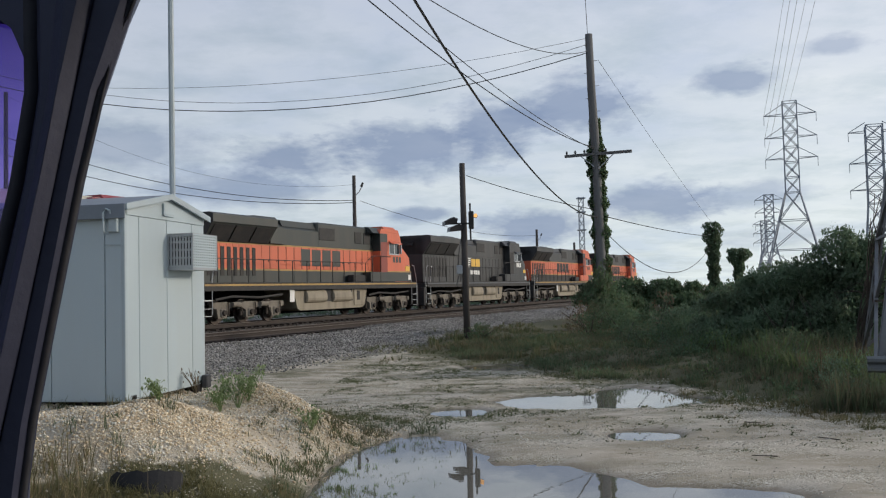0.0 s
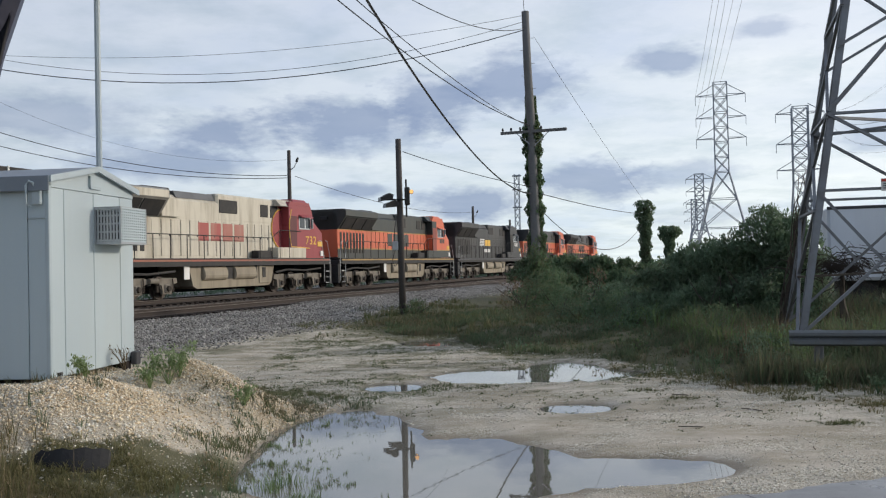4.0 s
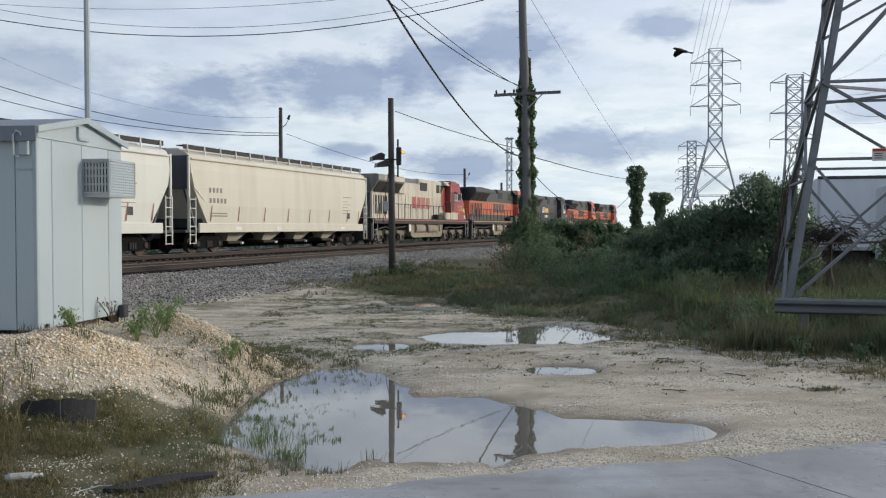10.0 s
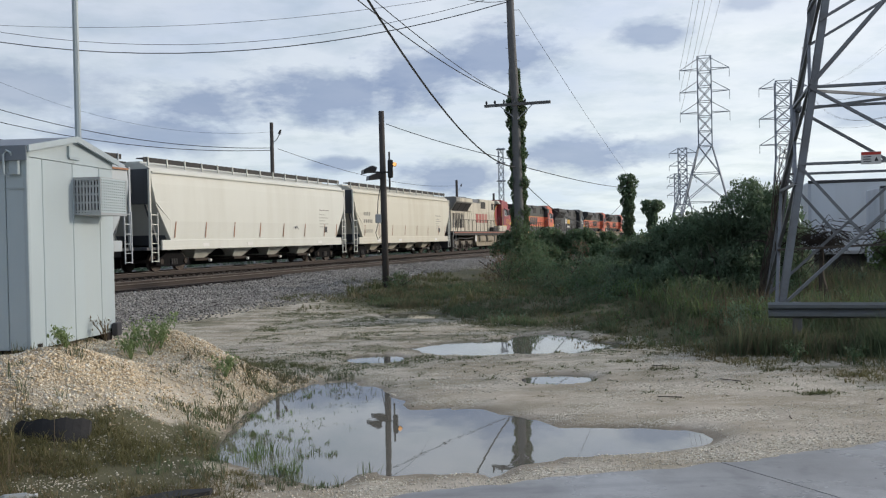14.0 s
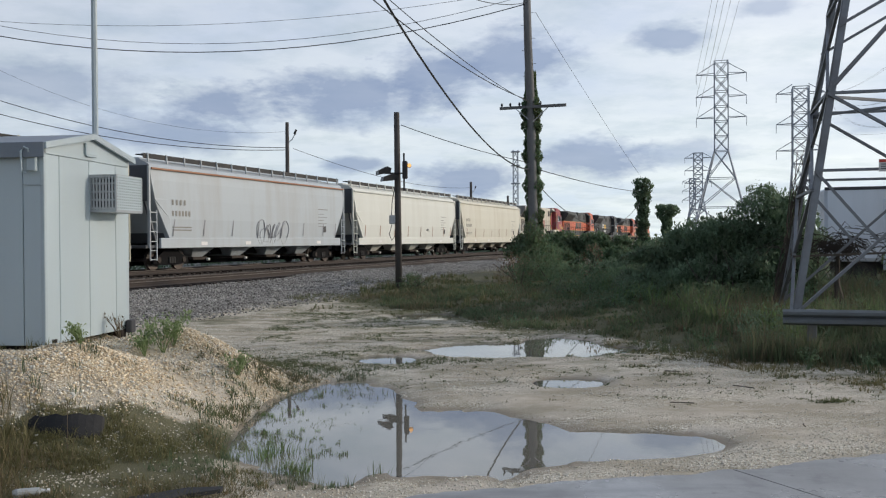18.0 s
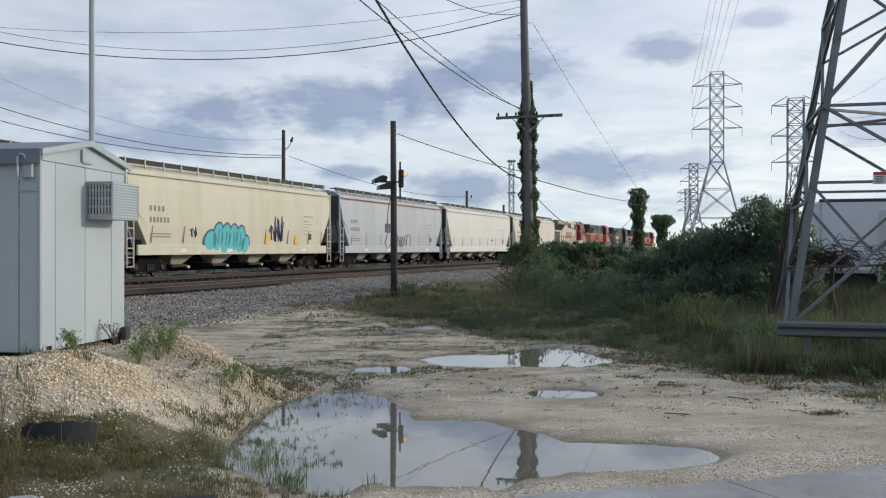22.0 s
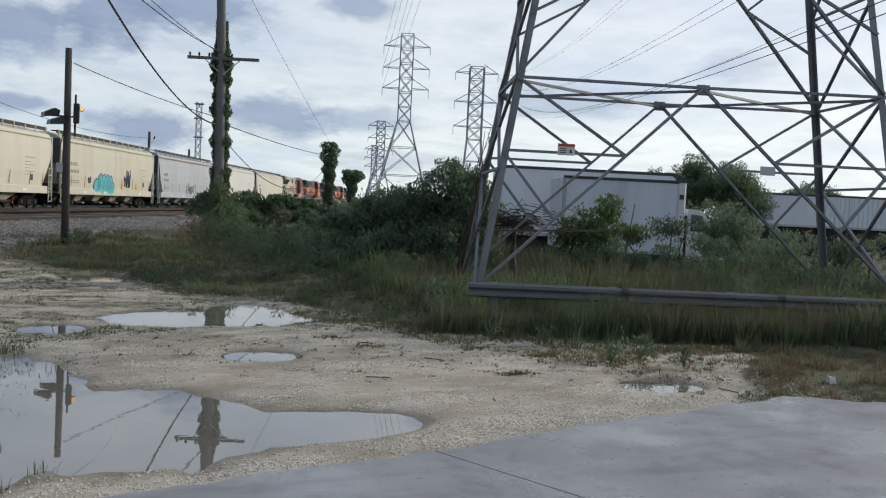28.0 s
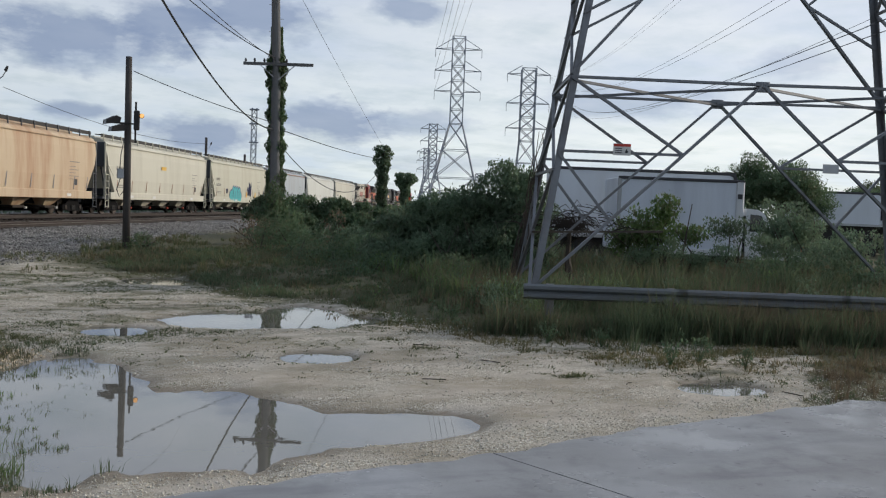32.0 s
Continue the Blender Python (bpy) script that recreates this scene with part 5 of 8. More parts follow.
def lettering(text, x0, x1, z0, z1, y):
    """Flat characters of the built-in font on a side that faces -y."""
    cu = bpy.data.curves.new("lettering", "FONT")
    cu.body = text
    tmp = new("lettering", cu)
    me = bpy.data.meshes.new_from_object(tmp)
    bpy.data.objects.remove(tmp)
    v = np.array([p.co for p in me.vertices])
    lo, hi = v.min(0), v.max(0)
    s = Shape()
    s.add([(x0 + (p[0] - lo[0]) / (hi[0] - lo[0]) * (x1 - x0), y, z0 + (p[1] - lo[1]) / (hi[1] - lo[1]) * (z1 - z0)) for p in v], [tuple(f.vertices) for f in me.polygons])
    bpy.data.meshes.remove(me)
    return s


def build_locomotive(label, c):
    """A road diesel, nose to +x; c names the paint of each zone."""
    t = thing("locomotive", label, "locomotive", "locomotives of the train")
    hood_y, top = 0.92, 4.52
    part("underframe", Shape().box(-10.6, 10.6, -1.45, 1.45, 1.28, 1.52, 0.03), M_BLACK, t)
    for y in (-1.50, 1.47):
        part("sill_plate", Shape().box(-10.3, 10.3, y, y + 0.03, 1.26, 1.47), M_BLACK, t)
        part("sill_stripe", Shape().box(-10.3, 10.3, y, y + 0.03, 1.474, 1.56), c["sill"], t)
    part("walkway", Shape().box(-10.4, 10.4, -1.5, 1.5, 1.56, 1.62, 0.01), M_BLACK, t)
    # added near-black block that stands for the shade under the deck
    part("shade_block", Shape().box(-9.6, 9.6, 0.5, 1.2, 0.25, 1.30, 0.03), M_SHADEBLACK, t)
    tank = [(-3.2, 1.26), (-2.9, 0.55), (-2.6, 0.42), (3.7, 0.42), (4.0, 0.55), (4.3, 1.26)]
    part("fuel_tank", Shape().prism(tank, -1.25, 1.25, "y"), P_TANK, t, "dusty beige fuel tank")
    part("tank_recess", Shape().box(-2.2, 2.6, -1.27, -1.252, 0.84, 1.27), M_BLACK, t)
    for x in (-1.25, 1.35):
        for y in (-1.22, 1.22):
            part("air_reservoir", Shape().tube([(x - 0.98, y, 1.02), (x - 0.93, y, 1.02), (x + 0.93, y, 1.02), (x + 0.98, y, 1.02)], [0.16, 0.235, 0.235, 0.16], 14), P_TANK, t, smooth=False)
    part("tank_plate", Shape().box(2.75, 3.9, -1.30, -1.25, 0.55, 1.26, 0.02), P_TANK, t)
    part("fuel_cap_panel", Shape().box(3.05, 3.35, -1.32, -1.302, 0.85, 1.2), M_BLACK, t)
    part("white_placard", Shape().box(-3.75, -3.35, -1.40, -1.38, 0.88, 1.30), M_WHITE, t)
    for xc in (-6.75, 7.05):
        build_loco_truck(t, xc)
    for s in (-1, 1):
        part("coupler", Shape().box(s * 10.6 - 0.0 if s > 0 else -11.15, 11.15 if s > 0 else -10.6, -0.13, 0.13, 0.72, 0.98, 0.03), M_BLACK, t)
        part("pilot", Shape().box(min(s * 10.45, s * 10.72), max(s * 10.45, s * 10.72), -1.42, 1.42, 0.30, 1.28, 0.03), M_BLACK, t)
        for y in (-1.32, 1.32):
            for k in range(4):
                part("step", Shape().box(s * 10.1 - 0.28, s * 10.1 + 0.28, y - 0.16, y + 0.16, 0.38 + k * 0.32, 0.41 + k * 0.32), M_BLACK, t)
            for k in range(4):
                yy = y + (-0.165 if y < 0 else 0.165)
                part("step_edge", Shape().box(s * 10.1 - 0.27, s * 10.1 + 0.27, yy - 0.008, yy + 0.008, 0.385 + k * 0.32, 0.41 + k * 0.32), M_GALV, t)
            for dx in (-0.36, 0.36):
                part("grab_rail", Shape().tube([(s * 10.1 + dx, y * 1.09, 0.45), (s * 10.1 + dx, y * 1.09, 1.7), (s * 10.1 + dx - s * 0.25, y * 1.06, 2.6), (s * 10.1 + dx - s * 0.5, y * 1.06, 2.66)], 0.022, 6), c["rail"], t)
    # long hood in bands of paint
    part("hood_lower", Shape().box(-9.75, 5.7, -hood_y, hood_y, 1.62, 2.22, 0.02), c["low"], t)
    part("hood_side", Shape().box(-9.75, 5.7, -hood_y, hood_y, 2.22, 3.42, 0.01), c["body"], t)
    if c.get("line"):
        for z in (2.20, 3.40):
            for y in (-hood_y - 0.006, hood_y):
                part("stripe", Shape().box(-9.7, 5.65, y, y + 0.006, z, z + 0.07), c["line"], t)
    part("roof_lamp_box", Shape().box(-5.5, -3.6, -0.55, 0.55, 4.40, 4.84, 0.04), M_BLACK, t)
    roof = [(-hood_y, 3.42), (hood_y, 3.42), (hood_y, top - 0.25), (hood_y - 0.28, top), (-hood_y + 0.28, top), (-hood_y, top - 0.25)]
    part("hood_top", Shape().prism(roof, -9.75, 5.7, "x"), c["top"], t)
    x = -5.4
    while x < 5.2:      # hood doors
        w = 0.62
        part("hood_door", Shape().box(x, x + w, -hood_y - 0.016, -hood_y, 1.75, 3.38, 0.006), c["body"], t) if c["body"] is c["low"] or c["plain"] else part("hood_door", Shape().box(x, x + w, -hood_y - 0.014, -hood_y, 2.30, 3.38, 0.006), c["body"], t)
        part("door_latch", Shape().box(x + 0.50, x + 0.55, -hood_y - 0.03, -hood_y - 0.014, 2.62, 2.72), M_BLACK, t)
        part("door_seam", Shape().box(x + w + 0.025, x + w + 0.055, -hood_y - 0.005, -hood_y, 1.75 if c["plain"] else 2.30, 3.38), M_BLACK, t)
        x += 0.70
    # wide radiator with its overhang
    rad = [(-0.95, 3.45), (0.95, 3.45), (1.50, 4.22), (1.54, 4.25), (1.54, 4.60), (1.35, 4.68), (-1.35, 4.68), (-1.54, 4.60), (-1.54, 4.25), (-1.50, 4.22)]
    part("radiator", Shape().prism(rad, -9.75, -4.9, "x"), c["rad"], t)
    part("radiator_front", Shape().prism([(-4.9, 3.5), (-4.9, 4.7), (-4.35, 4.35), (-3.6, 4.25), (-3.6, 3.5)], -1.1, 1.1, "y"), c["top"], t)
    for k in range(3):
        part("radiator_screen", Shape().prism([(-1.01, 3.50), (-1.47, 4.16), (-1.50, 4.15), (-1.04, 3.48)], -9.55 + k * 1.52, -8.15 + k * 1.52, "x"), M_BLACK, t)
    if c.get("fascia"):
        part("radiator_fascia", Shape().box(-8.7, -4.95, -1.556, -1.54, 4.27, 4.59, 0.004), c["fascia"], t)
        part("radiator_post", Shape().box(-9.72, -9.45, -1.0, -0.92, 1.7, 4.2, 0.01), c["fascia"], t)
        arc = [(5.7, 2.16)] + [(5.62 - 1.02 * math.sin(a * math.pi / 10), 3.22 - 1.06 * math.cos(a * math.pi / 10)) for a in range(11)] + [(5.7, 4.28)]
        part("cab_flank", Shape().prism(arc, -hood_y - 0.05, -hood_y - 0.03, "y"), c["cab"], t)
        part("flank_pinstripe", Shape().tube([(p[0], -hood_y - 0.05, p[1]) for p in arc], 0.028, 5), M_YELLOW, t)
    part("rear_face", Shape().box(-9.79, -9.752, -0.9, 0.9, 1.7, 3.4, 0.01), c["rear"], t)
    part("rear_headlight", Shape().box(-9.86, -9.79, -0.25, 0.25, 4.0, 4.25, 0.02), M_BLACK, t)
    for k in range(8):
        a = -9.45 + k * 0.47
        part("louvre", Shape().box(a, a + 0.26, -hood_y - 0.026, -hood_y - 0.002, 1.95, 3.25, 0.005), M_BLACK, t)
        part("louvre_frame", Shape().box(a - 0.05, a + 0.31, -hood_y - 0.012, -hood_y - 0.001, 3.26, 3.40), c["body"], t)
    part("exhaust_stack", Shape().box(-4.5, -3.9, -0.35, 0.35, 4.2, 4.55, 0.05), M_BLACK, t)
    for k in range(3):
        part("horn", Shape().tube([(-4.2 + k * 0.22, -0.5, 4.48), (-3.9 + k * 0.22, -0.5, 4.50)], [0.05, 0.09], 8), M_BLACK, t)
    part("roof_hatch", Shape().prism([(-hood_y + 0.1, top - 0.12), (hood_y - 0.1, top - 0.12), (hood_y - 0.25, top + 0.20), (-hood_y + 0.25, top + 0.20)], -3.5, 5.2, "x"), c["hatch"], t)
    part("vent_grille", Shape().box(-0.25, 1.35, -hood_y - 0.03, -hood_y, 3.85, 4.50, 0.02), M_BLACK, t, "dark ventilation grille")
    part("blower_housing", Shape().box(-0.4, 5.5, -hood_y - 0.005, hood_y, 3.42, 4.78, 0.10), c["top"], t)
    for a in (3.55, 4.55):
        part("vent_grille", Shape().box(a, a + 0.75, -hood_y - 0.03, -hood_y - 0.004, 3.80, 4.45, 0.02), M_BLACK, t)
    # cab, roof and short nose
    part("cab_rear", Shape().box(5.68, 6.62, -1.435, 1.435, 3.42, 4.46, 0.02), c.get("cabrear", c["top"]), t)
    cab = [(5.7, 1.62), (8.55, 1.62), (8.55, 3.55), (8.30, 4.35), (8.0, 4.74), (5.9, 4.74), (5.7, 4.55)]
    part("cab", Shape().prism(cab, -1.42, 1.42, "y"), c["cab"], t)
    part("cab_roof", Shape().prism([(-1.44, 4.55), (1.44, 4.55), (1.05, 4.92), (-1.05, 4.92)], 6.62, 8.1, "x"), c["cabroof"], t)
    part("rear_roof", Shape().prism([(-1.40, 4.44), (1.40, 4.44), (1.05, 4.80), (-1.05, 4.80)], 4.9, 6.62, "x"), c["top"], t)
    part("cab_door", Shape().box(5.75, 6.55, -1.445, -1.42, 1.72, 3.95, 0.01), c.get("door", M_BLACK), t)
    for a, b in ((6.79, 7.50), (7.46, 8.11)):
        part("window_frame", Shape().box(a, b, -1.446, -1.421, 3.22, 3.98, 0.01), M_GALV, t)
    part("side_window", Shape().box(6.85, 7.45, -1.45, -1.42, 3.28, 3.92, 0.02), M_GLASSDARK, t)
    part("side_window", Shape().box(7.52, 8.05, -1.45, -1.42, 3.28, 3.92, 0.02), M_GLASSDARK, t)
    part("window_shade", Shape().prism([(-1.43, 4.0), (-1.66, 3.88), (-1.66, 3.91), (-1.43, 4.05)], 6.8, 8.1, "x"), c["cab"], t)
    part("mirror", Shape().box(8.10, 8.18, -1.60, -1.46, 3.3, 3.85, 0.01), M_GALV, t)
    for y in (-1.0, 0.1):
        part("windshield", Shape().prism([(8.50, 3.70), (8.56, 3.70), (8.32, 4.32), (8.26, 4.32)], y, y + 0.9, "y"), M_GLASSDARK, t)
    nose = Shape().loft([[(8.5, -1.41, 1.62), (8.5, 1.41, 1.62), (8.5, 1.41, 3.72), (8.5, -1.41, 3.72)], [(9.75, -1.36, 1.62), (9.75, 1.36, 1.62), (9.75, 1.30, 3.08), (9.75, -1.30, 3.08)], [(10.2, -1.15, 1.62), (10.2, 1.15, 1.62), (10.15, 1.05, 2.72), (10.15, -1.05, 2.72)]])
    part("nose", nose, c["nose"], t)
    if c.get("skirt"):
        part("cab_skirt", Shape().box(5.72, 9.72, -1.432, -1.40, 1.64, 2.20, 0.004), c["low"], t)
        part("stripe", Shape().box(5.72, 9.72, -1.438, -1.433, 2.20, 2.26), c["line"], t)
    part("headlight", Shape().tube([(8.3, -0.25, 4.5), (8.36, -0.25, 4.5)], 0.13, 10), M_WHITE, t)
    part("ditch_light", Shape().tube([(10.5, -0.9, 1.75), (10.58, -0.9, 1.75)], 0.12, 10), M_WHITE, t)
    part("battery_box", Shape().box(4.4, 7.5, -1.475, -0.93, 1.62, 2.20, 0.03), c["box"], t)
    if c.get("pin"):
        part("pinstripe", Shape().tube([(8.0, -1.435, 2.18), (5.9, -1.435, 2.25), (5.72, -1.435, 2.9), (5.72, -1.435, 3.6), (5.95, -1.435, 4.3)], 0.03, 5), M_YELLOW, t)
    part("toolbox", Shape().box(2.5, 3.9, -1.42, -1.0, 1.62, 2.02, 0.03), M_BLACK, t)
    # markings, drawn as plain blocks
    if c.get("mark"):
        blocks(t, "lettering_block", -2.0, 1.9, 2.46, 3.32, 4, -hood_y - 0.017, c["mark"], 0.20)
    if c.get("digits"):
        part("road_number", lettering(c["digits"], 7.55, 8.80, 2.40, 2.86, -1.432), c["num"], t, "yellow painted number")
    else:
        blocks(t, "number_block", 7.30, 8.35, 2.78, 3.12, 3, -1.422, c["num"], 0.35)
    part("yellow_plate", Shape().box(9.0, 9.6, -1.415, -1.385, 2.30, 2.58), M_YELLOW, t)
    part("white_plate", Shape().box(9.3, 9.62, -1.445, -1.40, 1.74, 2.05), M_WHITE, t)
    # handrails
    posts = [-9.4, -8.4, -7.2, -6.0, -4.8, -3.6, -2.3, -1.0, 0.2, 1.4, 2.6, 3.8]
    for y in (-1.47, 1.47):
        for x in posts:
            part("stanchion", Shape().tube([(x, y, 1.4), (x, y, 2.66)], 0.024, 5), M_BLACK, t)
        part("handrail", Shape().tube([(-9.9, y, 1.7), (-9.7, y, 2.64), (-9.4, y, 2.68), (3.8, y, 2.68), (4.6, y, 3.1), (5.7, y, 3.12), (6.9, y, 3.1)], 0.022, 5), M_BLACK, t)
    for x in (4.6, 5.6):
        part("stanchion", Shape().tube([(x, -1.47, 1.6), (x, -1.47, 3.1)], 0.024, 5), M_BLACK, t)
    return t


def build_hopper(label, body, end, o):
    t = thing("hopper_car", label, "hopper car", "covered hopper cars of the train")
    half = [(-1.50, None), (-1.56, 0.35), (-1.60, 2.2), (-1.585, 3.0), (-1.55, 3.75), (-1.50, 4.22), (-1.38, 4.40), (-1.05, 4.56), (0.0, 4.64)]

    def ring(x, zb):
        r = []
        for y, z in half:
            z = zb if z is None else max(z, zb + 0.02) if z < 2.5 and zb > 1.4 else z
            r.append((x, y, max(z, zb)))
        return r + [(x, -y, z) for _, y, z in r[-2::-1]]

    rings = [ring(-9.30, 3.55), ring(-9.12, 2.95), ring(-8.10, 1.42), ring(-7.95, 1.40), ring(7.95, 1.40), ring(8.10, 1.42), ring(9.12, 2.95), ring(9.30, 3.55)]
    part("body", Shape().loft(rings), body, t)
    for y in (-1.62, 1.50):
        part("side_sill", Shape().box(-8.75, 8.75, y, y + 0.12, 0.98, 1.42, 0.02), body, t)
        part("eave_trim", Shape().box(-9.30, 9.30, y + (0.02 if y < 0 else 0.03), y + (0.09 if y < 0 else 0.10), 4.17, 4.25, 0.01), o.get("trim", body), t)
    # block added to close off the underside; block and sill carry painted shade
    part("underbody_shade_block", Shape().box(-9.3, 9.3, 0.85, 1.30, 0.16, 1.40, 0.03), M_SHADEBLACK, t)
    part("centre_sill", Shape().box(-9.6, 9.6, -0.35, 0.35, 0.62, 1.15, 0.02), M_SHADEBLACK, t)
    for s in (-1, 1):
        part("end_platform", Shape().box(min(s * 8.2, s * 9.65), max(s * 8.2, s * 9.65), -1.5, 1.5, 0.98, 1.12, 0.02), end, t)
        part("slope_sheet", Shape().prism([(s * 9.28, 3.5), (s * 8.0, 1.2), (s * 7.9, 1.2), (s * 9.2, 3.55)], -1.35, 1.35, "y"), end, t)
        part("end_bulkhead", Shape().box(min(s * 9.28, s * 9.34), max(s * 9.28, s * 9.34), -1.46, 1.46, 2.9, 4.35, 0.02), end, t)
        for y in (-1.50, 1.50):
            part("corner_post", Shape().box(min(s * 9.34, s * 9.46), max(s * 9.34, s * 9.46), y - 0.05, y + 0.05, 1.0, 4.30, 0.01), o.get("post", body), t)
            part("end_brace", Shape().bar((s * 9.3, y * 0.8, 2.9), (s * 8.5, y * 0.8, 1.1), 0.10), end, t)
            lad = Shape()
            xa, xb = s * 9.42, s * 8.98
            for x in (xa, xb):
                lad.bar((x, y * 1.045, 0.45), (x, y * 1.045, 2.55), 0.045)
            for k in range(6):
                lad.bar((xa, y * 1.045, 0.5 + k * 0.39), (xb, y * 1.045, 0.5 + k * 0.39), 0.035)
            part("ladder", lad, o.get("post", body), t)
        part("coupler", Shape().box(min(s * 9.6, s * 10.18), max(s * 9.6, s * 10.18), -0.12, 0.12, 0.70, 0.96, 0.03), M_BLACK, t)
        tr = part("truck", Shape().box(-0.25, 0.25, -1.0, 1.0, 0.42, 0.78, 0.04), M_BLACK, t, "black two-axle freight truck", m=pose(s * 7.35 * LONG[0], 0, 0))
        for x in (-0.9, 0.9):
            build_wheelset(tr, x, 0.457)
        for y in (-1.02, 1.02):
            fr = [(-1.25, 0.30), (-0.75, 0.26), (-0.35, 0.22), (0.35, 0.22), (0.75, 0.26), (1.25, 0.30), (1.22, 0.58), (0.85, 0.66), (0.45, 0.92), (-0.45, 0.92), (-0.85, 0.66), (-1.22, 0.58)]
            # side frame painted near black for the shade it stands in
            part("side_frame", Shape().prism(fr, y - 0.08, y + 0.08, "y"), M_SHADEBLACK, tr)
            for x in (-0.9, 0.9):
                yo = y + (-0.13 if y < 0 else 0.13)
                part("bearing_cap", Shape().tube([(x, y, 0.457), (x, yo, 0.457)], 0.13, 10), M_DUSTY, tr)
            for x in (-0.16, 0.0, 0.16):
                part("spring", Shape().tube([(x, y + (-0.10 if y < 0 else 0.10), 0.30), (x, y + (-0.10 if y < 0 else 0.10), 0.58)], 0.07, 7), M_BLACK, tr)
    for x in (-4.95, -1.65, 1.65, 4.95):
        f = part("discharge_hopper", Shape().loft([[(x - 1.05, -1.38, 1.4), (x + 1.05, -1.38, 1.4), (x + 1.05, 1.38, 1.4), (x - 1.05, 1.38, 1.4)], [(x - 0.85, -1.2, 1.0), (x + 0.85, -1.2, 1.0), (x + 0.85, 1.2, 1.0), (x - 0.85, 1.2, 1.0)], [(x - 0.42, -0.75, 0.52), (x + 0.42, -0.75, 0.52), (x + 0.42, 0.75, 0.52), (x - 0.42, 0.75, 0.52)]]), o.get("funnel", body), t)
        part("gate", Shape().box(x - 0.55, x + 0.62, -0.95, 0.95, 0.40, 0.54, 0.02), M_DUSTY, f)
        part("capstan", Shape().tube([(x + 0.5, -1.12, 0.42), (x + 0.5, -1.0, 0.42)], 0.07, 10), o.get("knob", M_WHITE), f)
        part("crank_rod", Shape().tube([(x + 0.5, -1.0, 0.42), (x + 0.5, 1.0, 0.42)], 0.03, 6), M_BLACK, f)
    # roof walkways on brackets
    for y in (-0.98, 0.98):
        part("running_board", Shape().box(-9.35, 9.35, y - 0.20, y + 0.20, 4.76, 4.80), M_BLACK, t)
        part("board_edge", Shape().box(-9.35, 9.35, y * 1.20 - 0.015, y * 1.20 + 0.015, 4.63, 4.83), M_BLACK, t)
        for k in range(15):
            x = -9.1 + k * 1.3
            part("bracket", Shape().bar((x, y * 1.265, 4.46), (x, y * 1.235, 4.85), 0.06), o.get("post", body), t)
    part("hatch_cover", Shape().prism([(-0.45, 4.58), (0.45, 4.58), (0.36, 4.74), (-0.36, 4.74)], -8.6, 8.6, "x"), body, t)
    # scuffs below the middle of the side, each a slanting rusty rub
    if o.get("rubs", True):
        for x in (-7.9, -5.6, -3.2, -0.8, 1.6, 4.0, 6.4, 8.0):
            part("rust_rub", Shape().prism([(x, 1.50), (x + 0.07, 1.50), (x + 0.19, 2.20), (x + 0.12, 2.20)], -1.605, -1.60, "y"), o.get("rub", P_RUSTTRIM), t)
    # stencilled data as plain bars
    mk = P_INK
    part("data_line", Shape().box(5.9, 7.1, -1.606, -1.601, 2.95, 2.99), mk, t)
    for k in range(5):
        part("data_line", Shape().box(5.9, 6.6 + 0.4 * (k % 2), -1.606, -1.601, 2.02 + k * 0.17, 2.05 + k * 0.17), mk, t)
    if o.get("mark", True):
        blocks(t, "mark_block", -7.95, -6.95, 2.78, 3.00, 4, -1.602, mk, 1.3)
        blocks(t, "mark_block", -7.95, -6.60, 2.32, 2.54, o.get("digits", 5), -1.602, mk, 0.8)
        for z in (1.72, 1.84):
            part("data_line", Shape().box(-7.9, -6.5, -1.60, -1.594, z, z + 0.05), mk, t)
    part("placard", Shape().box(6.5, 6.85, -1.607, -1.60, 1.72, 2.05), M_PRINT, t)
    for x in (-5.8, -2.0, 5.6):
        part("reflector", Shape().box(x, x + 0.5, -1.628, -1.62, 1.10, 1.26), o.get("refl", M_WHITE), t)
    return t


def spray(t, name, outline, mat, y=-1.612):
    part(name, Shape().prism(outline, y - 0.004, y, "y"), mat, t)


def ellipse(cx, cz, a, b, lean=0.0, n=14):
    return [(cx + a * math.cos(2 * math.pi * k / n) + lean * b * math.sin(2 * math.pi * k / n), cz + b * math.sin(2 * math.pi * k / n)) for k in range(n)]


LOCO_ORANGE = dict(low=P_GREEN, body=P_ORANGE, top=P_GREEN, rad=P_GREEN, rear=P_ORANGE, hatch=P_GREEN, cab=P_ORANGE, cabroof=P_ORANGE, nose=P_ORANGE, box=P_GREEN, sill=P_DULLYELLOW, rail=M_GALV, line=P_DULLYELLOW, mark=P_GREEN, num=P_GREEN, door=P_DOOR, skirt=True, plain=False)
LOCO_NEW = dict(LOCO_ORANGE, cabrear=P_BLACKLOCO, low=M_BLACK, top=P_BLACKLOCO, rad=P_BLACKLOCO, hatch=P_BLACKLOCO, rear=P_ORANGE, mark=M_BLACK, box=P_ORANGE)
LOCO_BLACK = dict(low=P_BLACKLOCO, body=P_BLACKLOCO, top=P_BLACKLOCO, rad=P_BLACKLOCO, rear=P_BLACKLOCO, hatch=P_BLACKLOCO, cab=P_BLACKLOCO, cabroof=P_BLACKLOCO, nose=P_BLACKLOCO, box=P_BLACKLOCO, sill=P_ENDGREY, rail=M_GALV, mark=None, num=M_WHITE, plain=True)
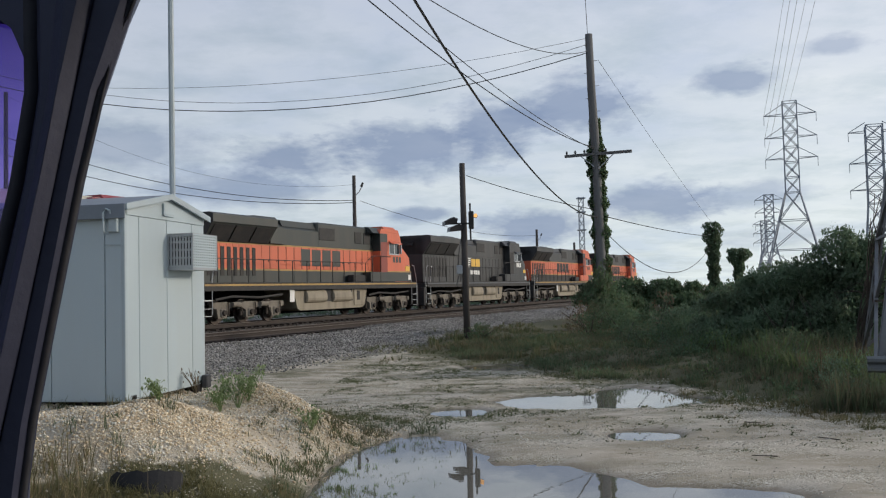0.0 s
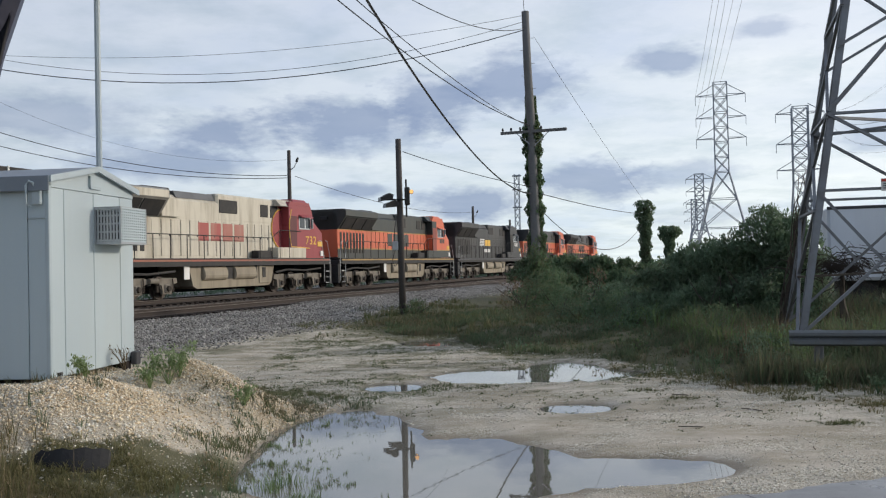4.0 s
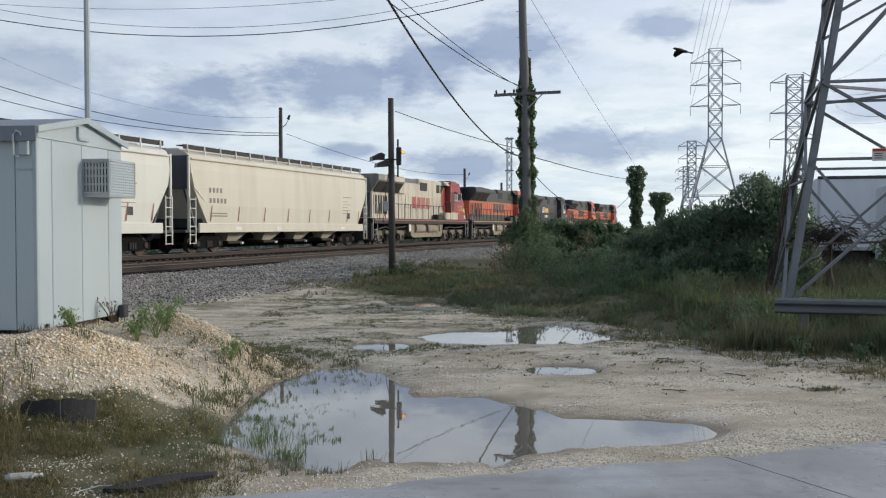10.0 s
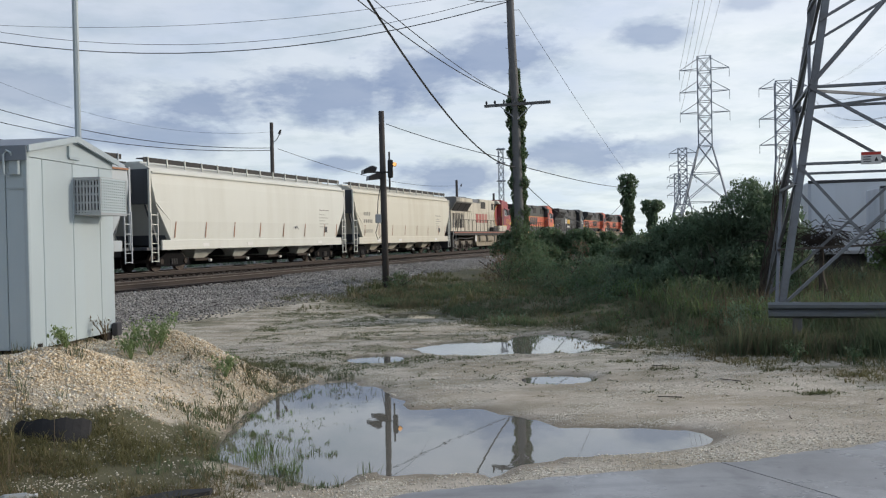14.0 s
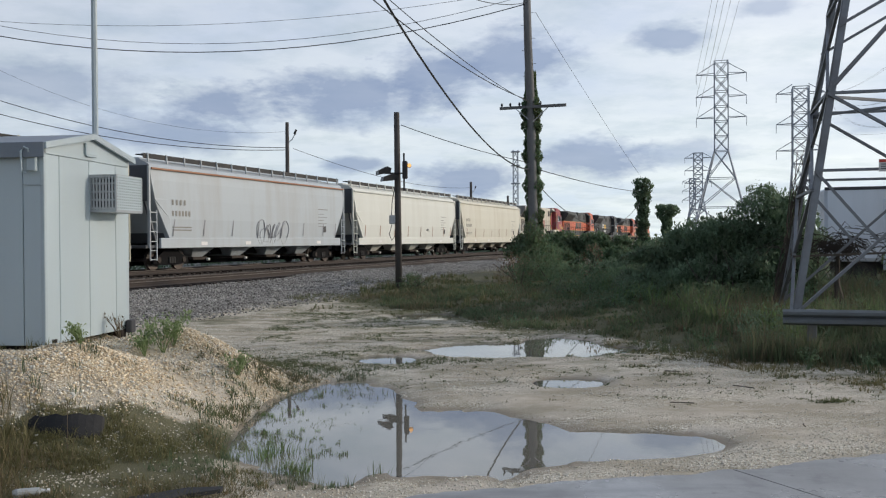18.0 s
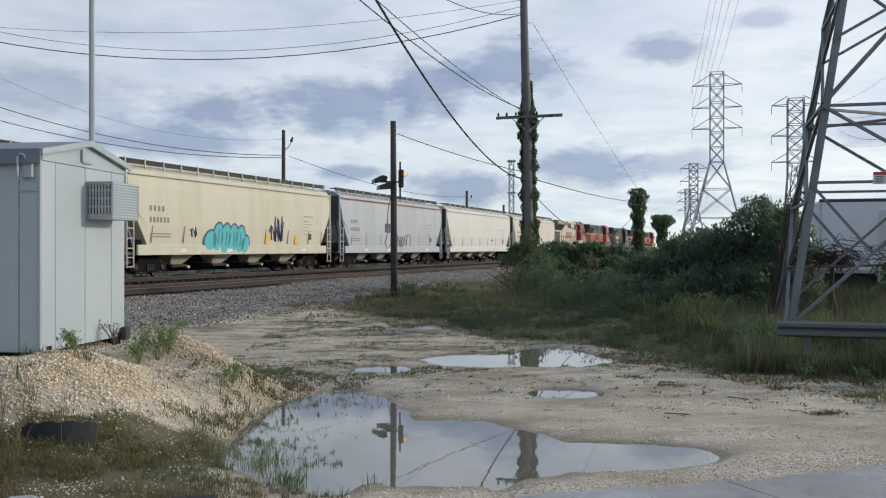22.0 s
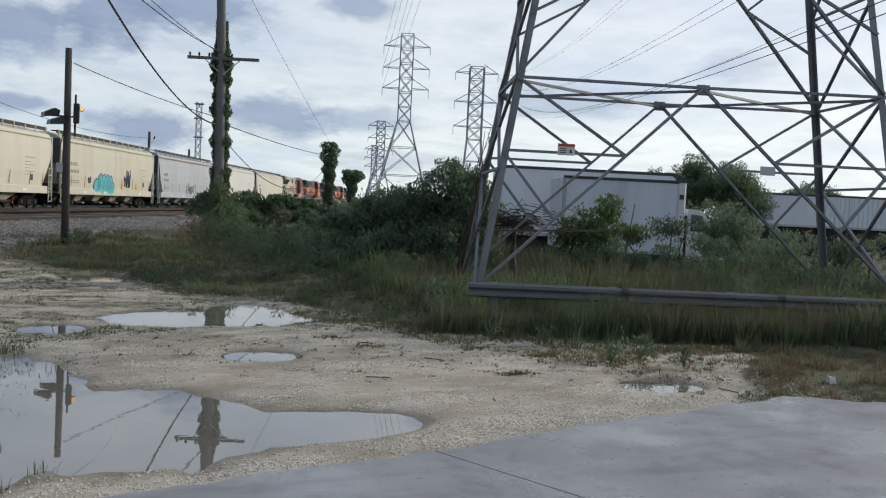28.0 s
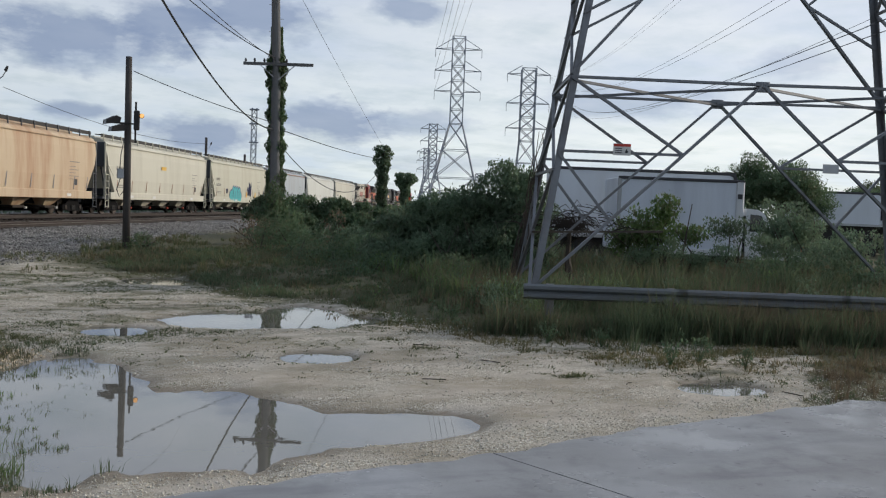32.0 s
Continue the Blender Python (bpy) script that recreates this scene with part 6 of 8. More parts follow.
LOCO_SILVER = dict(low=P_SILVER, body=P_SILVER, top=P_SILVER, rad=P_SOOTYSILVER, fascia=P_SILVER, door=P_MAROON, rear=P_GREYROOF, hatch=P_GREYROOF, cab=P_CRIMSON, cabroof=P_CRIMSON, nose=P_CRIMSON, box=P_SILVER, cabrear=P_CRIMSON, sill=P_DULLRED, rail=M_GALV, mark=P_FADED, num=M_YELLOW, pin=True, plain=True, digits="732")

TALL[0] = 2
TRAIN = []      # thing, distance of its middle from the first coupling
for label, c, x in (("orange locomotive with black roof, leading the train", LOCO_NEW, 55.75), ("orange locomotive with black roof and yellow stripes", LOCO_NEW, 33.45),
                    ("black locomotive with white markings, coupled in the train", LOCO_BLACK, 11.15), ("orange and dark green locomotive with weathered paint", LOCO_ORANGE, -11.15),
                    ("dirty silver and red locomotive before the hopper cars", LOCO_SILVER, -33.45)):
    TRAIN.append((build_locomotive(label, c), x))
black = TRAIN[2][0]
for k in range(5):      # striped emblem
    part("emblem_bar", Shape().box(-3.0 + k * 0.05, -1.7 + k * 0.05, -0.945, -0.938, 2.68 + k * 0.15, 2.77 + k * 0.15), M_WHITE, black)
blocks(black, "emblem_block", -1.4, 0.3, 2.70, 3.30, 2, -0.938, M_YELLOW, 0.1)
blocks(black, "number_block", -1.6, 0.2, 2.15, 2.45, 4, -0.938, M_WHITE, 0.2)

TALL[0] = 1.08
HOPPERS = (
    ("cream covered hopper car with faded stencils", P_CREAM1, P_ENDGREY, dict(post=P_WHITE2, funnel=P_CREAM1)),
    ("white covered hopper car with rusty scuffs", P_WHITE2, P_ENDGREY, dict(post=P_WHITE2, mark=False)),
    ("grey covered hopper car with rusty eaves and scrawls", P_GREY3, P_ENDGREY, dict(trim=P_RUSTTRIM, post=P_GREY3, rub=P_PALEGREY, digits=6)),
    ("buff covered hopper car with teal spray paint", P_CREAM4, P_ENDGREY, dict(post=P_CREAM4, digits=6)),
    ("pale yellow covered hopper car with a yellow sticker", P_CREAM5, P_ENDGREY, dict(post=P_CREAM5, knob=M_RED)),
    ("rust-stained tan covered hopper car", P_RUST6, P_ENDGREY, dict(post=P_ENDGREY, mark=False, rub=P_PALEGREY)),
    ("cream covered hopper car", P_CREAM1, P_ENDGREY, dict(post=P_WHITE2)),
)
x = -44.6
for k, (label, body, end, o) in enumerate(HOPPERS):
    ln = (21.0, 21.05, 20.0, 19.9, 21.1, 20.5, 20.4)[k]
    LONG[0] = (ln - 1.32) / 18.84
    TRAIN.append((build_hopper(label, body, end, o), x - ln / 2))
    x -= ln
LONG[0] = 1.0
hop = [t for t, _ in TRAIN[5:]]
spray(hop[4], "yellow_sticker", [(-0.5, 3.06), (0.45, 3.06), (0.45, 3.30), (-0.5, 3.30)], M_YELLOW)
# spray-painted bubble shapes
for cx, cz, a, b in ((-3.35, 1.62, 0.50, 0.42), (-2.75, 1.78, 0.42, 0.62), (-2.10, 1.72, 0.42, 0.66), (-1.45, 1.70, 0.42, 0.66), (-0.80, 1.68, 0.42, 0.62), (-0.35, 1.45, 0.36, 0.40)):
    spray(hop[3], "spray_outline", ellipse(cx, cz, a + 0.09, b + 0.10, 0.22), P_NAVY, -1.612)
    spray(hop[3], "spray_fill", ellipse(cx, cz, a, b, 0.22), P_TEAL, -1.618)
for cx, cz in ((-2.75, 1.85), (-2.1, 1.75), (-1.45, 1.75), (-0.85, 1.7)):
    spray(hop[3], "spray_line", [(cx - 0.03, cz - 0.35), (cx + 0.03, cz - 0.35), (cx + 0.14, cz + 0.3), (cx + 0.08, cz + 0.3)], P_NAVY, -1.624)


def scrawl(t, x0, z0, w, h, n, mat, seed, r=0.02):
    rng = random.Random(seed)
    pts = []
    for k in range(n):
        pts.append((x0 + w * (k / (n - 1)) + rng.uniform(-0.1, 0.1) * w, -1.606, z0 + h * (0.5 + 0.5 * math.sin(k * 2.3 + rng.uniform(-0.6, 0.6)))))
    part("scrawl", Shape().tube(pts, r, 4), mat, t)


scrawl(hop[3], 2.1, 1.6, 1.2, 0.9, 16, P_NAVY, 3, 0.035)
scrawl(hop[3], 2.6, 1.6, 0.9, 1.3, 12, P_NAVY, 4, 0.03)
scrawl(hop[3], -5.0, 1.75, 0.6, 0.5, 9, P_NAVY, 5, 0.025)
for x, w in ((1.62, 0.34), (4.75, 0.40)):      # yellow dabs beside the scrawl
    spray(hop[3], "yellow_dab", [(x, 1.50), (x + w, 1.46), (x + w + 0.05, 1.92), (x + 0.10, 1.96)], M_YELLOW)


def loops(t, x0, z0, mat, sizes, r=0.022):
    """Round sprayed letters-that-are-no-letters: open loops side by side."""
    x = x0
    for k, (w, h) in enumerate(sizes):
        pts = [(x + w * (0.5 + 0.5 * math.cos(a * 0.55 + k)), -1.606, z0 + h * (0.5 + 0.5 * math.sin(a * 0.55 + k * 1.7)) + 0.08 * math.sin(a * 1.4)) for a in range(14)]
        part("scrawl", Shape().tube(pts, r, 4), mat, t)
        x += w * 0.82


loops(hop[2], -0.9, 1.15, P_PALEGREY, ((0.8, 1.2), (0.7, 0.9), (0.6, 1.0), (0.8, 0.7), (0.9, 1.1)))
loops(hop[2], -0.6, 1.05, P_PALEGREY, ((0.9, 0.9), (0.5, 0.6), (0.9, 1.2)), 0.018)
scrawl(hop[1], 3.0, 1.9, 0.5, 0.2, 6, P_PALEGREY, 31, 0.02)
TALL[0] = 0.0

# ---------------------------------------------------------------- stones, grass and shrubs
def stones(name, n, inside, size, mat, seed, label, flat=0.7):
    rng = np.random.RandomState(seed)
    xy = inside(rng, n)
    z = height(xy[:, 0], xy[:, 1])
    keep = z > 0.004
    xy, z = xy[keep], z[keep]
    sz = size[0] + (size[1] - size[0]) * rng.uniform(0, 1, len(z)) ** 2.2
    st = rng.uniform(0.6, 1.2, (len(z), 3))
    v, f = scatter(PEBBLE_V, PEBBLE_F, np.column_stack([xy, z + sz * 0.15]), sz, rng, 0.5, st)
    tagged(new(name, cloud_mesh(name, v, f, mat)), label, "gravel", kind="stuff")


def rect(x0, x1, y0, y1, keep=None):
    def pick(rng, n):
        p = np.column_stack([rng.uniform(x0, x1, n), rng.uniform(y0, y1, n)])
        return p[keep(p[:, 0], p[:, 1], rng.uniform(0, 1, n))] if keep else p
    return pick


slab_y = lambda x: np.interp(x, SLAB_X, SLAB_Y)
track_off = lambda x, y: x * TN[0] + y * TN[1] + TRACK_D
patchy = lambda x, y, s, k: 0.5 + 0.5 * lattice_noise(x, y, s, k)
zone = lambda x, y: np.clip(pad(x, y) * 1.2 + 4 * mounds(x, y), 0, 1)
stones("pile_gravel", 60000, rect(-7.0, -0.6, 7.4, 13.0, lambda x, y, u: u < (0.35 * zone(x, y) + 3.2 * mounds(x, y)) * (1 - 0.8 * matted(x, y))), (0.010, 0.030), M_TAN, 1, "loose tan and white limestone gravel heaped beside the shed")
stones("pad_gravel", 27000, rect(-7.0, -0.6, 7.2, 14.0, lambda x, y, u: u < 0.9 * step01(zone(x, y), 0.10, 0.5) * (1 - 0.75 * matted(x, y))), (0.009, 0.028), M_STONE, 2, "white crushed stone scattered round the shed")
stones("foreground_gravel", 9000, rect(-5.0, -0.5, 6.2, 8.8, lambda x, y, u: (y > slab_y(x)) & (u < step01(patchy(x, y, 0.6, 31), 0.58, 0.75))), (0.006, 0.015), M_STONE, 8, "patches of pale gravel among the weeds")
stones("edge_gravel", 30000, rect(-3.0, 9.0, 6.2, 9.6, lambda x, y, u: (y > slab_y(x) - 0.02) & (u < np.clip(1.15 - (y - slab_y(x)) * 0.75, 0.22, 1))), (0.006, 0.017), M_STONE, 3, "fine pale gravel along the concrete edge")
stones("lot_gravel", 46000, rect(-3.0, 9.5, 8.0, 25.0, lambda x, y, u: (grassy(x, y) < 0.4) & (u < 0.05 + 0.95 * step01(patchy(x * 0.6 + 0.05 * y, y, 0.8, 41), 0.45, 0.75)) & (track_off(x, y) > 13)), (0.006, 0.021), M_CHIPS, 4, "pale limestone chips scattered over the muddy lot")
clump = lambda x, y: step01(0.6 * patchy(x * 0.6, y, 0.9, 141) + 0.4 * patchy(x, y, 0.28, 142), 0.46, 0.66)
weedy_spot = lambda x, y: step01(0.55 * patchy(x * 0.6, y, 0.8, 151) + 0.45 * patchy(x, y, 0.24, 152), 0.48, 0.64)
stones("white_chips", 60000, rect(-3.0, 9.0, 11.0, 25.0, lambda x, y, u: (grassy(x, y) < 0.3) & (track_off(x, y) > 13) & (u < clump(x, y) * (1 - 0.85 * weedy_spot(x, y)))), (0.007, 0.024), M_STONE, 14, "bright limestone chips lying in patches on the lot")
stones("slab_grit", 1300, rect(-1.5, 9.0, 4.5, 8.2, lambda x, y, u: y < slab_y(x) - 0.05), (0.006, 0.019), M_PRINT, 5, "dark grit lying on the concrete")


def ballast_pick(rng, n):
    s, o = rng.uniform(8, 62, n) * rng.uniform(0.45, 1, n), rng.uniform(6.2, 13.8, n)
    k = rng.uniform(0, 1, n) < np.clip(1.2 - (o - 12.2) * 0.6, 0.1, 1)
    s, o = s[k], o[k]
    return np.outer(s, TU) + np.outer(o - TRACK_D, TN)


stones("ballast_stones", 40000, ballast_pick, (0.022, 0.062), M_BALLAST, 6, "grey crushed stone ballast beside the tracks")


def between_pick(rng, n):
    s, o = rng.uniform(8, 70, n), rng.uniform(-2.0, 6.4, n)
    return np.outer(s, TU) + np.outer(o - TRACK_D, TN)


stones("track_ballast", 12000, between_pick, (0.025, 0.055), M_OILED, 7, "dark ballast between the ties")

def tufts(name, xy, h, nb, spread, w, mat, seed, label, z=None, lean=(0.1, 0.75), tall=None):
    """Clumps of bent blades; h is the range of clump heights, nb the blades in each."""
    rng = np.random.RandomState(seed)
    if z is None:      # none under water
        xy = xy[height(xy[:, 0], xy[:, 1]) > 0.002]
    n = len(xy)
    hc = h[0] + (h[1] - h[0]) * rng.uniform(0, 1, n) ** 1.5
    hc = hc * (0.6 + 0.8 * patchy(xy[:, 0], xy[:, 1], 0.9, seed))
    if tall is not None:
        hc = hc * tall(xy[:, 0], xy[:, 1])
    rep = lambda q: np.repeat(q, nb, axis=0)
    c, hh = rep(xy), rep(hc) * rng.uniform(0.45, 1.15, n * nb)
    m = n * nb
    az = rng.uniform(0, 2 * math.pi, m)
    d = np.stack([np.cos(az), np.sin(az)], 1)
    base = c + d * (rep(hc) * spread * rng.uniform(0, 1, m))[:, None] + rng.normal(0, 0.01, (m, 2))
    zz = (height(base[:, 0], base[:, 1]) if z is None else np.full(m, z)) - 0.01
    ln = rng.uniform(lean[0], lean[1], m)
    tw_ = az + rng.uniform(0.6, 2.5, m)
    p = np.stack([np.cos(tw_), np.sin(tw_)], 1) * (w * rng.uniform(0.5, 1.3, m) * 0.5)[:, None]
    V = np.zeros((m, 5, 3))
    for k, (along, up, wd) in enumerate(((0, 0, -1), (0, 0, 1), (0.35, 0.6, 0.8), (0.35, 0.6, -0.8), (1.0, 1.0, 0))):
        V[:, k, :2] = base + d * (hh * ln * along)[:, None] + p * wd
        V[:, k, 2] = zz + hh * up * (1 - 0.30 * ln * ln * along)
    f = np.array([(0, 1, 2), (0, 2, 3), (3, 2, 4)])[None] + (np.arange(m) * 5)[:, None, None]
    tagged(new(name, cloud_mesh(name, V.reshape(-1, 3), f.reshape(-1, 3), mat)), label, "grass", kind="stuff")


def pick(seed, n, x0, x1, y0, y1, keep):
    rng = np.random.RandomState(seed)
    p = np.column_stack([rng.uniform(x0, x1, n), rng.uniform(y0, y1, n)])
    return p[keep(p[:, 0], p[:, 1], rng.uniform(0, 1, n))]


dry = lambda x, y: patchy(x, y, 1.6, 52)
clear = lambda x, y: track_off(x, y) > 13.2
# tall growth stands to the right, low turf spreads from it over the lot towards the railway
rise = lambda x, y: 0.16 + 0.84 * step01(x - 0.10 * (y - 14), 4.6, 7.0) * step01(grassy(x, y), 0.0, 1.9)
rank = lambda x, y, u: (grassy(x, y) > -0.1) & clear(x, y) & (y > slab_y(x) + 0.12)
tufts("bank_grass", pick(61, 5200, 3.0, 17, 7.0, 25, lambda x, y, u: rank(x, y, u) & (rise(x, y) > 0.3) & (dry(x, y) < 0.50 + 0.35 * u)), (0.28, 0.72), 15, 0.24, 0.017, M_GRASS, 62, "tall green grass on the overgrown bank", tall=rise)
tufts("seed_grass", pick(63, 2600, 3.5, 17, 7.0, 25, lambda x, y, u: rank(x, y, u) & (rise(x, y) > 0.4) & (dry(x, y) > 0.36 + 0.2 * u)), (0.30, 0.80), 12, 0.16, 0.010, M_DRYGRASS, 64, "dry brownish seed grass among the green", lean=(0.05, 0.5), tall=rise)
tufts("edge_tufts", pick(65, 2600, 4.2, 12, 7.0, 19, lambda x, y, u: (grassy(x, y) > -0.55) & (grassy(x, y) < 0.5) & (y > slab_y(x) + 0.1) & (u < 1.4 * step01(patchy(x, y, 0.5, 66), 0.35, 0.7))), (0.10, 0.34), 13, 0.30, 0.012, M_GRASS, 67, "ragged tufts of grass at the edge of the gravel")
tufts("low_turf", pick(68, 10000, -2.5, 8, 14, 34, lambda x, y, u: (grassy(x, y) > -1.7) & clear(x, y) & (u < 0.12 + 0.9 * step01(grassy(x, y), -1.4, 0.6)) & (u < 0.15 + step01(patchy(x, y, 0.9, 69), 0.25, 0.6))), (0.03, 0.09), 9, 0.9, 0.016, M_TURF, 70, "low weedy turf between the gravel and the scrub", lean=(0.3, 1.1))
tufts("mid_grass", pick(231, 7500, 0.0, 8, 17, 31, lambda x, y, u: (grassy(x, y) > 0.0) & clear(x, y) & (track_off(x, y) > 13.8) & (u < 0.2 + step01(patchy(x, y, 1.1, 232), 0.3, 0.6))), (0.07, 0.22), 11, 0.5, 0.016, M_GRASS, 233, "green grass between the gravel and the scrub", lean=(0.2, 1.0))
tufts("verge_turf", pick(211, 9000, 4.2, 12, 6.8, 16.5, lambda x, y, u: (grassy(x, y) > -1.5) & (grassy(x, y) < 0.5) & (y > slab_y(x) + 0.05) & (u < 0.2 + step01(patchy(x, y, 0.6, 212), 0.35, 0.65))), (0.03, 0.13), 9, 0.7, 0.011, M_WEED, 213, "brown and olive turf along the foot of the bank", lean=(0.3, 1.2))
tufts("withered_tufts", pick(241, 1500, 7.0, 13, 7.4, 13, lambda x, y, u: (grassy(x, y) < 0.3) & (y > slab_y(x) + 0.06) & (u < 0.95 * brown(x, y) * step01(patchy(x, y, 0.55, 242), 0.35, 0.62))), (0.07, 0.30), 16, 0.40, 0.008, M_DRYGRASS, 243, "withered brown tufts on the bare soil beside the slab", lean=(0.15, 0.9))
tufts("soil_weeds", pick(244, 3200, 6.6, 13, 7.4, 13, lambda x, y, u: (grassy(x, y) < 0.3) & (y > slab_y(x) + 0.04) & (u < 0.15 + brown(x, y) * step01(patchy(x, y, 0.4, 245), 0.4, 0.6))), (0.02, 0.09), 9, 0.8, 0.010, M_GRASS, 246, "low green weeds on the bare soil beside the slab", lean=(0.3, 1.2))
tufts("far_grass", pick(71, 2600, -4.0, 12, 24, 40, lambda x, y, u: (grassy(x, y) > 0.6) & clear(x, y) & (u < step01(patchy(x, y, 1.3, 72), 0.3, 0.6))), (0.10, 0.30), 12, 0.4, 0.022, M_TURF, 73, "rank grass beside the railway")
rr = np.random.RandomState(221)
rail_at = [(lat, dep) for lat, dep in zip(rr.uniform(0.6, 12.5, 1300), rr.uniform(14.0, 15.15, 1300)) if lat > 2.9 or dep < 14.5]
rail_xy = np.array([tuple(tw(lat, dep, 0))[:2] for lat, dep in rail_at])
tufts("rail_grass", rail_xy, (0.38, 0.80), 15, 0.25, 0.012, M_GRASS, 222, "rank grass growing up through the guardrail", tall=lambda x, y: 0.62 + 0.42 * patchy(x, y, 0.8, 223))
front_at = [(rr.uniform(0.9, 13.0), rr.uniform(14.2, 15.15)) for _ in range(900)]
for name, mat, w, lo, hi, ends, label in (("rail_front_grass", M_GRASS, 0.012, 0, 520, (3.1, 13.0), "rank grass standing before the guardrail"), ("rail_front_dry_grass", M_DRYGRASS, 0.009, 520, 900, (3.1, 13.0), "dry seed grass standing before the guardrail"),
                                          ("rail_foot_grass", M_GRASS, 0.012, 0, 900, (0.9, 3.1), "lower grass at the foot of the guardrail")):
    at = np.array([tuple(tw(lat, dep, 0))[:2] for lat, dep in front_at[lo:hi] if ends[0] < lat <= ends[1]])
    tufts(name, at, (0.44, 0.70) if ends[0] > 2 else (0.22, 0.40), 15, 0.26, w, mat, 224 + lo, label, lean=(0.05, 0.6), tall=lambda x, y: 0.7 + 0.5 * patchy(x, y, 0.7, 225))
across = lambda x, y: 0.935 * (x + 0.09) - 0.354 * (y - 0.65)
tufts("rank_grass", pick(251, 3600, 6.5, 22, 9, 26, lambda x, y, u: (grassy(x, y) > 2.6) & (across(x, y) > 3.4) & (u < 0.25 + step01(patchy(x, y, 1.5, 252), 0.35, 0.65))), (0.40, 0.85), 14, 0.24, 0.016, M_GRASS, 253, "rank dark grass between the guardrail and the parked trucks")
tufts("tower_grass", pick(74, 2600, 6.5, 20, 12, 26, lambda x, y, u: (grassy(x, y) > 2.6) & (across(x, y) < 4.2) & (u < 0.25 + step01(patchy(x, y, 1.5, 75), 0.35, 0.65))), (0.35, 0.70), 14, 0.22, 0.018, M_LEAFLIGHT, 76, "bright tall grass under the tower")
# weeds in the foreground
left_edge = lambda x, y: (x < -0.80 - 0.14 * (y - 6.5)) & (y > slab_y(x) + 0.02)
mat_w = lambda x, y: np.maximum(matted(x, y), 0.5 * (y < 8.2))
tufts("foreground_weeds", pick(77, 17000, -5.6, -0.8, 5.9, 10.4, lambda x, y, u: left_edge(x, y) & (u < mat_w(x, y) * step01(patchy(x, y, 0.42, 78), 0.30, 0.55))), (0.03, 0.12), 8, 0.5, 0.0062, M_WEED, 79, "matted olive and brown weeds in the foreground", lean=(0.3, 1.3))
tufts("foreground_green", pick(80, 1800, -5.6, -0.8, 5.9, 10.2, lambda x, y, u: left_edge(x, y) & (u < mat_w(x, y) * step01(patchy(x, y, 0.6, 81), 0.55, 0.75))), (0.05, 0.16), 9, 0.35, 0.0065, M_GRASS, 82, "small green tufts among the withered weeds")
tufts("foreground_tall_grass", pick(83, 1300, -6.0, -2.5, 5.7, 8.6, lambda x, y, u: left_edge(x, y) & (u < 0.9 * step01(-x - 0.25 * (y - 6), 2.3, 3.1))), (0.12, 0.36), 9, 0.3, 0.007, M_WEED, 84, "taller olive grass beside the vehicle", lean=(0.1, 0.6))
tufts("dry_stems", pick(85, 90, -5.4, -2.4, 5.9, 8.0, lambda x, y, u: u < 0.8), (0.30, 0.60), 2, 0.1, 0.006, M_DRYGRASS, 86, "thin tall dry stems in the foreground", lean=(0.05, 0.35))
pudl = lambda x, y: puddle_r(x, y, PUDDLES[0][1])
tufts("puddle_grass", pick(87, 3400, -1.7, 0.5, 7.3, 12.6, lambda x, y, u: (pudl(x, y) < 1.1) & (u < 0.95 * step01(-x + 0.3 * (y - 10), -0.45, 0.9) ** 2 * step01(patchy(x, y, 0.3, 88), 0.3, 0.8))), (0.02, 0.07), 5, 0.9, 0.007, M_GRASS, 89, "blades of grass standing out of the puddle", z=-0.01, lean=(0.3, 1.1))
tufts("puddle_margin_grass", pick(90, 3400, -2.4, 0.6, 7.0, 13.5, lambda x, y, u: (pudl(x, y) > 0.90) & (pudl(x, y) < 1.45) & (x < -0.3 + 0.4 * u) & (u < 0.15 + patchy(x, y, 0.4, 91))), (0.03, 0.13), 8, 0.4, 0.007, M_GRASS, 92, "fresh grass round the puddle")
for cx, cy, r, hh in ((-1.05, 8.35, 0.22, 0.17), (-0.72, 7.70, 0.14, 0.13), (-1.25, 9.3, 0.3, 0.09), (-0.85, 9.1, 0.35, 0.07), (-1.15, 10.3, 0.35, 0.09), (-0.7, 11.7, 0.4, 0.10), (-0.5, 8.3, 0.25, 0.06)):
    rr = np.random.RandomState(int(cx * -100))
    tufts("grass_tuft", np.column_stack([rr.normal(cx, r * 0.5, 14), rr.normal(cy, r * 0.5, 14)]), (hh * 0.7, hh), 12, 0.5, 0.007, M_LEAFLIGHT, 93, "bright green tuft at the rim of the puddle", z=-0.005)
heap = lambda x, y: np.clip(pad(x, y) + 2 * mounds(x, y), 0, 1)
tufts("mound_weeds", pick(94, 900, -6.4, -0.5, 8.2, 13.5, lambda x, y, u: u < heap(x, y) * 0.9 * step01(patchy(x, y, 0.45, 95), 0.55, 0.8)), (0.04, 0.18), 8, 0.4, 0.008, M_GRASS, 96, "weeds sprouting on the gravel heap")
tufts("heap_foot_weeds", pick(97, 3600, -2.3, -0.2, 9.5, 14.8, lambda x, y, u: (u < step01(patchy(x, y, 0.5, 98), 0.35, 0.65)) & (pudl(x, y) > 1.05) & (mounds(x, y) < 0.15) & (x < -0.5 - 0.1 * (y - 12))), (0.03, 0.12), 8, 0.5, 0.009, M_TURF, 99, "low weeds at the foot of the gravel heap", lean=(0.3, 1.1))
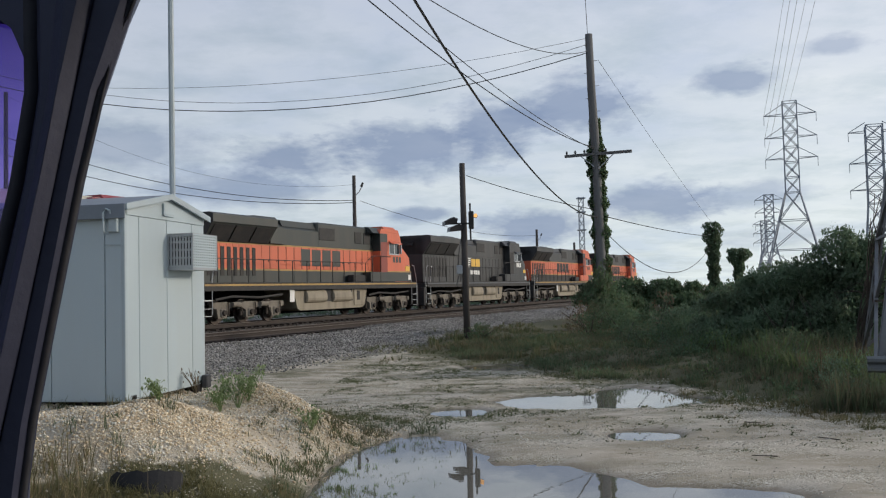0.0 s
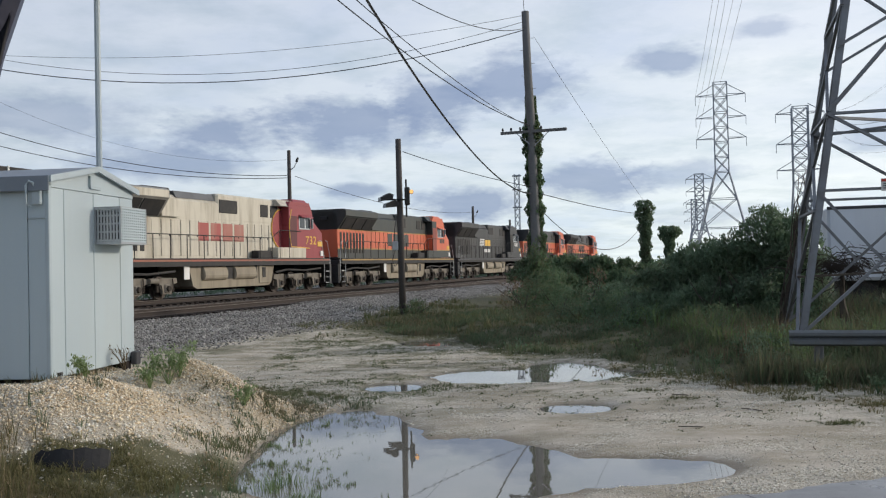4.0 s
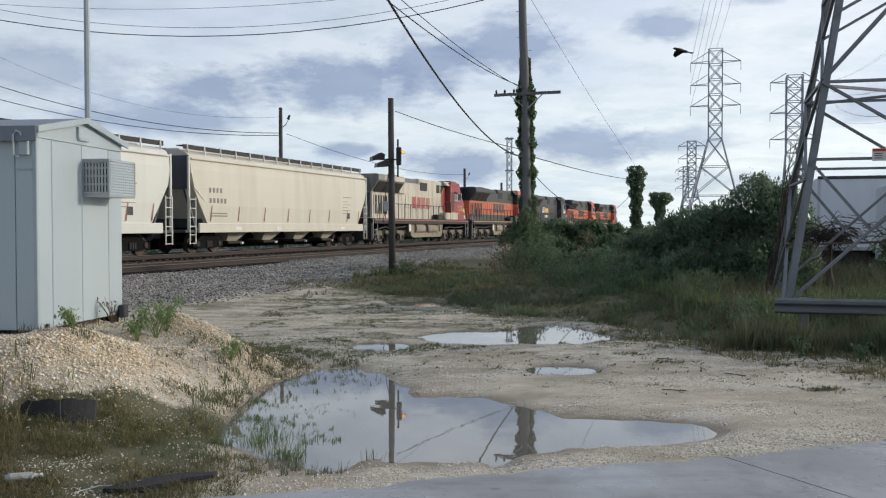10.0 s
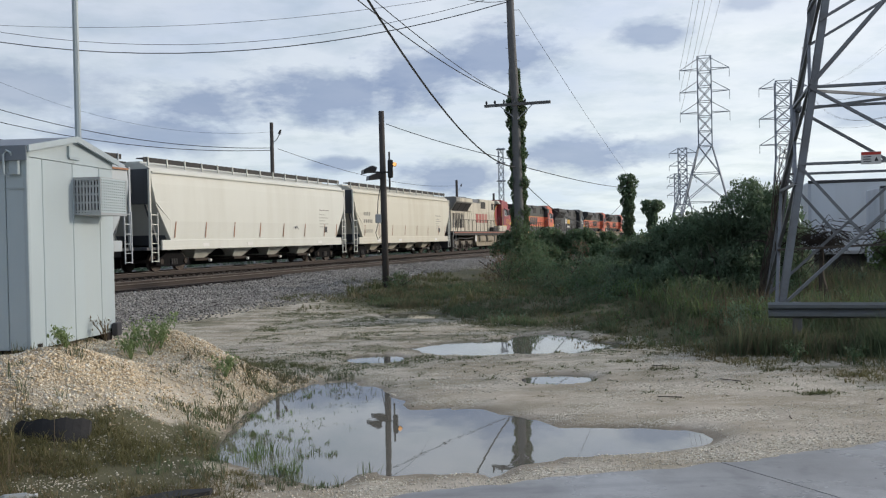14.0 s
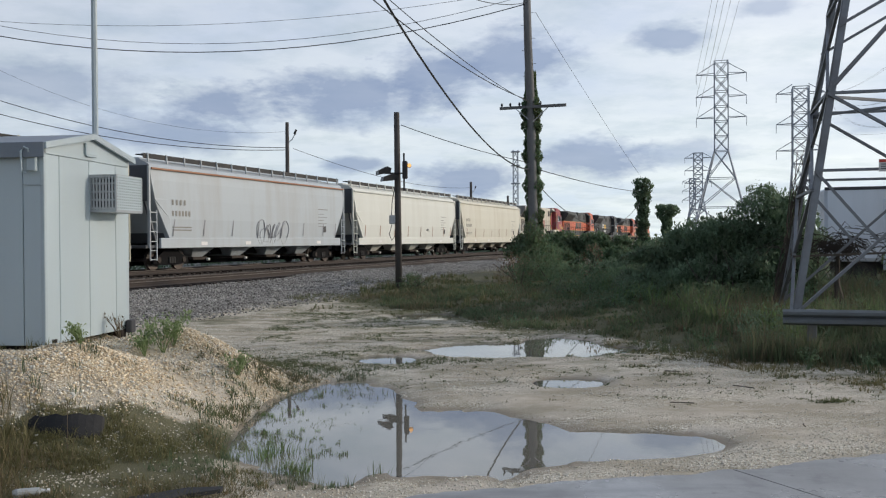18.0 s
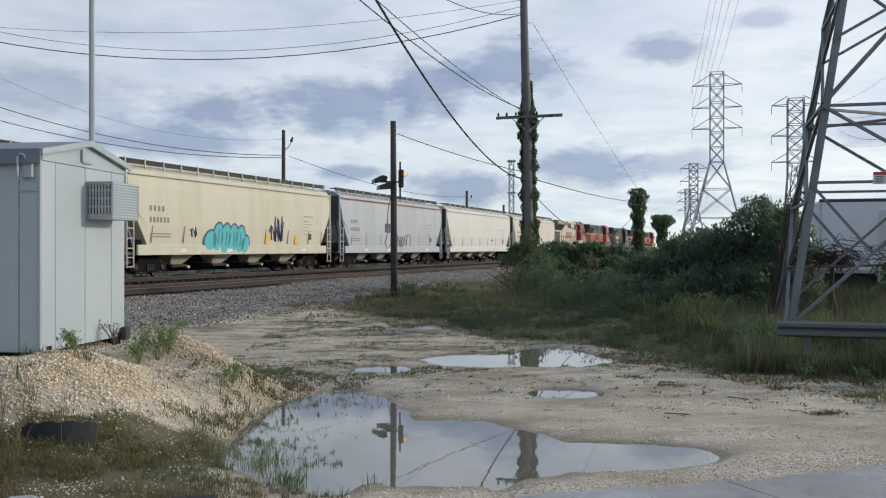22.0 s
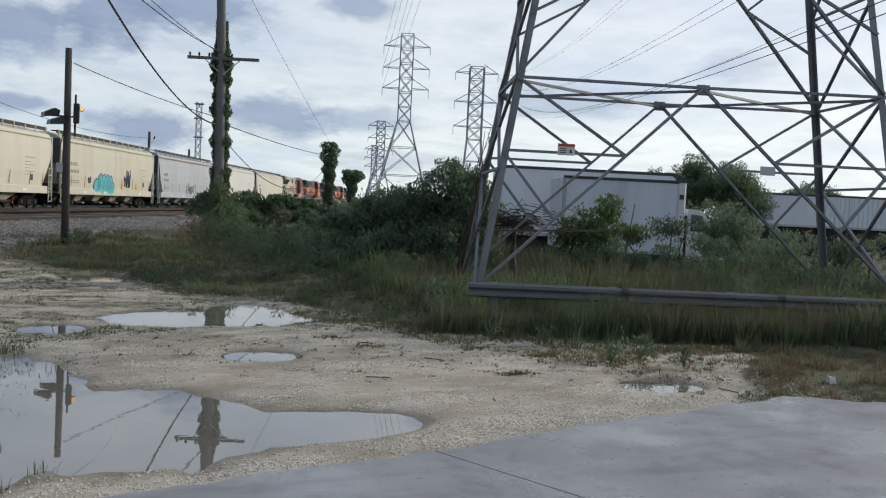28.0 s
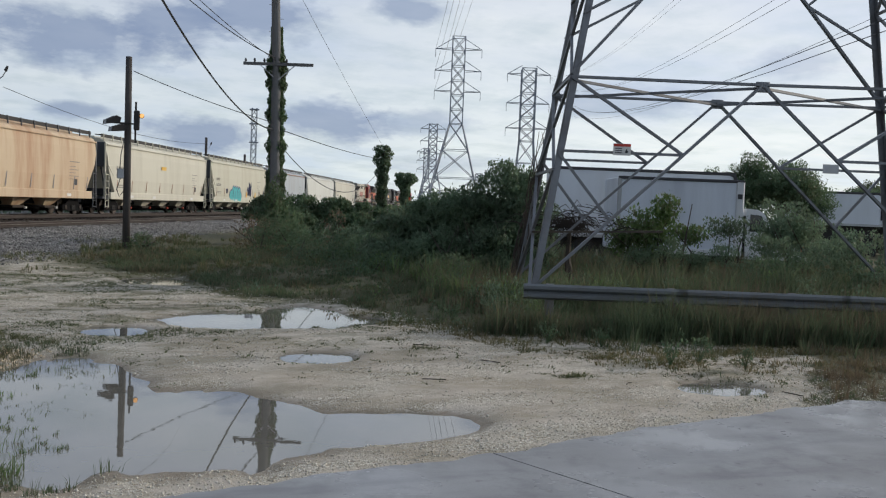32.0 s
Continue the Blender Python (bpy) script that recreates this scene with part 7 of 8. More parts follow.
tufts("shed_foot_grass", pick(100, 500, -6.8, -3.4, 10.2, 11.6, lambda x, y, u: (np.abs((y - 10.72) + 0.186 * (x + 3.95)) < 0.16) & (u < patchy(x, y, 0.4, 33) + 0.2)), (0.05, 0.20), 7, 0.3, 0.009, M_TURF, 101, "grass along the foot of the shed")
tufts("lot_weeds", pick(102, 26000, -2.0, 9.0, 9.5, 25, lambda x, y, u: (grassy(x, y) < 0.2) & clear(x, y) & (height(x, y) > 0.012) & (u < 0.9 * step01(0.65 * patchy(x * 0.5, y, 0.7, 103) + 0.35 * patchy(x, y, 0.25, 104), 0.55, 0.78) * (0.22 + 0.7 * step01(y, 12, 18)))), (0.015, 0.045), 6, 1.0, 0.012, M_TURF, 104, "low weeds scattered over the gravel lot", lean=(0.5, 1.6))
for cx, cy, a, b in ((4.2, 12.4, 0.45, 0.22), (3.9, 13.2, 0.35, 0.15), (5.6, 12.0, 0.30, 0.15), (6.9, 10.0, 0.45, 0.25), (7.4, 9.6, 0.5, 0.3), (5.3, 10.2, 0.25, 0.12), (4.6, 14.0, 0.5, 0.3), (6.4, 11.3, 0.35, 0.2), (3.4, 14.9, 0.6, 0.25), (8.0, 9.3, 0.5, 0.35), (7.9, 11.4, 0.7, 0.3), (7.2, 11.9, 0.8, 0.3), (8.8, 11.6, 0.7, 0.35), (8.3, 10.6, 0.5, 0.3), (6.3, 12.7, 0.8, 0.25), (7.5, 10.9, 0.4, 0.2), (8.9, 12.3, 0.8, 0.3)):
    rr = np.random.RandomState(int(cx * 100 + cy))
    tufts("weed_patch", np.column_stack([rr.normal(cx, a * 0.5, 55), rr.normal(cy, b * 0.5, 55)]), (0.02, 0.08), 7, 0.7, 0.011, M_TURF, 105, "dark low weed patch on the gravel", lean=(0.4, 1.4))
sparse = lambda x, y: weedy_spot(x, y) * (0.2 + 0.8 * step01(y, 11.5, 15)) * step01(track_off(x, y), 13.5, 15)
tufts("creeping_weeds", pick(153, 34000, -2.5, 8.5, 10.0, 25, lambda x, y, u: (grassy(x, y) < 0.5) & (u < sparse(x, y)) & (pudl(x, y) > 1.05)), (0.015, 0.055), 8, 1.4, 0.014, M_CREEP, 154, "creeping green weeds in patches on the gravel", lean=(0.5, 1.6))
tufts("track_weeds", pick(106, 1300, -3, 4, 24, 36, lambda x, y, u: (track_off(x, y) > 11.5) & (track_off(x, y) < 15.5) & (u < step01(patchy(x, y, 1.2, 107), 0.5, 0.8))), (0.05, 0.16), 8, 0.6, 0.016, M_TURF, 108, "weeds on the toe of the ballast")


def build_weed(label, x, y, h, seed, mat, leafy, name="weed"):
    """A branching weed on a thin stem."""
    rng = np.random.RandomState(seed)
    t = thing(name, label, "weed", "weeds on the gravel")
    z0 = float(height(x, y))
    pts = []
    for k in range(9):
        a, ln = rng.uniform(0, 2 * math.pi), rng.uniform(0.5, 1.0) * h
        s = rng.uniform(0.2, 0.9)
        q = [(x, y, z0 - 0.02), (x + math.cos(a) * ln * s * 0.4, y + math.sin(a) * ln * s * 0.4, z0 + ln * 0.5), (x + math.cos(a) * ln * s, y + math.sin(a) * ln * s, z0 + ln)]
        part("stem", Shape().tube(q, [0.006, 0.004, 0.002], 4), M_BARK if not leafy else mat, t)
        for j in range(3):
            b = a + rng.uniform(-1.2, 1.2)
            m = Vector(q[1]).lerp(Vector(q[2]), rng.uniform(0, 0.7))
            e = m + Vector((math.cos(b), math.sin(b), 1.1)) * ln * 0.22
            part("twig", Shape().tube([tuple(m), tuple(e)], [0.003, 0.0015], 3), M_BARK if not leafy else mat, t)
            pts += [tuple(m.lerp(e, v)) for v in rng.uniform(0, 1, leafy)]
    if leafy:
        leaves("foliage", np.array(pts) + rng.normal(0, 0.03, (len(pts), 3)), 0.045, mat, rng, t)


build_weed("bare branching weed before the shed wall", -3.50, 12.2, 0.42, 141, M_DRYGRASS, 1)
build_weed("green leafy weed on the gravel heap", -2.70, 11.25, 0.50, 142, M_WEEDLEAF, 14)
build_weed("green leafy weed on the gravel heap", -2.86, 11.0, 0.28, 143, M_WEEDLEAF, 10)
build_weed("sparse weed on the gravel heap", -2.62, 11.45, 0.46, 144, M_WEEDLEAF, 9)
build_weed("sparse weed on the gravel heap", -1.75, 11.0, 0.26, 145, M_WEEDLEAF, 8)
build_weed("sparse weed on the gravel heap", -3.25, 9.9, 0.22, 146, M_WEEDLEAF, 8)
for k, (wx_, wy_) in enumerate(((7.6, 10.8), (7.0, 10.6), (6.2, 12.6), (7.9, 10.2), (5.6, 15.0), (6.9, 12.2))):
    build_weed("spindly weed at the edge of the bank", wx_, wy_, 0.42 - 0.03 * k, 150 + k, M_LEAF, 5)


def build_bush(label, blobs, per, size, mat, seed, stems=5, name="bush", group="bushes", shell=0.5):
    rng = np.random.RandomState(seed)
    t = thing(name, label, "bush", group)
    leaves("foliage", leaf_cloud(rng, blobs, per, size, shell=shell), size, mat, rng, t)
    sprays = []
    for bx, by, bz, rx, ry, rz in blobs:
        for _ in range(int(5 + 5 * rx)):      # loose shoots that break the outline
            a, e = rng.uniform(0, 2 * math.pi), rng.uniform(0.1, 1.4)
            d = np.array([math.cos(a) * math.cos(e), math.sin(a) * math.cos(e), math.sin(e)])
            ln = rng.uniform(0.98, 1.16)
            for q in np.linspace(0.85, ln, 16):
                sprays.append(np.array([bx, by, bz]) + d * np.array([rx, ry, rz]) * q + rng.normal(0, 0.05, 3))
    leaves("loose_foliage", np.array(sprays), size, mat, rng, t)
    for k in range(stems):
        bx, by, bz, rx, ry, rz = blobs[k % len(blobs)]
        x, y = bx + rng.uniform(-0.6, 0.6) * rx, by - ry * rng.uniform(0.3, 0.9)
        part("stem", Shape().tube([(x, y, float(height(x, y)) - 0.1), (x + rng.uniform(-0.3, 0.3), y - 0.05, bz * 0.7), (x + rng.uniform(-0.6, 0.6), y + 0.2, bz + rz * 0.5)], [0.03, 0.022, 0.012], 5), M_BARK, t)
    return t


def lumpy(seed, forms, spread, small):
    """Small clumps of leaves all over large rounded forms, as vines heap up on a thicket."""
    rng = np.random.RandomState(seed)
    out = []
    for x, y, z, rx, ry, rz in forms:
        for _ in range(int(spread * (rx * rz + ry * rz + rx * ry))):
            d = rng.normal(size=3)
            d[1] -= 0.5
            d[2] += 0.25
            d /= np.linalg.norm(d)
            r = small * rng.uniform(0.55, 1.25)
            c = np.array([x, y, z]) + d * (np.array([rx, ry, rz]) - r * 0.75)
            if c[2] > 0.25:
                out.append((c[0], c[1], c[2], r * rng.uniform(0.9, 1.5), r, r * rng.uniform(0.6, 0.9)))
    return out


VINES = [(9.78, 22.3, 1.72, 0.92, 0.95, 1.62), (10.45, 22.2, 1.6, 0.9, 0.9, 1.55), (9.05, 22.8, 1.38, 0.95, 0.95, 1.38), (8.45, 23.3, 1.28, 0.9, 0.9, 1.28), (7.95, 23.8, 1.1, 0.85, 0.85, 1.1), (7.35, 24.3, 0.9, 0.8, 0.8, 0.9),
         (9.7, 21.35, 0.8, 1.3, 0.8, 0.9), (8.3, 22.3, 0.75, 1.2, 0.8, 0.8), (7.1, 23.4, 0.55, 1.0, 0.7, 0.62)]
vines = build_bush("large mound of dark vines beside the lattice tower", lumpy(301, VINES, 13, 0.30), 1900, 0.074, M_LEAFDARK, 101, 0, shell=0.35)
rngs = np.random.RandomState(302)
leaves("inner_foliage", leaf_cloud(rngs, [(x, y, z, rx * 0.85, ry * 0.85, rz * 0.9) for x, y, z, rx, ry, rz in VINES], 500, 0.12, shell=0.2), 0.15, M_LEAFDARK, rngs, vines)
for k in range(16):      # bare stems hanging down its face
    x = rngs.uniform(7.6, 10.6)
    y = 22.9 - 0.35 * abs(x - 8.0) - 1.2
    z = float(rngs.uniform(0.9, 1.9))
    part("stem", Shape().tube([(x, y, float(height(x, y)) - 0.05), (x + rngs.uniform(-0.2, 0.2), y - 0.08, z * 0.55), (x + rngs.uniform(-0.4, 0.4), y + 0.2, z)], [0.018, 0.014, 0.008], 5), M_BARK, vines)
HEDGE = [(6.9, 41.0, 1.2, 1.2, 1.1, 1.05), (8.4, 41.2, 1.22, 1.2, 1.1, 1.12), (9.8, 41.0, 1.2, 1.2, 1.1, 1.08), (11.2, 41.0, 1.1, 1.2, 1.1, 1.0), (12.4, 40.5, 0.9, 1.2, 1.1, 0.92), (7.8, 39.2, 0.8, 1.2, 0.9, 0.8), (10.4, 39.2, 0.8, 1.4, 0.9, 0.8)]
build_bush("grey-green hedge beyond the utility pole", lumpy(303, HEDGE, 9, 0.36), 700, 0.12, M_LEAF, 102, 8, shell=0.3)
build_bush("dark green hedge beyond the utility pole", [(9.3, 27.2, 0.9, 1.2, 0.9, 0.95), (10.8, 28.0, 1.1, 1.4, 1.0, 1.1), (11.8, 26.6, 1.2, 1.4, 1.1, 1.2), (7.6, 27.6, 0.7, 1.0, 0.8, 0.7)], 2000, 0.078, M_LEAFDARK, 103, 6)
build_bush("low tangled scrub on the grassy bank", [(5.2, 29.5, 0.75, 1.0, 0.8, 0.85), (6.2, 27.6, 0.6, 1.1, 0.8, 0.6), (7.0, 25.7, 0.6, 1.1, 0.8, 0.6), (5.6, 25.6, 0.45, 0.9, 0.7, 0.4)], 1600, 0.07, M_LEAF, 104, 8)
build_bush("low tangled scrub on the grassy bank", [(6.6, 22.2, 0.45, 1.0, 0.7, 0.42), (7.6, 20.4, 0.5, 0.9, 0.7, 0.45), (5.4, 21.6, 0.3, 0.8, 0.6, 0.3), (9.4, 19.8, 0.5, 0.8, 0.6, 0.5)], 1100, 0.07, M_LEAF, 105, 6)
build_bush("reddish brown dead weeds near the railway", [(4.4, 31.0, 0.8, 0.6, 0.5, 0.7), (5.0, 32.0, 0.7, 0.6, 0.5, 0.7), (7.0, 29.2, 1.0, 0.4, 0.4, 0.8)], 500, 0.07, M_DRYGRASS, 106, 8)
build_bush("small leafy bush at the foot of the pole", [(1.05, 30.7, 0.4, 0.5, 0.4, 0.42)], 2200, 0.09, M_LEAF, 107, 3)
build_bush("distant hedge along the railway", [(13.0, 36, 1.1, 2.0, 1.5, 1.3), (15.5, 42, 1.0, 2.4, 1.6, 1.2), (18.0, 50, 1.0, 2.6, 1.8, 1.3), (20.5, 57, 1.2, 2.4, 1.8, 1.2), (13.6, 41, 1.0, 1.6, 1.5, 1.1), (24, 62, 1.2, 3, 2, 1.4)], 300, 0.17, M_LEAF, 108, 4)
build_bush("fresh green sapling before the parked trucks", [tuple(tw(5.35, 23.0, 1.55)) + (0.75, 0.6, 0.65), tuple(tw(5.75, 23.0, 2.15)) + (0.40, 0.4, 0.45), tuple(tw(4.7, 23.2, 1.4)) + (0.45, 0.45, 0.5), tuple(tw(6.4, 23.2, 1.55)) + (0.6, 0.4, 0.3)], 2600, 0.10, M_LEAFLIGHT, 109, 8, shell=0.1)
build_bush("dark shrub beside the parked truck cab", [tuple(tw(8.9, 24.0, 1.5)) + (0.6, 0.6, 0.7), tuple(tw(9.6, 24.2, 1.7)) + (0.7, 0.6, 0.8), tuple(tw(7.7, 24.0, 1.75)) + (0.8, 0.4, 0.35), tuple(tw(10.4, 23.0, 1.3)) + (0.8, 0.6, 0.6)], 2200, 0.085, M_LEAFDARK, 110, 7, shell=0.15)
build_bush("leafy scrub on the bank under the tower", [tuple(tw(11.2, 21.0, 1.2)) + (0.8, 0.6, 0.6), tuple(tw(12.3, 20.0, 1.1)) + (0.8, 0.6, 0.6), tuple(tw(10.0, 20.0, 0.8)) + (0.8, 0.6, 0.5), tuple(tw(7.8, 21.0, 0.75)) + (0.9, 0.6, 0.4)], 1200, 0.08, M_LEAF, 111, 6, shell=0.2)
build_bush("dark thicket behind the parked truck cab", [tuple(tw(12.4, 37.0, 1.3)) + (1.1, 0.8, 1.3), tuple(tw(13.9, 37.5, 1.4)) + (1.2, 0.8, 1.5), tuple(tw(15.4, 38.0, 1.2)) + (1.2, 0.8, 1.2)], 900, 0.12, M_LEAFDARK, 113, 5, shell=0.2)
SCRUB = [tuple(tw(lat, dep, z)) + (rx, 0.7, rz) for lat, dep, z, rx, rz in ((4.6, 22.4, 0.75, 0.8, 0.55), (5.8, 22.2, 0.85, 0.8, 0.65), (7.0, 22.0, 0.80, 0.8, 0.6), (8.2, 22.4, 0.95, 0.9, 0.75),
                                                                          (9.2, 21.4, 0.95, 0.9, 0.8), (10.4, 21.0, 1.05, 0.9, 0.85), (11.6, 20.6, 1.10, 0.9, 0.85), (12.8, 20.2, 1.0, 0.9, 0.8), (9.8, 19.0, 0.65, 0.9, 0.5), (11.2, 18.4, 0.6, 0.9, 0.5))]
build_bush("dark tangled scrub between the guardrail and the trucks", lumpy(305, SCRUB, 10, 0.24), 1500, 0.062, M_LEAFDARK, 306, 10, shell=0.3)
# broad-leaved herbs and low shoots all along the bank
rngs = np.random.RandomState(9)
blob = []
for px_, py_ in pick(201, 900, 2.5, 16, 8, 30, lambda x, y, u: (grassy(x, y) > 0.25) & (track_off(x, y) > 15) & (u < 0.15 + step01(patchy(x, y, 1.4, 202), 0.45, 0.7))):
    r = rngs.uniform(0.12, 0.36) * (0.45 + 0.55 * step01(px_, 4.5, 7.0))
    blob.append((px_, py_, float(height(px_, py_)) + r * 0.7, r, r, r * rngs.uniform(0.7, 1.4)))
for mat, part_of in ((M_LEAF, blob[0::3]), (M_LEAFDARK, blob[1::3]), (M_LEAFLIGHT, blob[2::3])):
    t = thing("bank_herbs", "leafy herbs and young shoots among the bank grass", "herbs", kind="stuff")
    leaves("foliage", leaf_cloud(rngs, part_of, 1700, 0.06, shell=0.2), 0.06, mat, rngs, t)
# scrub added beyond the railway as a dark backdrop under the train
rngs = np.random.RandomState(5)
blob = []
for k in range(46):
    p = TU * (-20 + k * 5.2) + TN * (-8.5 - TRACK_D + rngs.uniform(-0.6, 0.6))
    blob.append((p[0], p[1], 0.5, 2.9, 1.2, 0.75 + rngs.uniform(-0.1, 0.15)))
t = thing("added_scrub_backdrop", "low scrub added beyond the railway tracks as dark backdrop", "scrub", kind="stuff")
leaves("foliage", leaf_cloud(rngs, blob, 110, 0.2), 0.22, M_LEAFDARK, rngs, t)


def build_ivy_stump(x, y, top, w, cap, seed):
    rng = np.random.RandomState(seed)
    t = thing("ivy_covered_stump", "dead palm trunk smothered in dark climbing vines", "tree stump", "ivy-covered trunks")
    z0 = float(height(x, y))
    part("trunk", Shape().tube([(x, y, z0 - 0.2), (x + 0.05, y, top - 0.4)], [0.22, 0.17], 8), M_BARK, t)
    n = 5200
    z = z0 + 0.6 + (top - z0 - 0.6) * rng.uniform(0, 1, n)
    prof = np.interp((z - z0) / (top - z0), [0, 0.3, 0.55, 0.75, 0.86, 0.97, 1.0], [w * 1.0, w * 0.55, w * 0.62, w * 0.75, cap, cap * 0.92, cap * 0.6])
    a = rng.uniform(0, 2 * math.pi, n)
    r = prof * rng.uniform(0.2, 1, n) ** 0.6 * (1 + 0.2 * np.sin(z * 7 + a))
    leaves("vines", np.stack([x + r * np.cos(a), y + r * np.sin(a), z], 1), 0.19, M_LEAFDARK, rng, t)


build_ivy_stump(18.5, 62.3, 6.25, 0.70, 0.72, 120)
build_ivy_stump(19.15, 59.0, 4.25, 0.50, 0.80, 121)


def build_tree(x, y, top, r, seed, label):
    rng = np.random.RandomState(seed)
    t = thing("tree", label, "tree", "trees")
    z0 = float(height(x, y))
    part("trunk", Shape().tube([(x, y, z0 - 0.2), (x + 0.1, y, top * 0.3), (x - 0.05, y, top * 0.55)], [0.20, 0.16, 0.10], 8), M_BARK, t)
    blobs = []
    for k in range(9):
        a = k * 2.4 + rng.uniform(0, 0.5)
        q = rng.uniform(0.35, 0.8) * r
        p = (x + q * math.cos(a), y + q * math.sin(a), top - r * 0.55 + rng.uniform(-0.75, 0.4) * r * 0.6)
        blobs.append((*p, r * 0.42, r * 0.42, r * 0.34))
        part("limb", Shape().tube([(x, y, top * 0.42), ((x + p[0]) / 2, (y + p[1]) / 2, (top * 0.5 + p[2]) / 2 + 0.1), p], [0.09, 0.06, 0.025], 6), M_BARK, t)
    leaves("crown", leaf_cloud(rng, blobs, 3600 / r, 0.10, shell=0.2), 0.105, M_LEAF, rng, t)


p = tw(17.0, 45, 0); build_tree(p.x, p.y, 5.4, 2.6, 131, "broad dark tree behind the parked trucks")
p = tw(14.4, 47, 0); build_tree(p.x, p.y, 4.6, 1.9, 132, "dark leafy tree behind the parked trucks")
p = tw(25.5, 52, 0); build_tree(p.x, p.y, 4.6, 2.2, 133, "distant leafy tree beyond the yard")

# ---------------------------------------------------------------- guardrail, parked trucks, bits and pieces
W_TRUCK = paint("white_box_panel", (0.68, 0.73, 0.80), (0.30, 0.32, 0.38), 0.4)
W_FAR = paint("white_trailer_panel", (0.68, 0.73, 0.79), (0.46, 0.48, 0.50), 0.4)
W_FRAME = paint("pale_box_frame", (0.66, 0.68, 0.70), (0.4, 0.4, 0.4), 0.4)
YAW = -20.7


def tw_pose(lat, dep, z, rz=0.0):
    return Matrix.Translation(tw(lat, dep, z)) @ pose(0, 0, 0, 0, 0, YAW + rz)


def build_guardrail():
    prof = [(-0.02, 0.54), (-0.08, 0.575), (-0.08, 0.625), (-0.02, 0.67), (-0.08, 0.715), (-0.08, 0.765), (-0.02, 0.80), (0.0, 0.80), (-0.055, 0.76), (-0.055, 0.72), (0.0, 0.67), (-0.055, 0.62), (-0.055, 0.58), (0.0, 0.54)]
    z0 = lambda lat: float(height(tw(lat, 15.3, 0).x, tw(lat, 15.3, 0).y))
    t = thing("guardrail", "dull galvanised guardrail half hidden in tall grass", "guardrail", m=tw_pose(0, 15.3, 0))
    for a, b in ((1.44, 4.1), (4.1, 6.9), (6.9, 9.7), (9.7, 12.5)):
        part("beam", Shape().prism(prof, a, b + 0.15, "x"), M_RAILING, t)
    for x in (1.9, 4.0, 6.1, 8.2, 10.3, 12.4):
        part("post", Shape().box(x - 0.07, x + 0.07, 0.0, 0.16, -0.3, 0.80, 0.01), M_WOODGREY, t)
        part("bolt", Shape().tube([(x, -0.05, 0.66), (x, -0.03, 0.66)], 0.02, 6), M_TOWER, t)


def build_box_truck():
    t = thing("box_truck", "white box truck with plain cargo body parked behind scrub", "truck", "parked trucks", m=tw_pose(5.38, 27.5, 0.25))
    L, W, Z0, Z1 = 3.86, 2.35, 0.70, 2.95
    part("cargo_box", Shape().box(0, L, 0, W, Z0, Z1, 0.03), W_TRUCK, t)
    part("corner_post", Shape().box(-0.03, 0.09, -0.03, 0.05, Z0, Z1 + 0.02, 0.02), M_GALV, t)
    part("corner_post", Shape().box(L - 0.27, L + 0.02, -0.035, 0.06, Z0 - 0.05, Z1 + 0.03, 0.05), W_FRAME, t)
    part("top_rail", Shape().box(-0.02, L, -0.035, 0.04, Z1 - 0.06, Z1 + 0.03, 0.015), M_PRINT, t)
    part("bottom_rail", Shape().box(0, L, -0.035, 0.04, Z0 - 0.06, Z0 + 0.12, 0.015), W_FRAME, t)
    part("marker_lamp", Shape().box(L - 0.20, L - 0.06, -0.05, -0.034, Z1 - 0.55, Z1 - 0.40), M_PRINT, t)
    part("chassis", Shape().box(0.2, L + 1.9, 0.7, 1.6, 0.35, 0.66, 0.02), M_BLACK, t)
    cab = [(L + 0.16, 0.55), (L + 1.95, 0.55), (L + 2.02, 0.95), (L + 1.9, 1.22), (L + 1.0, 1.40), (L + 0.72, 1.98), (L + 0.5, 2.10), (L + 0.16, 2.12)]
    part("cab", Shape().prism(cab, 0.15, W - 0.15, "y"), W_FRAME, t)
    part("side_window", Shape().prism([(L + 0.28, 1.42), (L + 0.85, 1.42), (L + 0.62, 1.92), (L + 0.28, 1.95)], 0.13, 0.15, "y"), M_GLASSDARK, t)
    part("door_gap", Shape().box(L + 0.02, L + 0.16, 0.2, W - 0.2, 0.6, 1.9), M_BLACK, t)
    part("lamp", Shape().box(L + 1.85, L + 2.0, 0.13, 0.4, 0.80, 1.05, 0.02), M_RED, t)
    part("bumper", Shape().box(L + 1.7, L + 2.12, 0.12, W - 0.12, 0.42, 0.66, 0.04), M_GALV, t)
    for x in (0.9, L + 1.25):
        for y in (0.25, W - 0.45):
            w = part("wheel", Shape().tube([(x, y, 0.16), (x, y + 0.2, 0.16)], 0.40, 18), M_RUBBER, t)
            part("rim", Shape().tube([(x, y - 0.01, 0.16), (x, y, 0.16)], 0.22, 14), M_GALV, w)


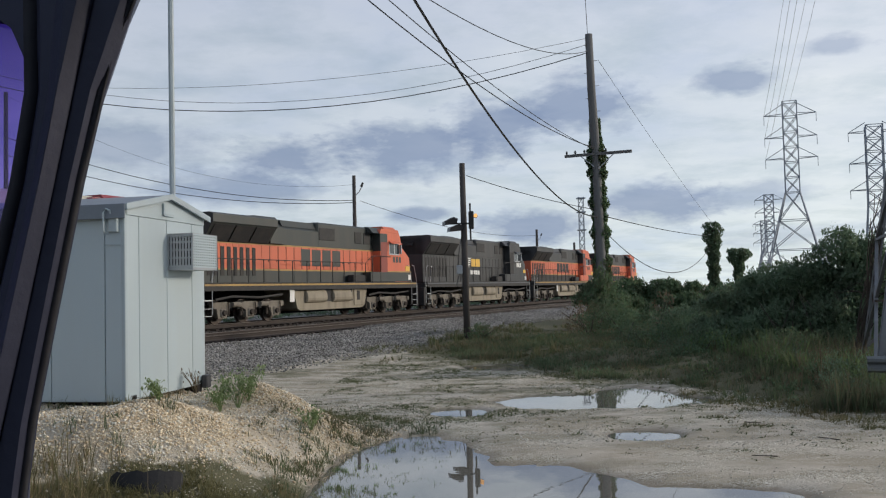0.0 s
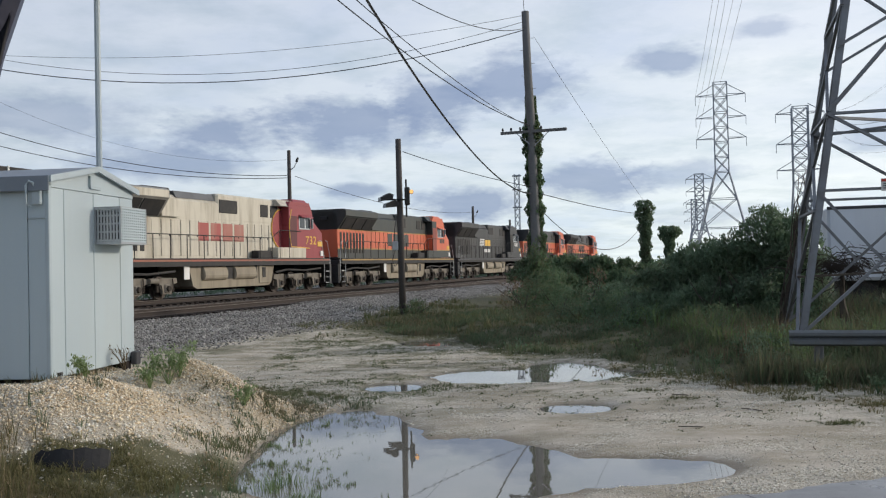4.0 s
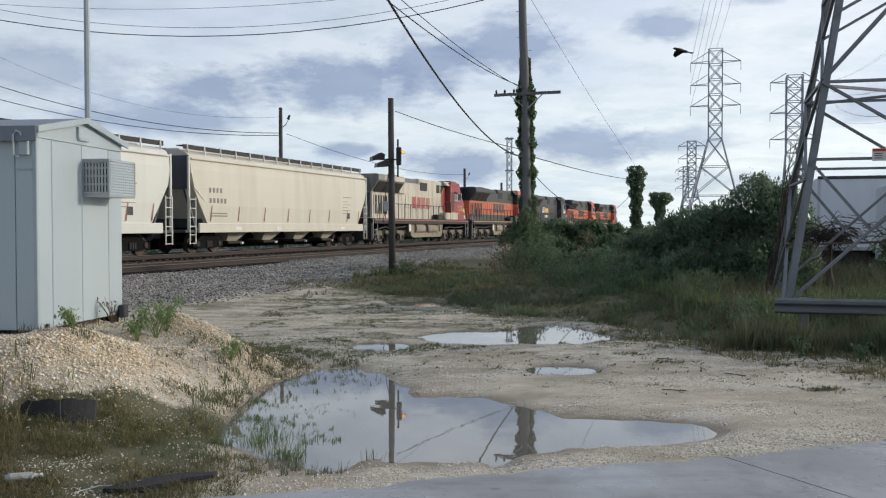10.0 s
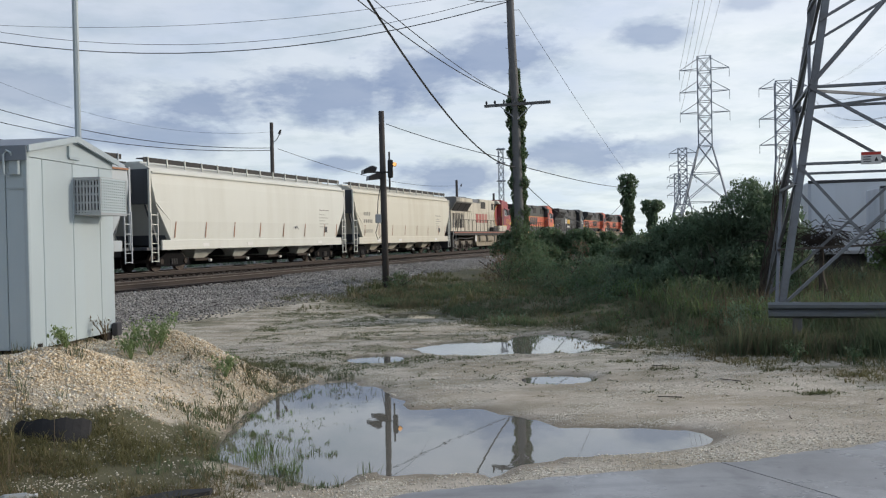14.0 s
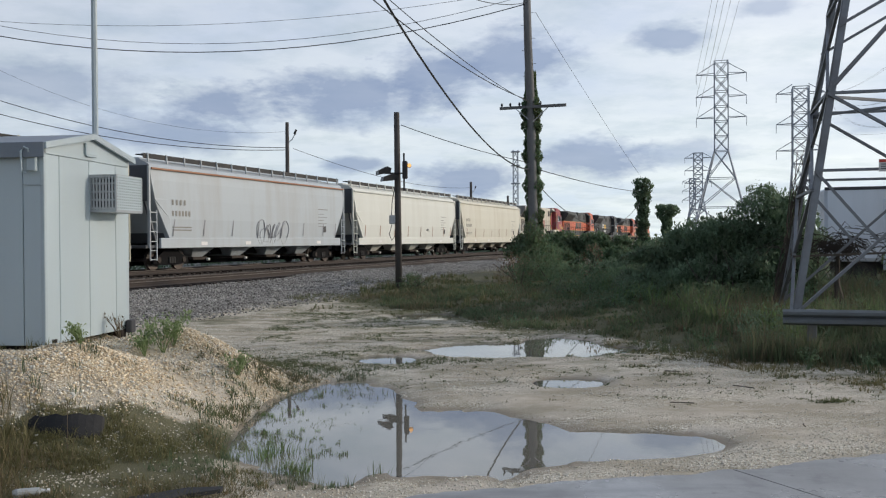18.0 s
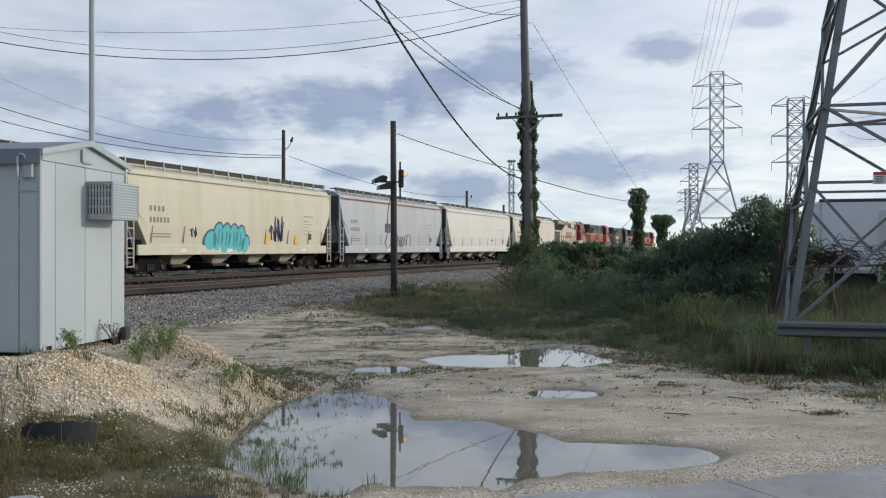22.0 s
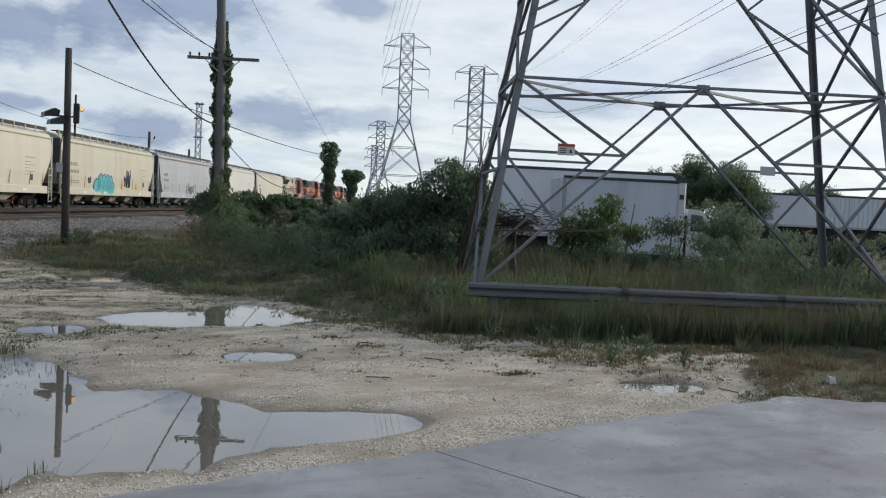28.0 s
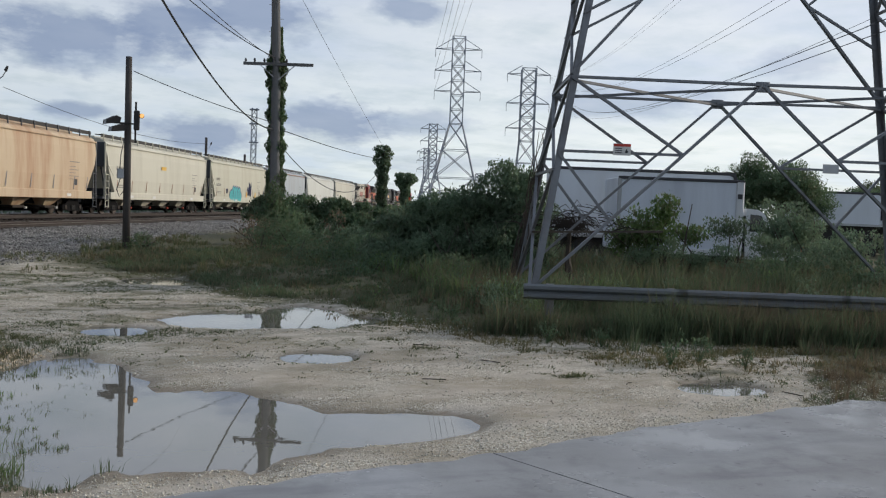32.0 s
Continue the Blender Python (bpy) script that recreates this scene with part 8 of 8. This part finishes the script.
def build_trailer(lat, dep, L, z0, z1, label, ribs):
    t = thing("trailer", label, "trailer", "parked trucks", m=tw_pose(lat, dep, 0.0))
    part("cargo_box", Shape().box(0, L, 0, 2.5, z0, z1, 0.10), W_FAR, t)
    part("top_rail", Shape().box(0, L, -0.02, 0.03, z1 - 0.10, z1 + 0.01, 0.01), M_PRINT, t)
    part("nose_fairing", Shape().prism([(L, z1 - 1.4), (L + 0.12, z1 - 1.2), (L + 0.12, z1 - 0.35), (L + 0.02, z1 - 0.12), (L - 0.3, z1 + 0.03), (L - 0.3, z1 - 0.05), (L - 0.05, z1 - 0.2)], -0.03, 2.53, "y"), M_PRINT, t)
    part("bottom_rail", Shape().box(0, L, -0.02, 0.03, z0, z0 + 0.12, 0.01), M_GALV, t)
    for k in range(ribs):
        x = 0.3 + k * (L - 0.6) / max(1, ribs - 1)
        part("rib", Shape().box(x - 0.03, x + 0.03, -0.03, 0.0, z0 + 0.12, z1 - 0.12), W_FAR, t)
    for x in (1.2, 2.3, L - 0.6):
        part("wheel", Shape().tube([(x, 0.15, 0.62), (x, 0.4, 0.62)], 0.5, 16), M_RUBBER, t)
    part("undercarriage", Shape().box(0.4, L - 0.3, 0.4, 2.1, 0.7, z0, 0.03), M_BLACK, t)


build_guardrail()
build_box_truck()
build_trailer(4.05, 33.0, 6.70, 1.15, 3.72, "long white trailer parked behind the box truck", 0)
build_trailer(18.1, 46.0, 4.5, 1.9, 3.64, "white trailer parked across the yard", 0)
build_trailer(22.8, 46.6, 5.0, 1.9, 3.68, "white ribbed container trailer parked across the yard", 18)


def build_bramble():
    rng = random.Random(17)
    t = thing("bramble", "leafless dark brown bramble tangled under the tower", "bramble")
    c = tw(2.95, 20.6, 1.75)
    for k in range(230):       # bent twigs lying every way, thickest in a knot in the middle
        q = 0.30 if k < 110 else 1.0
        p = c + TB * rng.gauss(0, 0.55 * q) + TA * rng.gauss(0, 0.25) + Vector((0, 0, rng.gauss(-0.02, 0.20 * q)))
        a, ln = rng.gauss(0.0, 0.55) + (math.pi if rng.random() < 0.5 else 0), rng.uniform(0.25, 0.75) * (0.6 if k < 110 else 1)
        d = TB * math.cos(a) + Vector((0, 0, math.sin(a)))
        part("twig", Shape().tube([p, p + d * ln * 0.5 + Vector((0, 0, rng.uniform(0.0, 0.14))), p + d * ln + Vector((0, 0, rng.uniform(-0.2, 0.02)))], [0.011, 0.008, 0.004], 4), M_TWIG, t)
    for k in range(3):
        part("stem", Shape().tube([(c.x + 0.1 * k, c.y, 0.1), (c.x, c.y + 0.05, 1.0), tuple(c)], [0.07, 0.06, 0.04], 6), M_BARK, t)
    b = thing("fallen_board", "weathered grey board lying across the tower legs", "board", m=tw_pose(0, 0, 0))
    part("plank", Shape().bar((1.85, 18.2, 1.62), (4.6, 18.6, 1.72), 0.08, 0.04), M_BARK, b)


build_bramble()


def build_dead_vines():
    """Dry creepers that hang on the rear leg of the tower."""
    rng = random.Random(23)
    t = thing("dead_vines", "dry brown creepers hanging on a steel tower leg", "vine")
    for k in range(22):
        z0, z1 = rng.uniform(0.2, 0.9), rng.uniform(1.9, 3.9)
        pts = []
        for q in range(6):
            z = z0 + (z1 - z0) * q / 5
            b = tw(5.95 - (3.62 - (z - 4.61) * 0.155), 18.4 + (1.40 - (z - 4.61) * 0.06), z)
            pts.append(b + TB * rng.uniform(-0.16, 0.12) + TA * rng.uniform(-0.10, 0.16))
        part("creeper", Shape().tube(pts, [0.016, 0.015, 0.013, 0.012, 0.010, 0.006], 4), M_BARK, t)


build_dead_vines()


M_BOTTLE = surface("cloudy_plastic", (0.34, 0.36, 0.36), 0.25, 0, 0.1, 20, None, relief=0.05)


def build_litter():
    # torn slab of truck tyre lying on edge in the weeds
    rings = []
    for k in range(11):
        x = -0.32 + 0.064 * k
        bend = 0.10 * (x / 0.32) ** 2
        top = 0.20 + 0.012 * math.sin(k * 2.1) - (0.03 if k in (0, 10) else 0)
        rings.append([(x, bend, -0.05), (x + 0.01, bend + 0.02, top), (x + 0.01, bend + 0.10, top - 0.01), (x, bend + 0.12, -0.05)])
    p = (-2.85, 8.12)
    z = float(height(*p))
    t = thing("tyre_scrap", "torn black rubber tyre tread lying in the weeds", "tyre scrap", m=pose(p[0], p[1], z, -16, 0, 6))
    part("tread", Shape().loft(rings), M_RUBBER, t)
    q = (-1.55, 6.72)
    z = float(height(*q))
    t = thing("rubber_scrap", "flat black rubber scrap lying on the gravel edge", "rubber scrap", m=pose(q[0], q[1], z + 0.035, 0, 0, 8))
    part("sheet", Shape().prism([(-0.42, -0.16), (-0.25, -0.20), (-0.02, -0.12), (0.10, -0.02), (0.34, 0.05), (0.36, 0.13), (0.1, 0.16), (-0.1, 0.08), (-0.3, 0.0)], 0.0, 0.03, "z"), M_RUBBER, t)
    q = (-2.57, 6.68)
    z = float(height(*q))
    t = thing("plastic_bottle", "crushed clear plastic bottle lying in the grass", "bottle", m=pose(q[0], q[1], z + 0.04, 0, 0, 25))
    part("body", Shape().tube([(-0.11, 0, 0), (-0.08, 0, 0.005), (0.06, 0, 0.0), (0.10, 0, 0.0), (0.12, 0, 0.0)], [0.03, 0.037, 0.034, 0.015, 0.013], 12), M_BOTTLE, t)
    part("cap", Shape().tube([(0.12, 0, 0), (0.14, 0, 0)], 0.016, 10), M_WHITE, t)
    q = (-1.95, 6.62)
    t = thing("thin_cable", "thin white cable end lying on the ground", "cable", m=pose(q[0], q[1], float(height(*q)) + 0.01))
    part("strand", Shape().tube([(-0.2, -0.1, 0), (-0.05, 0.0, 0.02), (0.1, 0.02, 0.015), (0.22, 0.08, 0.03)], 0.0035, 5), M_WHITE, t)
    rng = random.Random(4)
    for k in range(8):
        x, y = rng.uniform(3.2, 8.0), rng.uniform(8.4, 13.0)
        if float(grassy(np.array(x), np.array(y))) > 0.2 or float(height(x, y)) < 0.01:
            continue
        t = thing("twig", "short dark twig lying on the gravel", "twig", "twigs on the gravel", m=pose(x, y, float(height(x, y)) + 0.006, 0, 0, rng.uniform(0, 180)))
        a = rng.uniform(0.05, 0.16)
        part("stick", Shape().tube([(-a, 0, 0), (0, a * 0.2, 0.008), (a, 0, 0.004)], 0.006, 4), M_BARK, t)
    for x, y, z in ((9.2, 8.9, 0.0),):
        t = thing("white_litter", "crumpled white scrap of litter in the grass", "litter", m=pose(x, y, float(height(x, y)) + 0.04))
        part("scrap", Shape().loft([[(-0.05, -0.04, -0.04), (0.05, -0.05, -0.03), (0.06, 0.04, -0.04), (-0.04, 0.05, -0.02)], [(-0.04, -0.02, 0.05), (0.03, -0.04, 0.06), (0.05, 0.03, 0.04), (-0.05, 0.02, 0.07)]]), M_WHITE, t)


build_litter()

# ---------------------------------------------------------------- the cab from which one looks out
P_CAB = surface("cab_trim_plastic", (0.040, 0.047, 0.088), 0.55, 0, 0.15, 60, (0.024, 0.027, 0.048), 0.4, 3.0, 0.1, 0.35)
P_SEAL = surface("rubber_seal", (0.014, 0.016, 0.026), 0.7, 0, 0.2, 40, None, relief=0.2)
P_BODY = surface("dark_cab_paint", (0.010, 0.013, 0.030), 0.3, 0, 0.1, 30, None, relief=0, spec=0.5)


def tinted_glass():
    m, nt, p = principled("tinted_windshield")
    nt.nodes.remove(p)
    pos = nt.nodes.new("ShaderNodeSeparateXYZ")
    nt.links.new(coords(nt), pos.inputs[0])
    band = ramp(nt, math_node(nt, "SUBTRACT", pos.outputs[2], 1.6), [(0.30, (0.72, 0.66, 0.86)), (0.62, (0.50, 0.42, 0.80)), (0.80, (0.16, 0.10, 0.42))])
    tr = nt.nodes.new("ShaderNodeBsdfTransparent")
    nt.links.new(band, tr.inputs[0])
    gl = nt.nodes.new("ShaderNodeBsdfGlossy")
    gl.inputs["Roughness"].default_value = 0.03
    ms = nt.nodes.new("ShaderNodeMixShader")
    ms.inputs[0].default_value = 0.06
    nt.links.new(tr.outputs[0], ms.inputs[1])
    nt.links.new(gl.outputs[0], ms.inputs[2])
    nt.links.new(ms.outputs[0], nt.nodes["Material Output"].inputs[0])
    return m


def build_cab():
    t = thing("pickup_cab", "dark vehicle cab with a sloping pillar beside the open window", "vehicle cab")
    edge = [(-0.27, 2.60), (-0.33, 2.50), (-0.362, 2.43), (-0.384, 2.38), (-0.420, 2.275), (-0.445, 2.17), (-0.480, 2.0), (-0.500, 1.90), (-0.511, 1.82), (-0.516, 1.69), (-0.518, 1.40)]
    wide = [0.20, 0.17, 0.15, 0.125, 0.088, 0.080, 0.085, 0.092, 0.112, 0.15, 0.24]
    ring = lambda x0, x1, z, y0, y1: [(x0 - 0.03, y1, z), (x0, y0 + 0.02, z), (x0 + 0.02, y0, z), (x1 - 0.012, y0, z), (x1, y0 + 0.015, z), (x1 - 0.04, y1, z)]
    part("a_pillar", Shape().loft([ring(x - w, x, z, 0.985, 1.09) for (x, z), w in zip(edge, wide)]), P_CAB, t, "dark plastic-trimmed windshield pillar", smooth=False)
    part("pillar_ridge", Shape().loft([ring(x - w * 0.72, x - w * 0.34, z, 0.968, 1.0) for (x, z), w in zip(edge, wide)]), P_CAB, t)
    part("door_seal", Shape().tube([(x - 0.006, 0.997, z) for x, z in edge], 0.006, 8), P_SEAL, t, smooth=True)
    part("outer_frame", Shape().loft([ring(x - w - 0.03, x - 0.055, z, 1.10, 1.14) for (x, z), w in zip(edge, wide)]), P_BODY, t)
    part("seal_trim", Shape().tube([(x - w + 0.006, 0.995, z) for (x, z), w in zip(edge, wide)], 0.010, 8), P_SEAL, t, smooth=True)
    head = [(-1.5, 2.385), (-0.62, 2.385), (-0.56, 2.375), (-0.525, 2.35), (-0.508, 2.31), (-0.47, 2.31), (-0.36, 2.62), (-1.5, 2.62)]
    part("windshield_header", Shape().prism(head, 0.99, 1.06, "y"), P_CAB, t)
    glass = part("windshield", Shape().prism([(-1.5, 1.35), (-0.72, 1.35), (-0.575, 1.95), (-0.525, 2.20), (-0.50, 2.42), (-1.5, 2.42)], 1.035, 1.041, "y"), tinted_glass(), t, "purple-tinted windshield glass")
    glass.visible_shadow = False
    part("roof", Shape().box(-0.35, 2.0, -0.75, 1.08, 2.63, 2.70, 0.03), P_BODY, t)
    part("far_door", Shape().box(-0.7, 2.0, -0.85, -0.75, 0.45, 2.65, 0.04), P_BODY, t)
    part("rear_wall", Shape().box(1.95, 2.05, -0.75, 0.97, 0.45, 2.63, 0.03), P_BODY, t)
    part("cab_floor", Shape().box(-0.7, 2.0, -0.75, 0.97, 0.40, 0.48, 0.02), P_BODY, t)
    part("roof_rail", Shape().box(-0.3, 1.9, 0.98, 1.10, 2.60, 2.70, 0.02), P_CAB, t)
    part("door_panel", Shape().box(-0.7, 1.7, 0.97, 1.11, 0.45, 1.42, 0.04), P_BODY, t)
    part("fender", Shape().box(-2.3, -0.7, 0.95, 1.11, 0.45, 1.35, 0.05), P_BODY, t)
    part("rear_pillar", Shape().box(1.7, 2.0, 0.97, 1.11, 0.45, 2.65, 0.03), P_BODY, t)
    part("tyre", Shape().tube([(-1.5, 0.86, 0.46), (-1.5, 1.10, 0.46)], 0.38, 20), M_RUBBER, t)
    part("sill", Shape().box(-0.9, 2.4, 0.95, 1.10, 0.34, 0.46, 0.02), P_BODY, t)
    part("tyre", Shape().tube([(2.4, 0.86, 0.46), (2.4, 1.10, 0.46)], 0.38, 20), M_RUBBER, t)


build_cab()

# ---------------------------------------------------------------- a bird that crosses the sky
M_FEATHER = surface("dark_feathers", (0.035, 0.032, 0.030), 0.7, 0, 0.3, 40, None, relief=0.1)


def build_bird():
    t = thing("bird", "dark bird flying past the lattice towers", "bird")
    rings = []
    for x, r, z in ((-0.20, 0.010, 0.0), (-0.12, 0.030, 0.0), (0.0, 0.055, 0.0), (0.08, 0.050, 0.005), (0.13, 0.028, 0.015), (0.17, 0.032, 0.02), (0.20, 0.020, 0.02), (0.235, 0.004, 0.012)):
        rings.append([(x, r * math.cos(k * math.pi / 4), z + r * math.sin(k * math.pi / 4)) for k in range(8)])
    part("body", Shape().loft(rings), M_FEATHER, t, smooth=True)
    part("tail", Shape().prism([(-0.16, -0.02), (-0.16, 0.02), (-0.30, 0.06), (-0.32, 0.0), (-0.30, -0.06)], -0.004, 0.006, "z"), M_FEATHER, t)
    wings = []
    for s in (-1, 1):
        out = [(0.09, 0.0), (0.10, s * 0.12), (0.06, s * 0.24), (-0.03, s * 0.31), (-0.06, s * 0.22), (-0.09, s * 0.12), (-0.08, 0.0)]
        w = part("wing", Shape().prism(out if s > 0 else out[::-1], -0.004, 0.008, "z"), M_FEATHER, t, m=pose(0, s * 0.035, 0.02))
        wings.append((w, s))
    return t, wings


BIRD, WINGS = build_bird()
BIRD_WAY = ((0.0, 52.0, 21.6, 5.0), (6.0, 25.0, 21.4, 5.3), (8.0, 16.3, 21.2, 5.55), (8.9, 12.41, 21.13, 5.66), (9.2, 11.2, 21.12, 5.74), (9.5, 9.95, 21.18, 5.85), (9.8, 8.38, 21.0, 5.98), (10.0, 7.25, 20.77, 6.15), (10.4, 5.17, 20.35, 6.69),
            (10.5, 4.60, 20.27, 6.88), (11.2, 0.8, 19.8, 8.3), (14.0, -14.0, 14.0, 14.0), (20.0, -34.0, -20.0, 20.0), (32.0, -70.0, -70.0, 30.0))
# ---------------------------------------------------------------- motion
RUN_T = [0, 1, 3, 6, 8, 12, 14, 16.6, 19, 22, 24, 26, 31, 32]
RUN_S = [52.05, 56.75, 66.4, 80.95, 90.47, 109.45, 118.8, 131.1, 142.4, 156.4, 165.7, 175.0, 198.35, 203.0]


def motions():
    for ob, x in TRAIN:
        walk(ob, [(t, track_pose(s + x)) for t, s in zip(RUN_T, RUN_S)])
    steps = [k * 0.125 for k in range(257)]
    run = [(t, float(np.interp(t, RUN_T, RUN_S)) - RUN_S[0]) for t in steps]
    for w, x, r in WHEELS:
        walk(w, [(t, pose(x, 0, r, 0, math.degrees(s / r), 0)) for t, s in run])
    rows = []
    for k, (t, x, y, z) in enumerate(BIRD_WAY):
        a, b = BIRD_WAY[max(0, k - 1)], BIRD_WAY[min(len(BIRD_WAY) - 1, k + 1)]
        rows.append((t, pose(x, y, z, 0, -8, math.degrees(math.atan2(b[2] - a[2], b[1] - a[1])))))
    walk(BIRD, rows)
    beat = [(k * 0.08, 34 * math.sin(k * 1.5) + 6) for k in range(401)]
    for w, s in WINGS:
        walk(w, [(t, pose(0, s * 0.035, 0.02, s * a, 0, 0)) for t, a in beat])


motions()
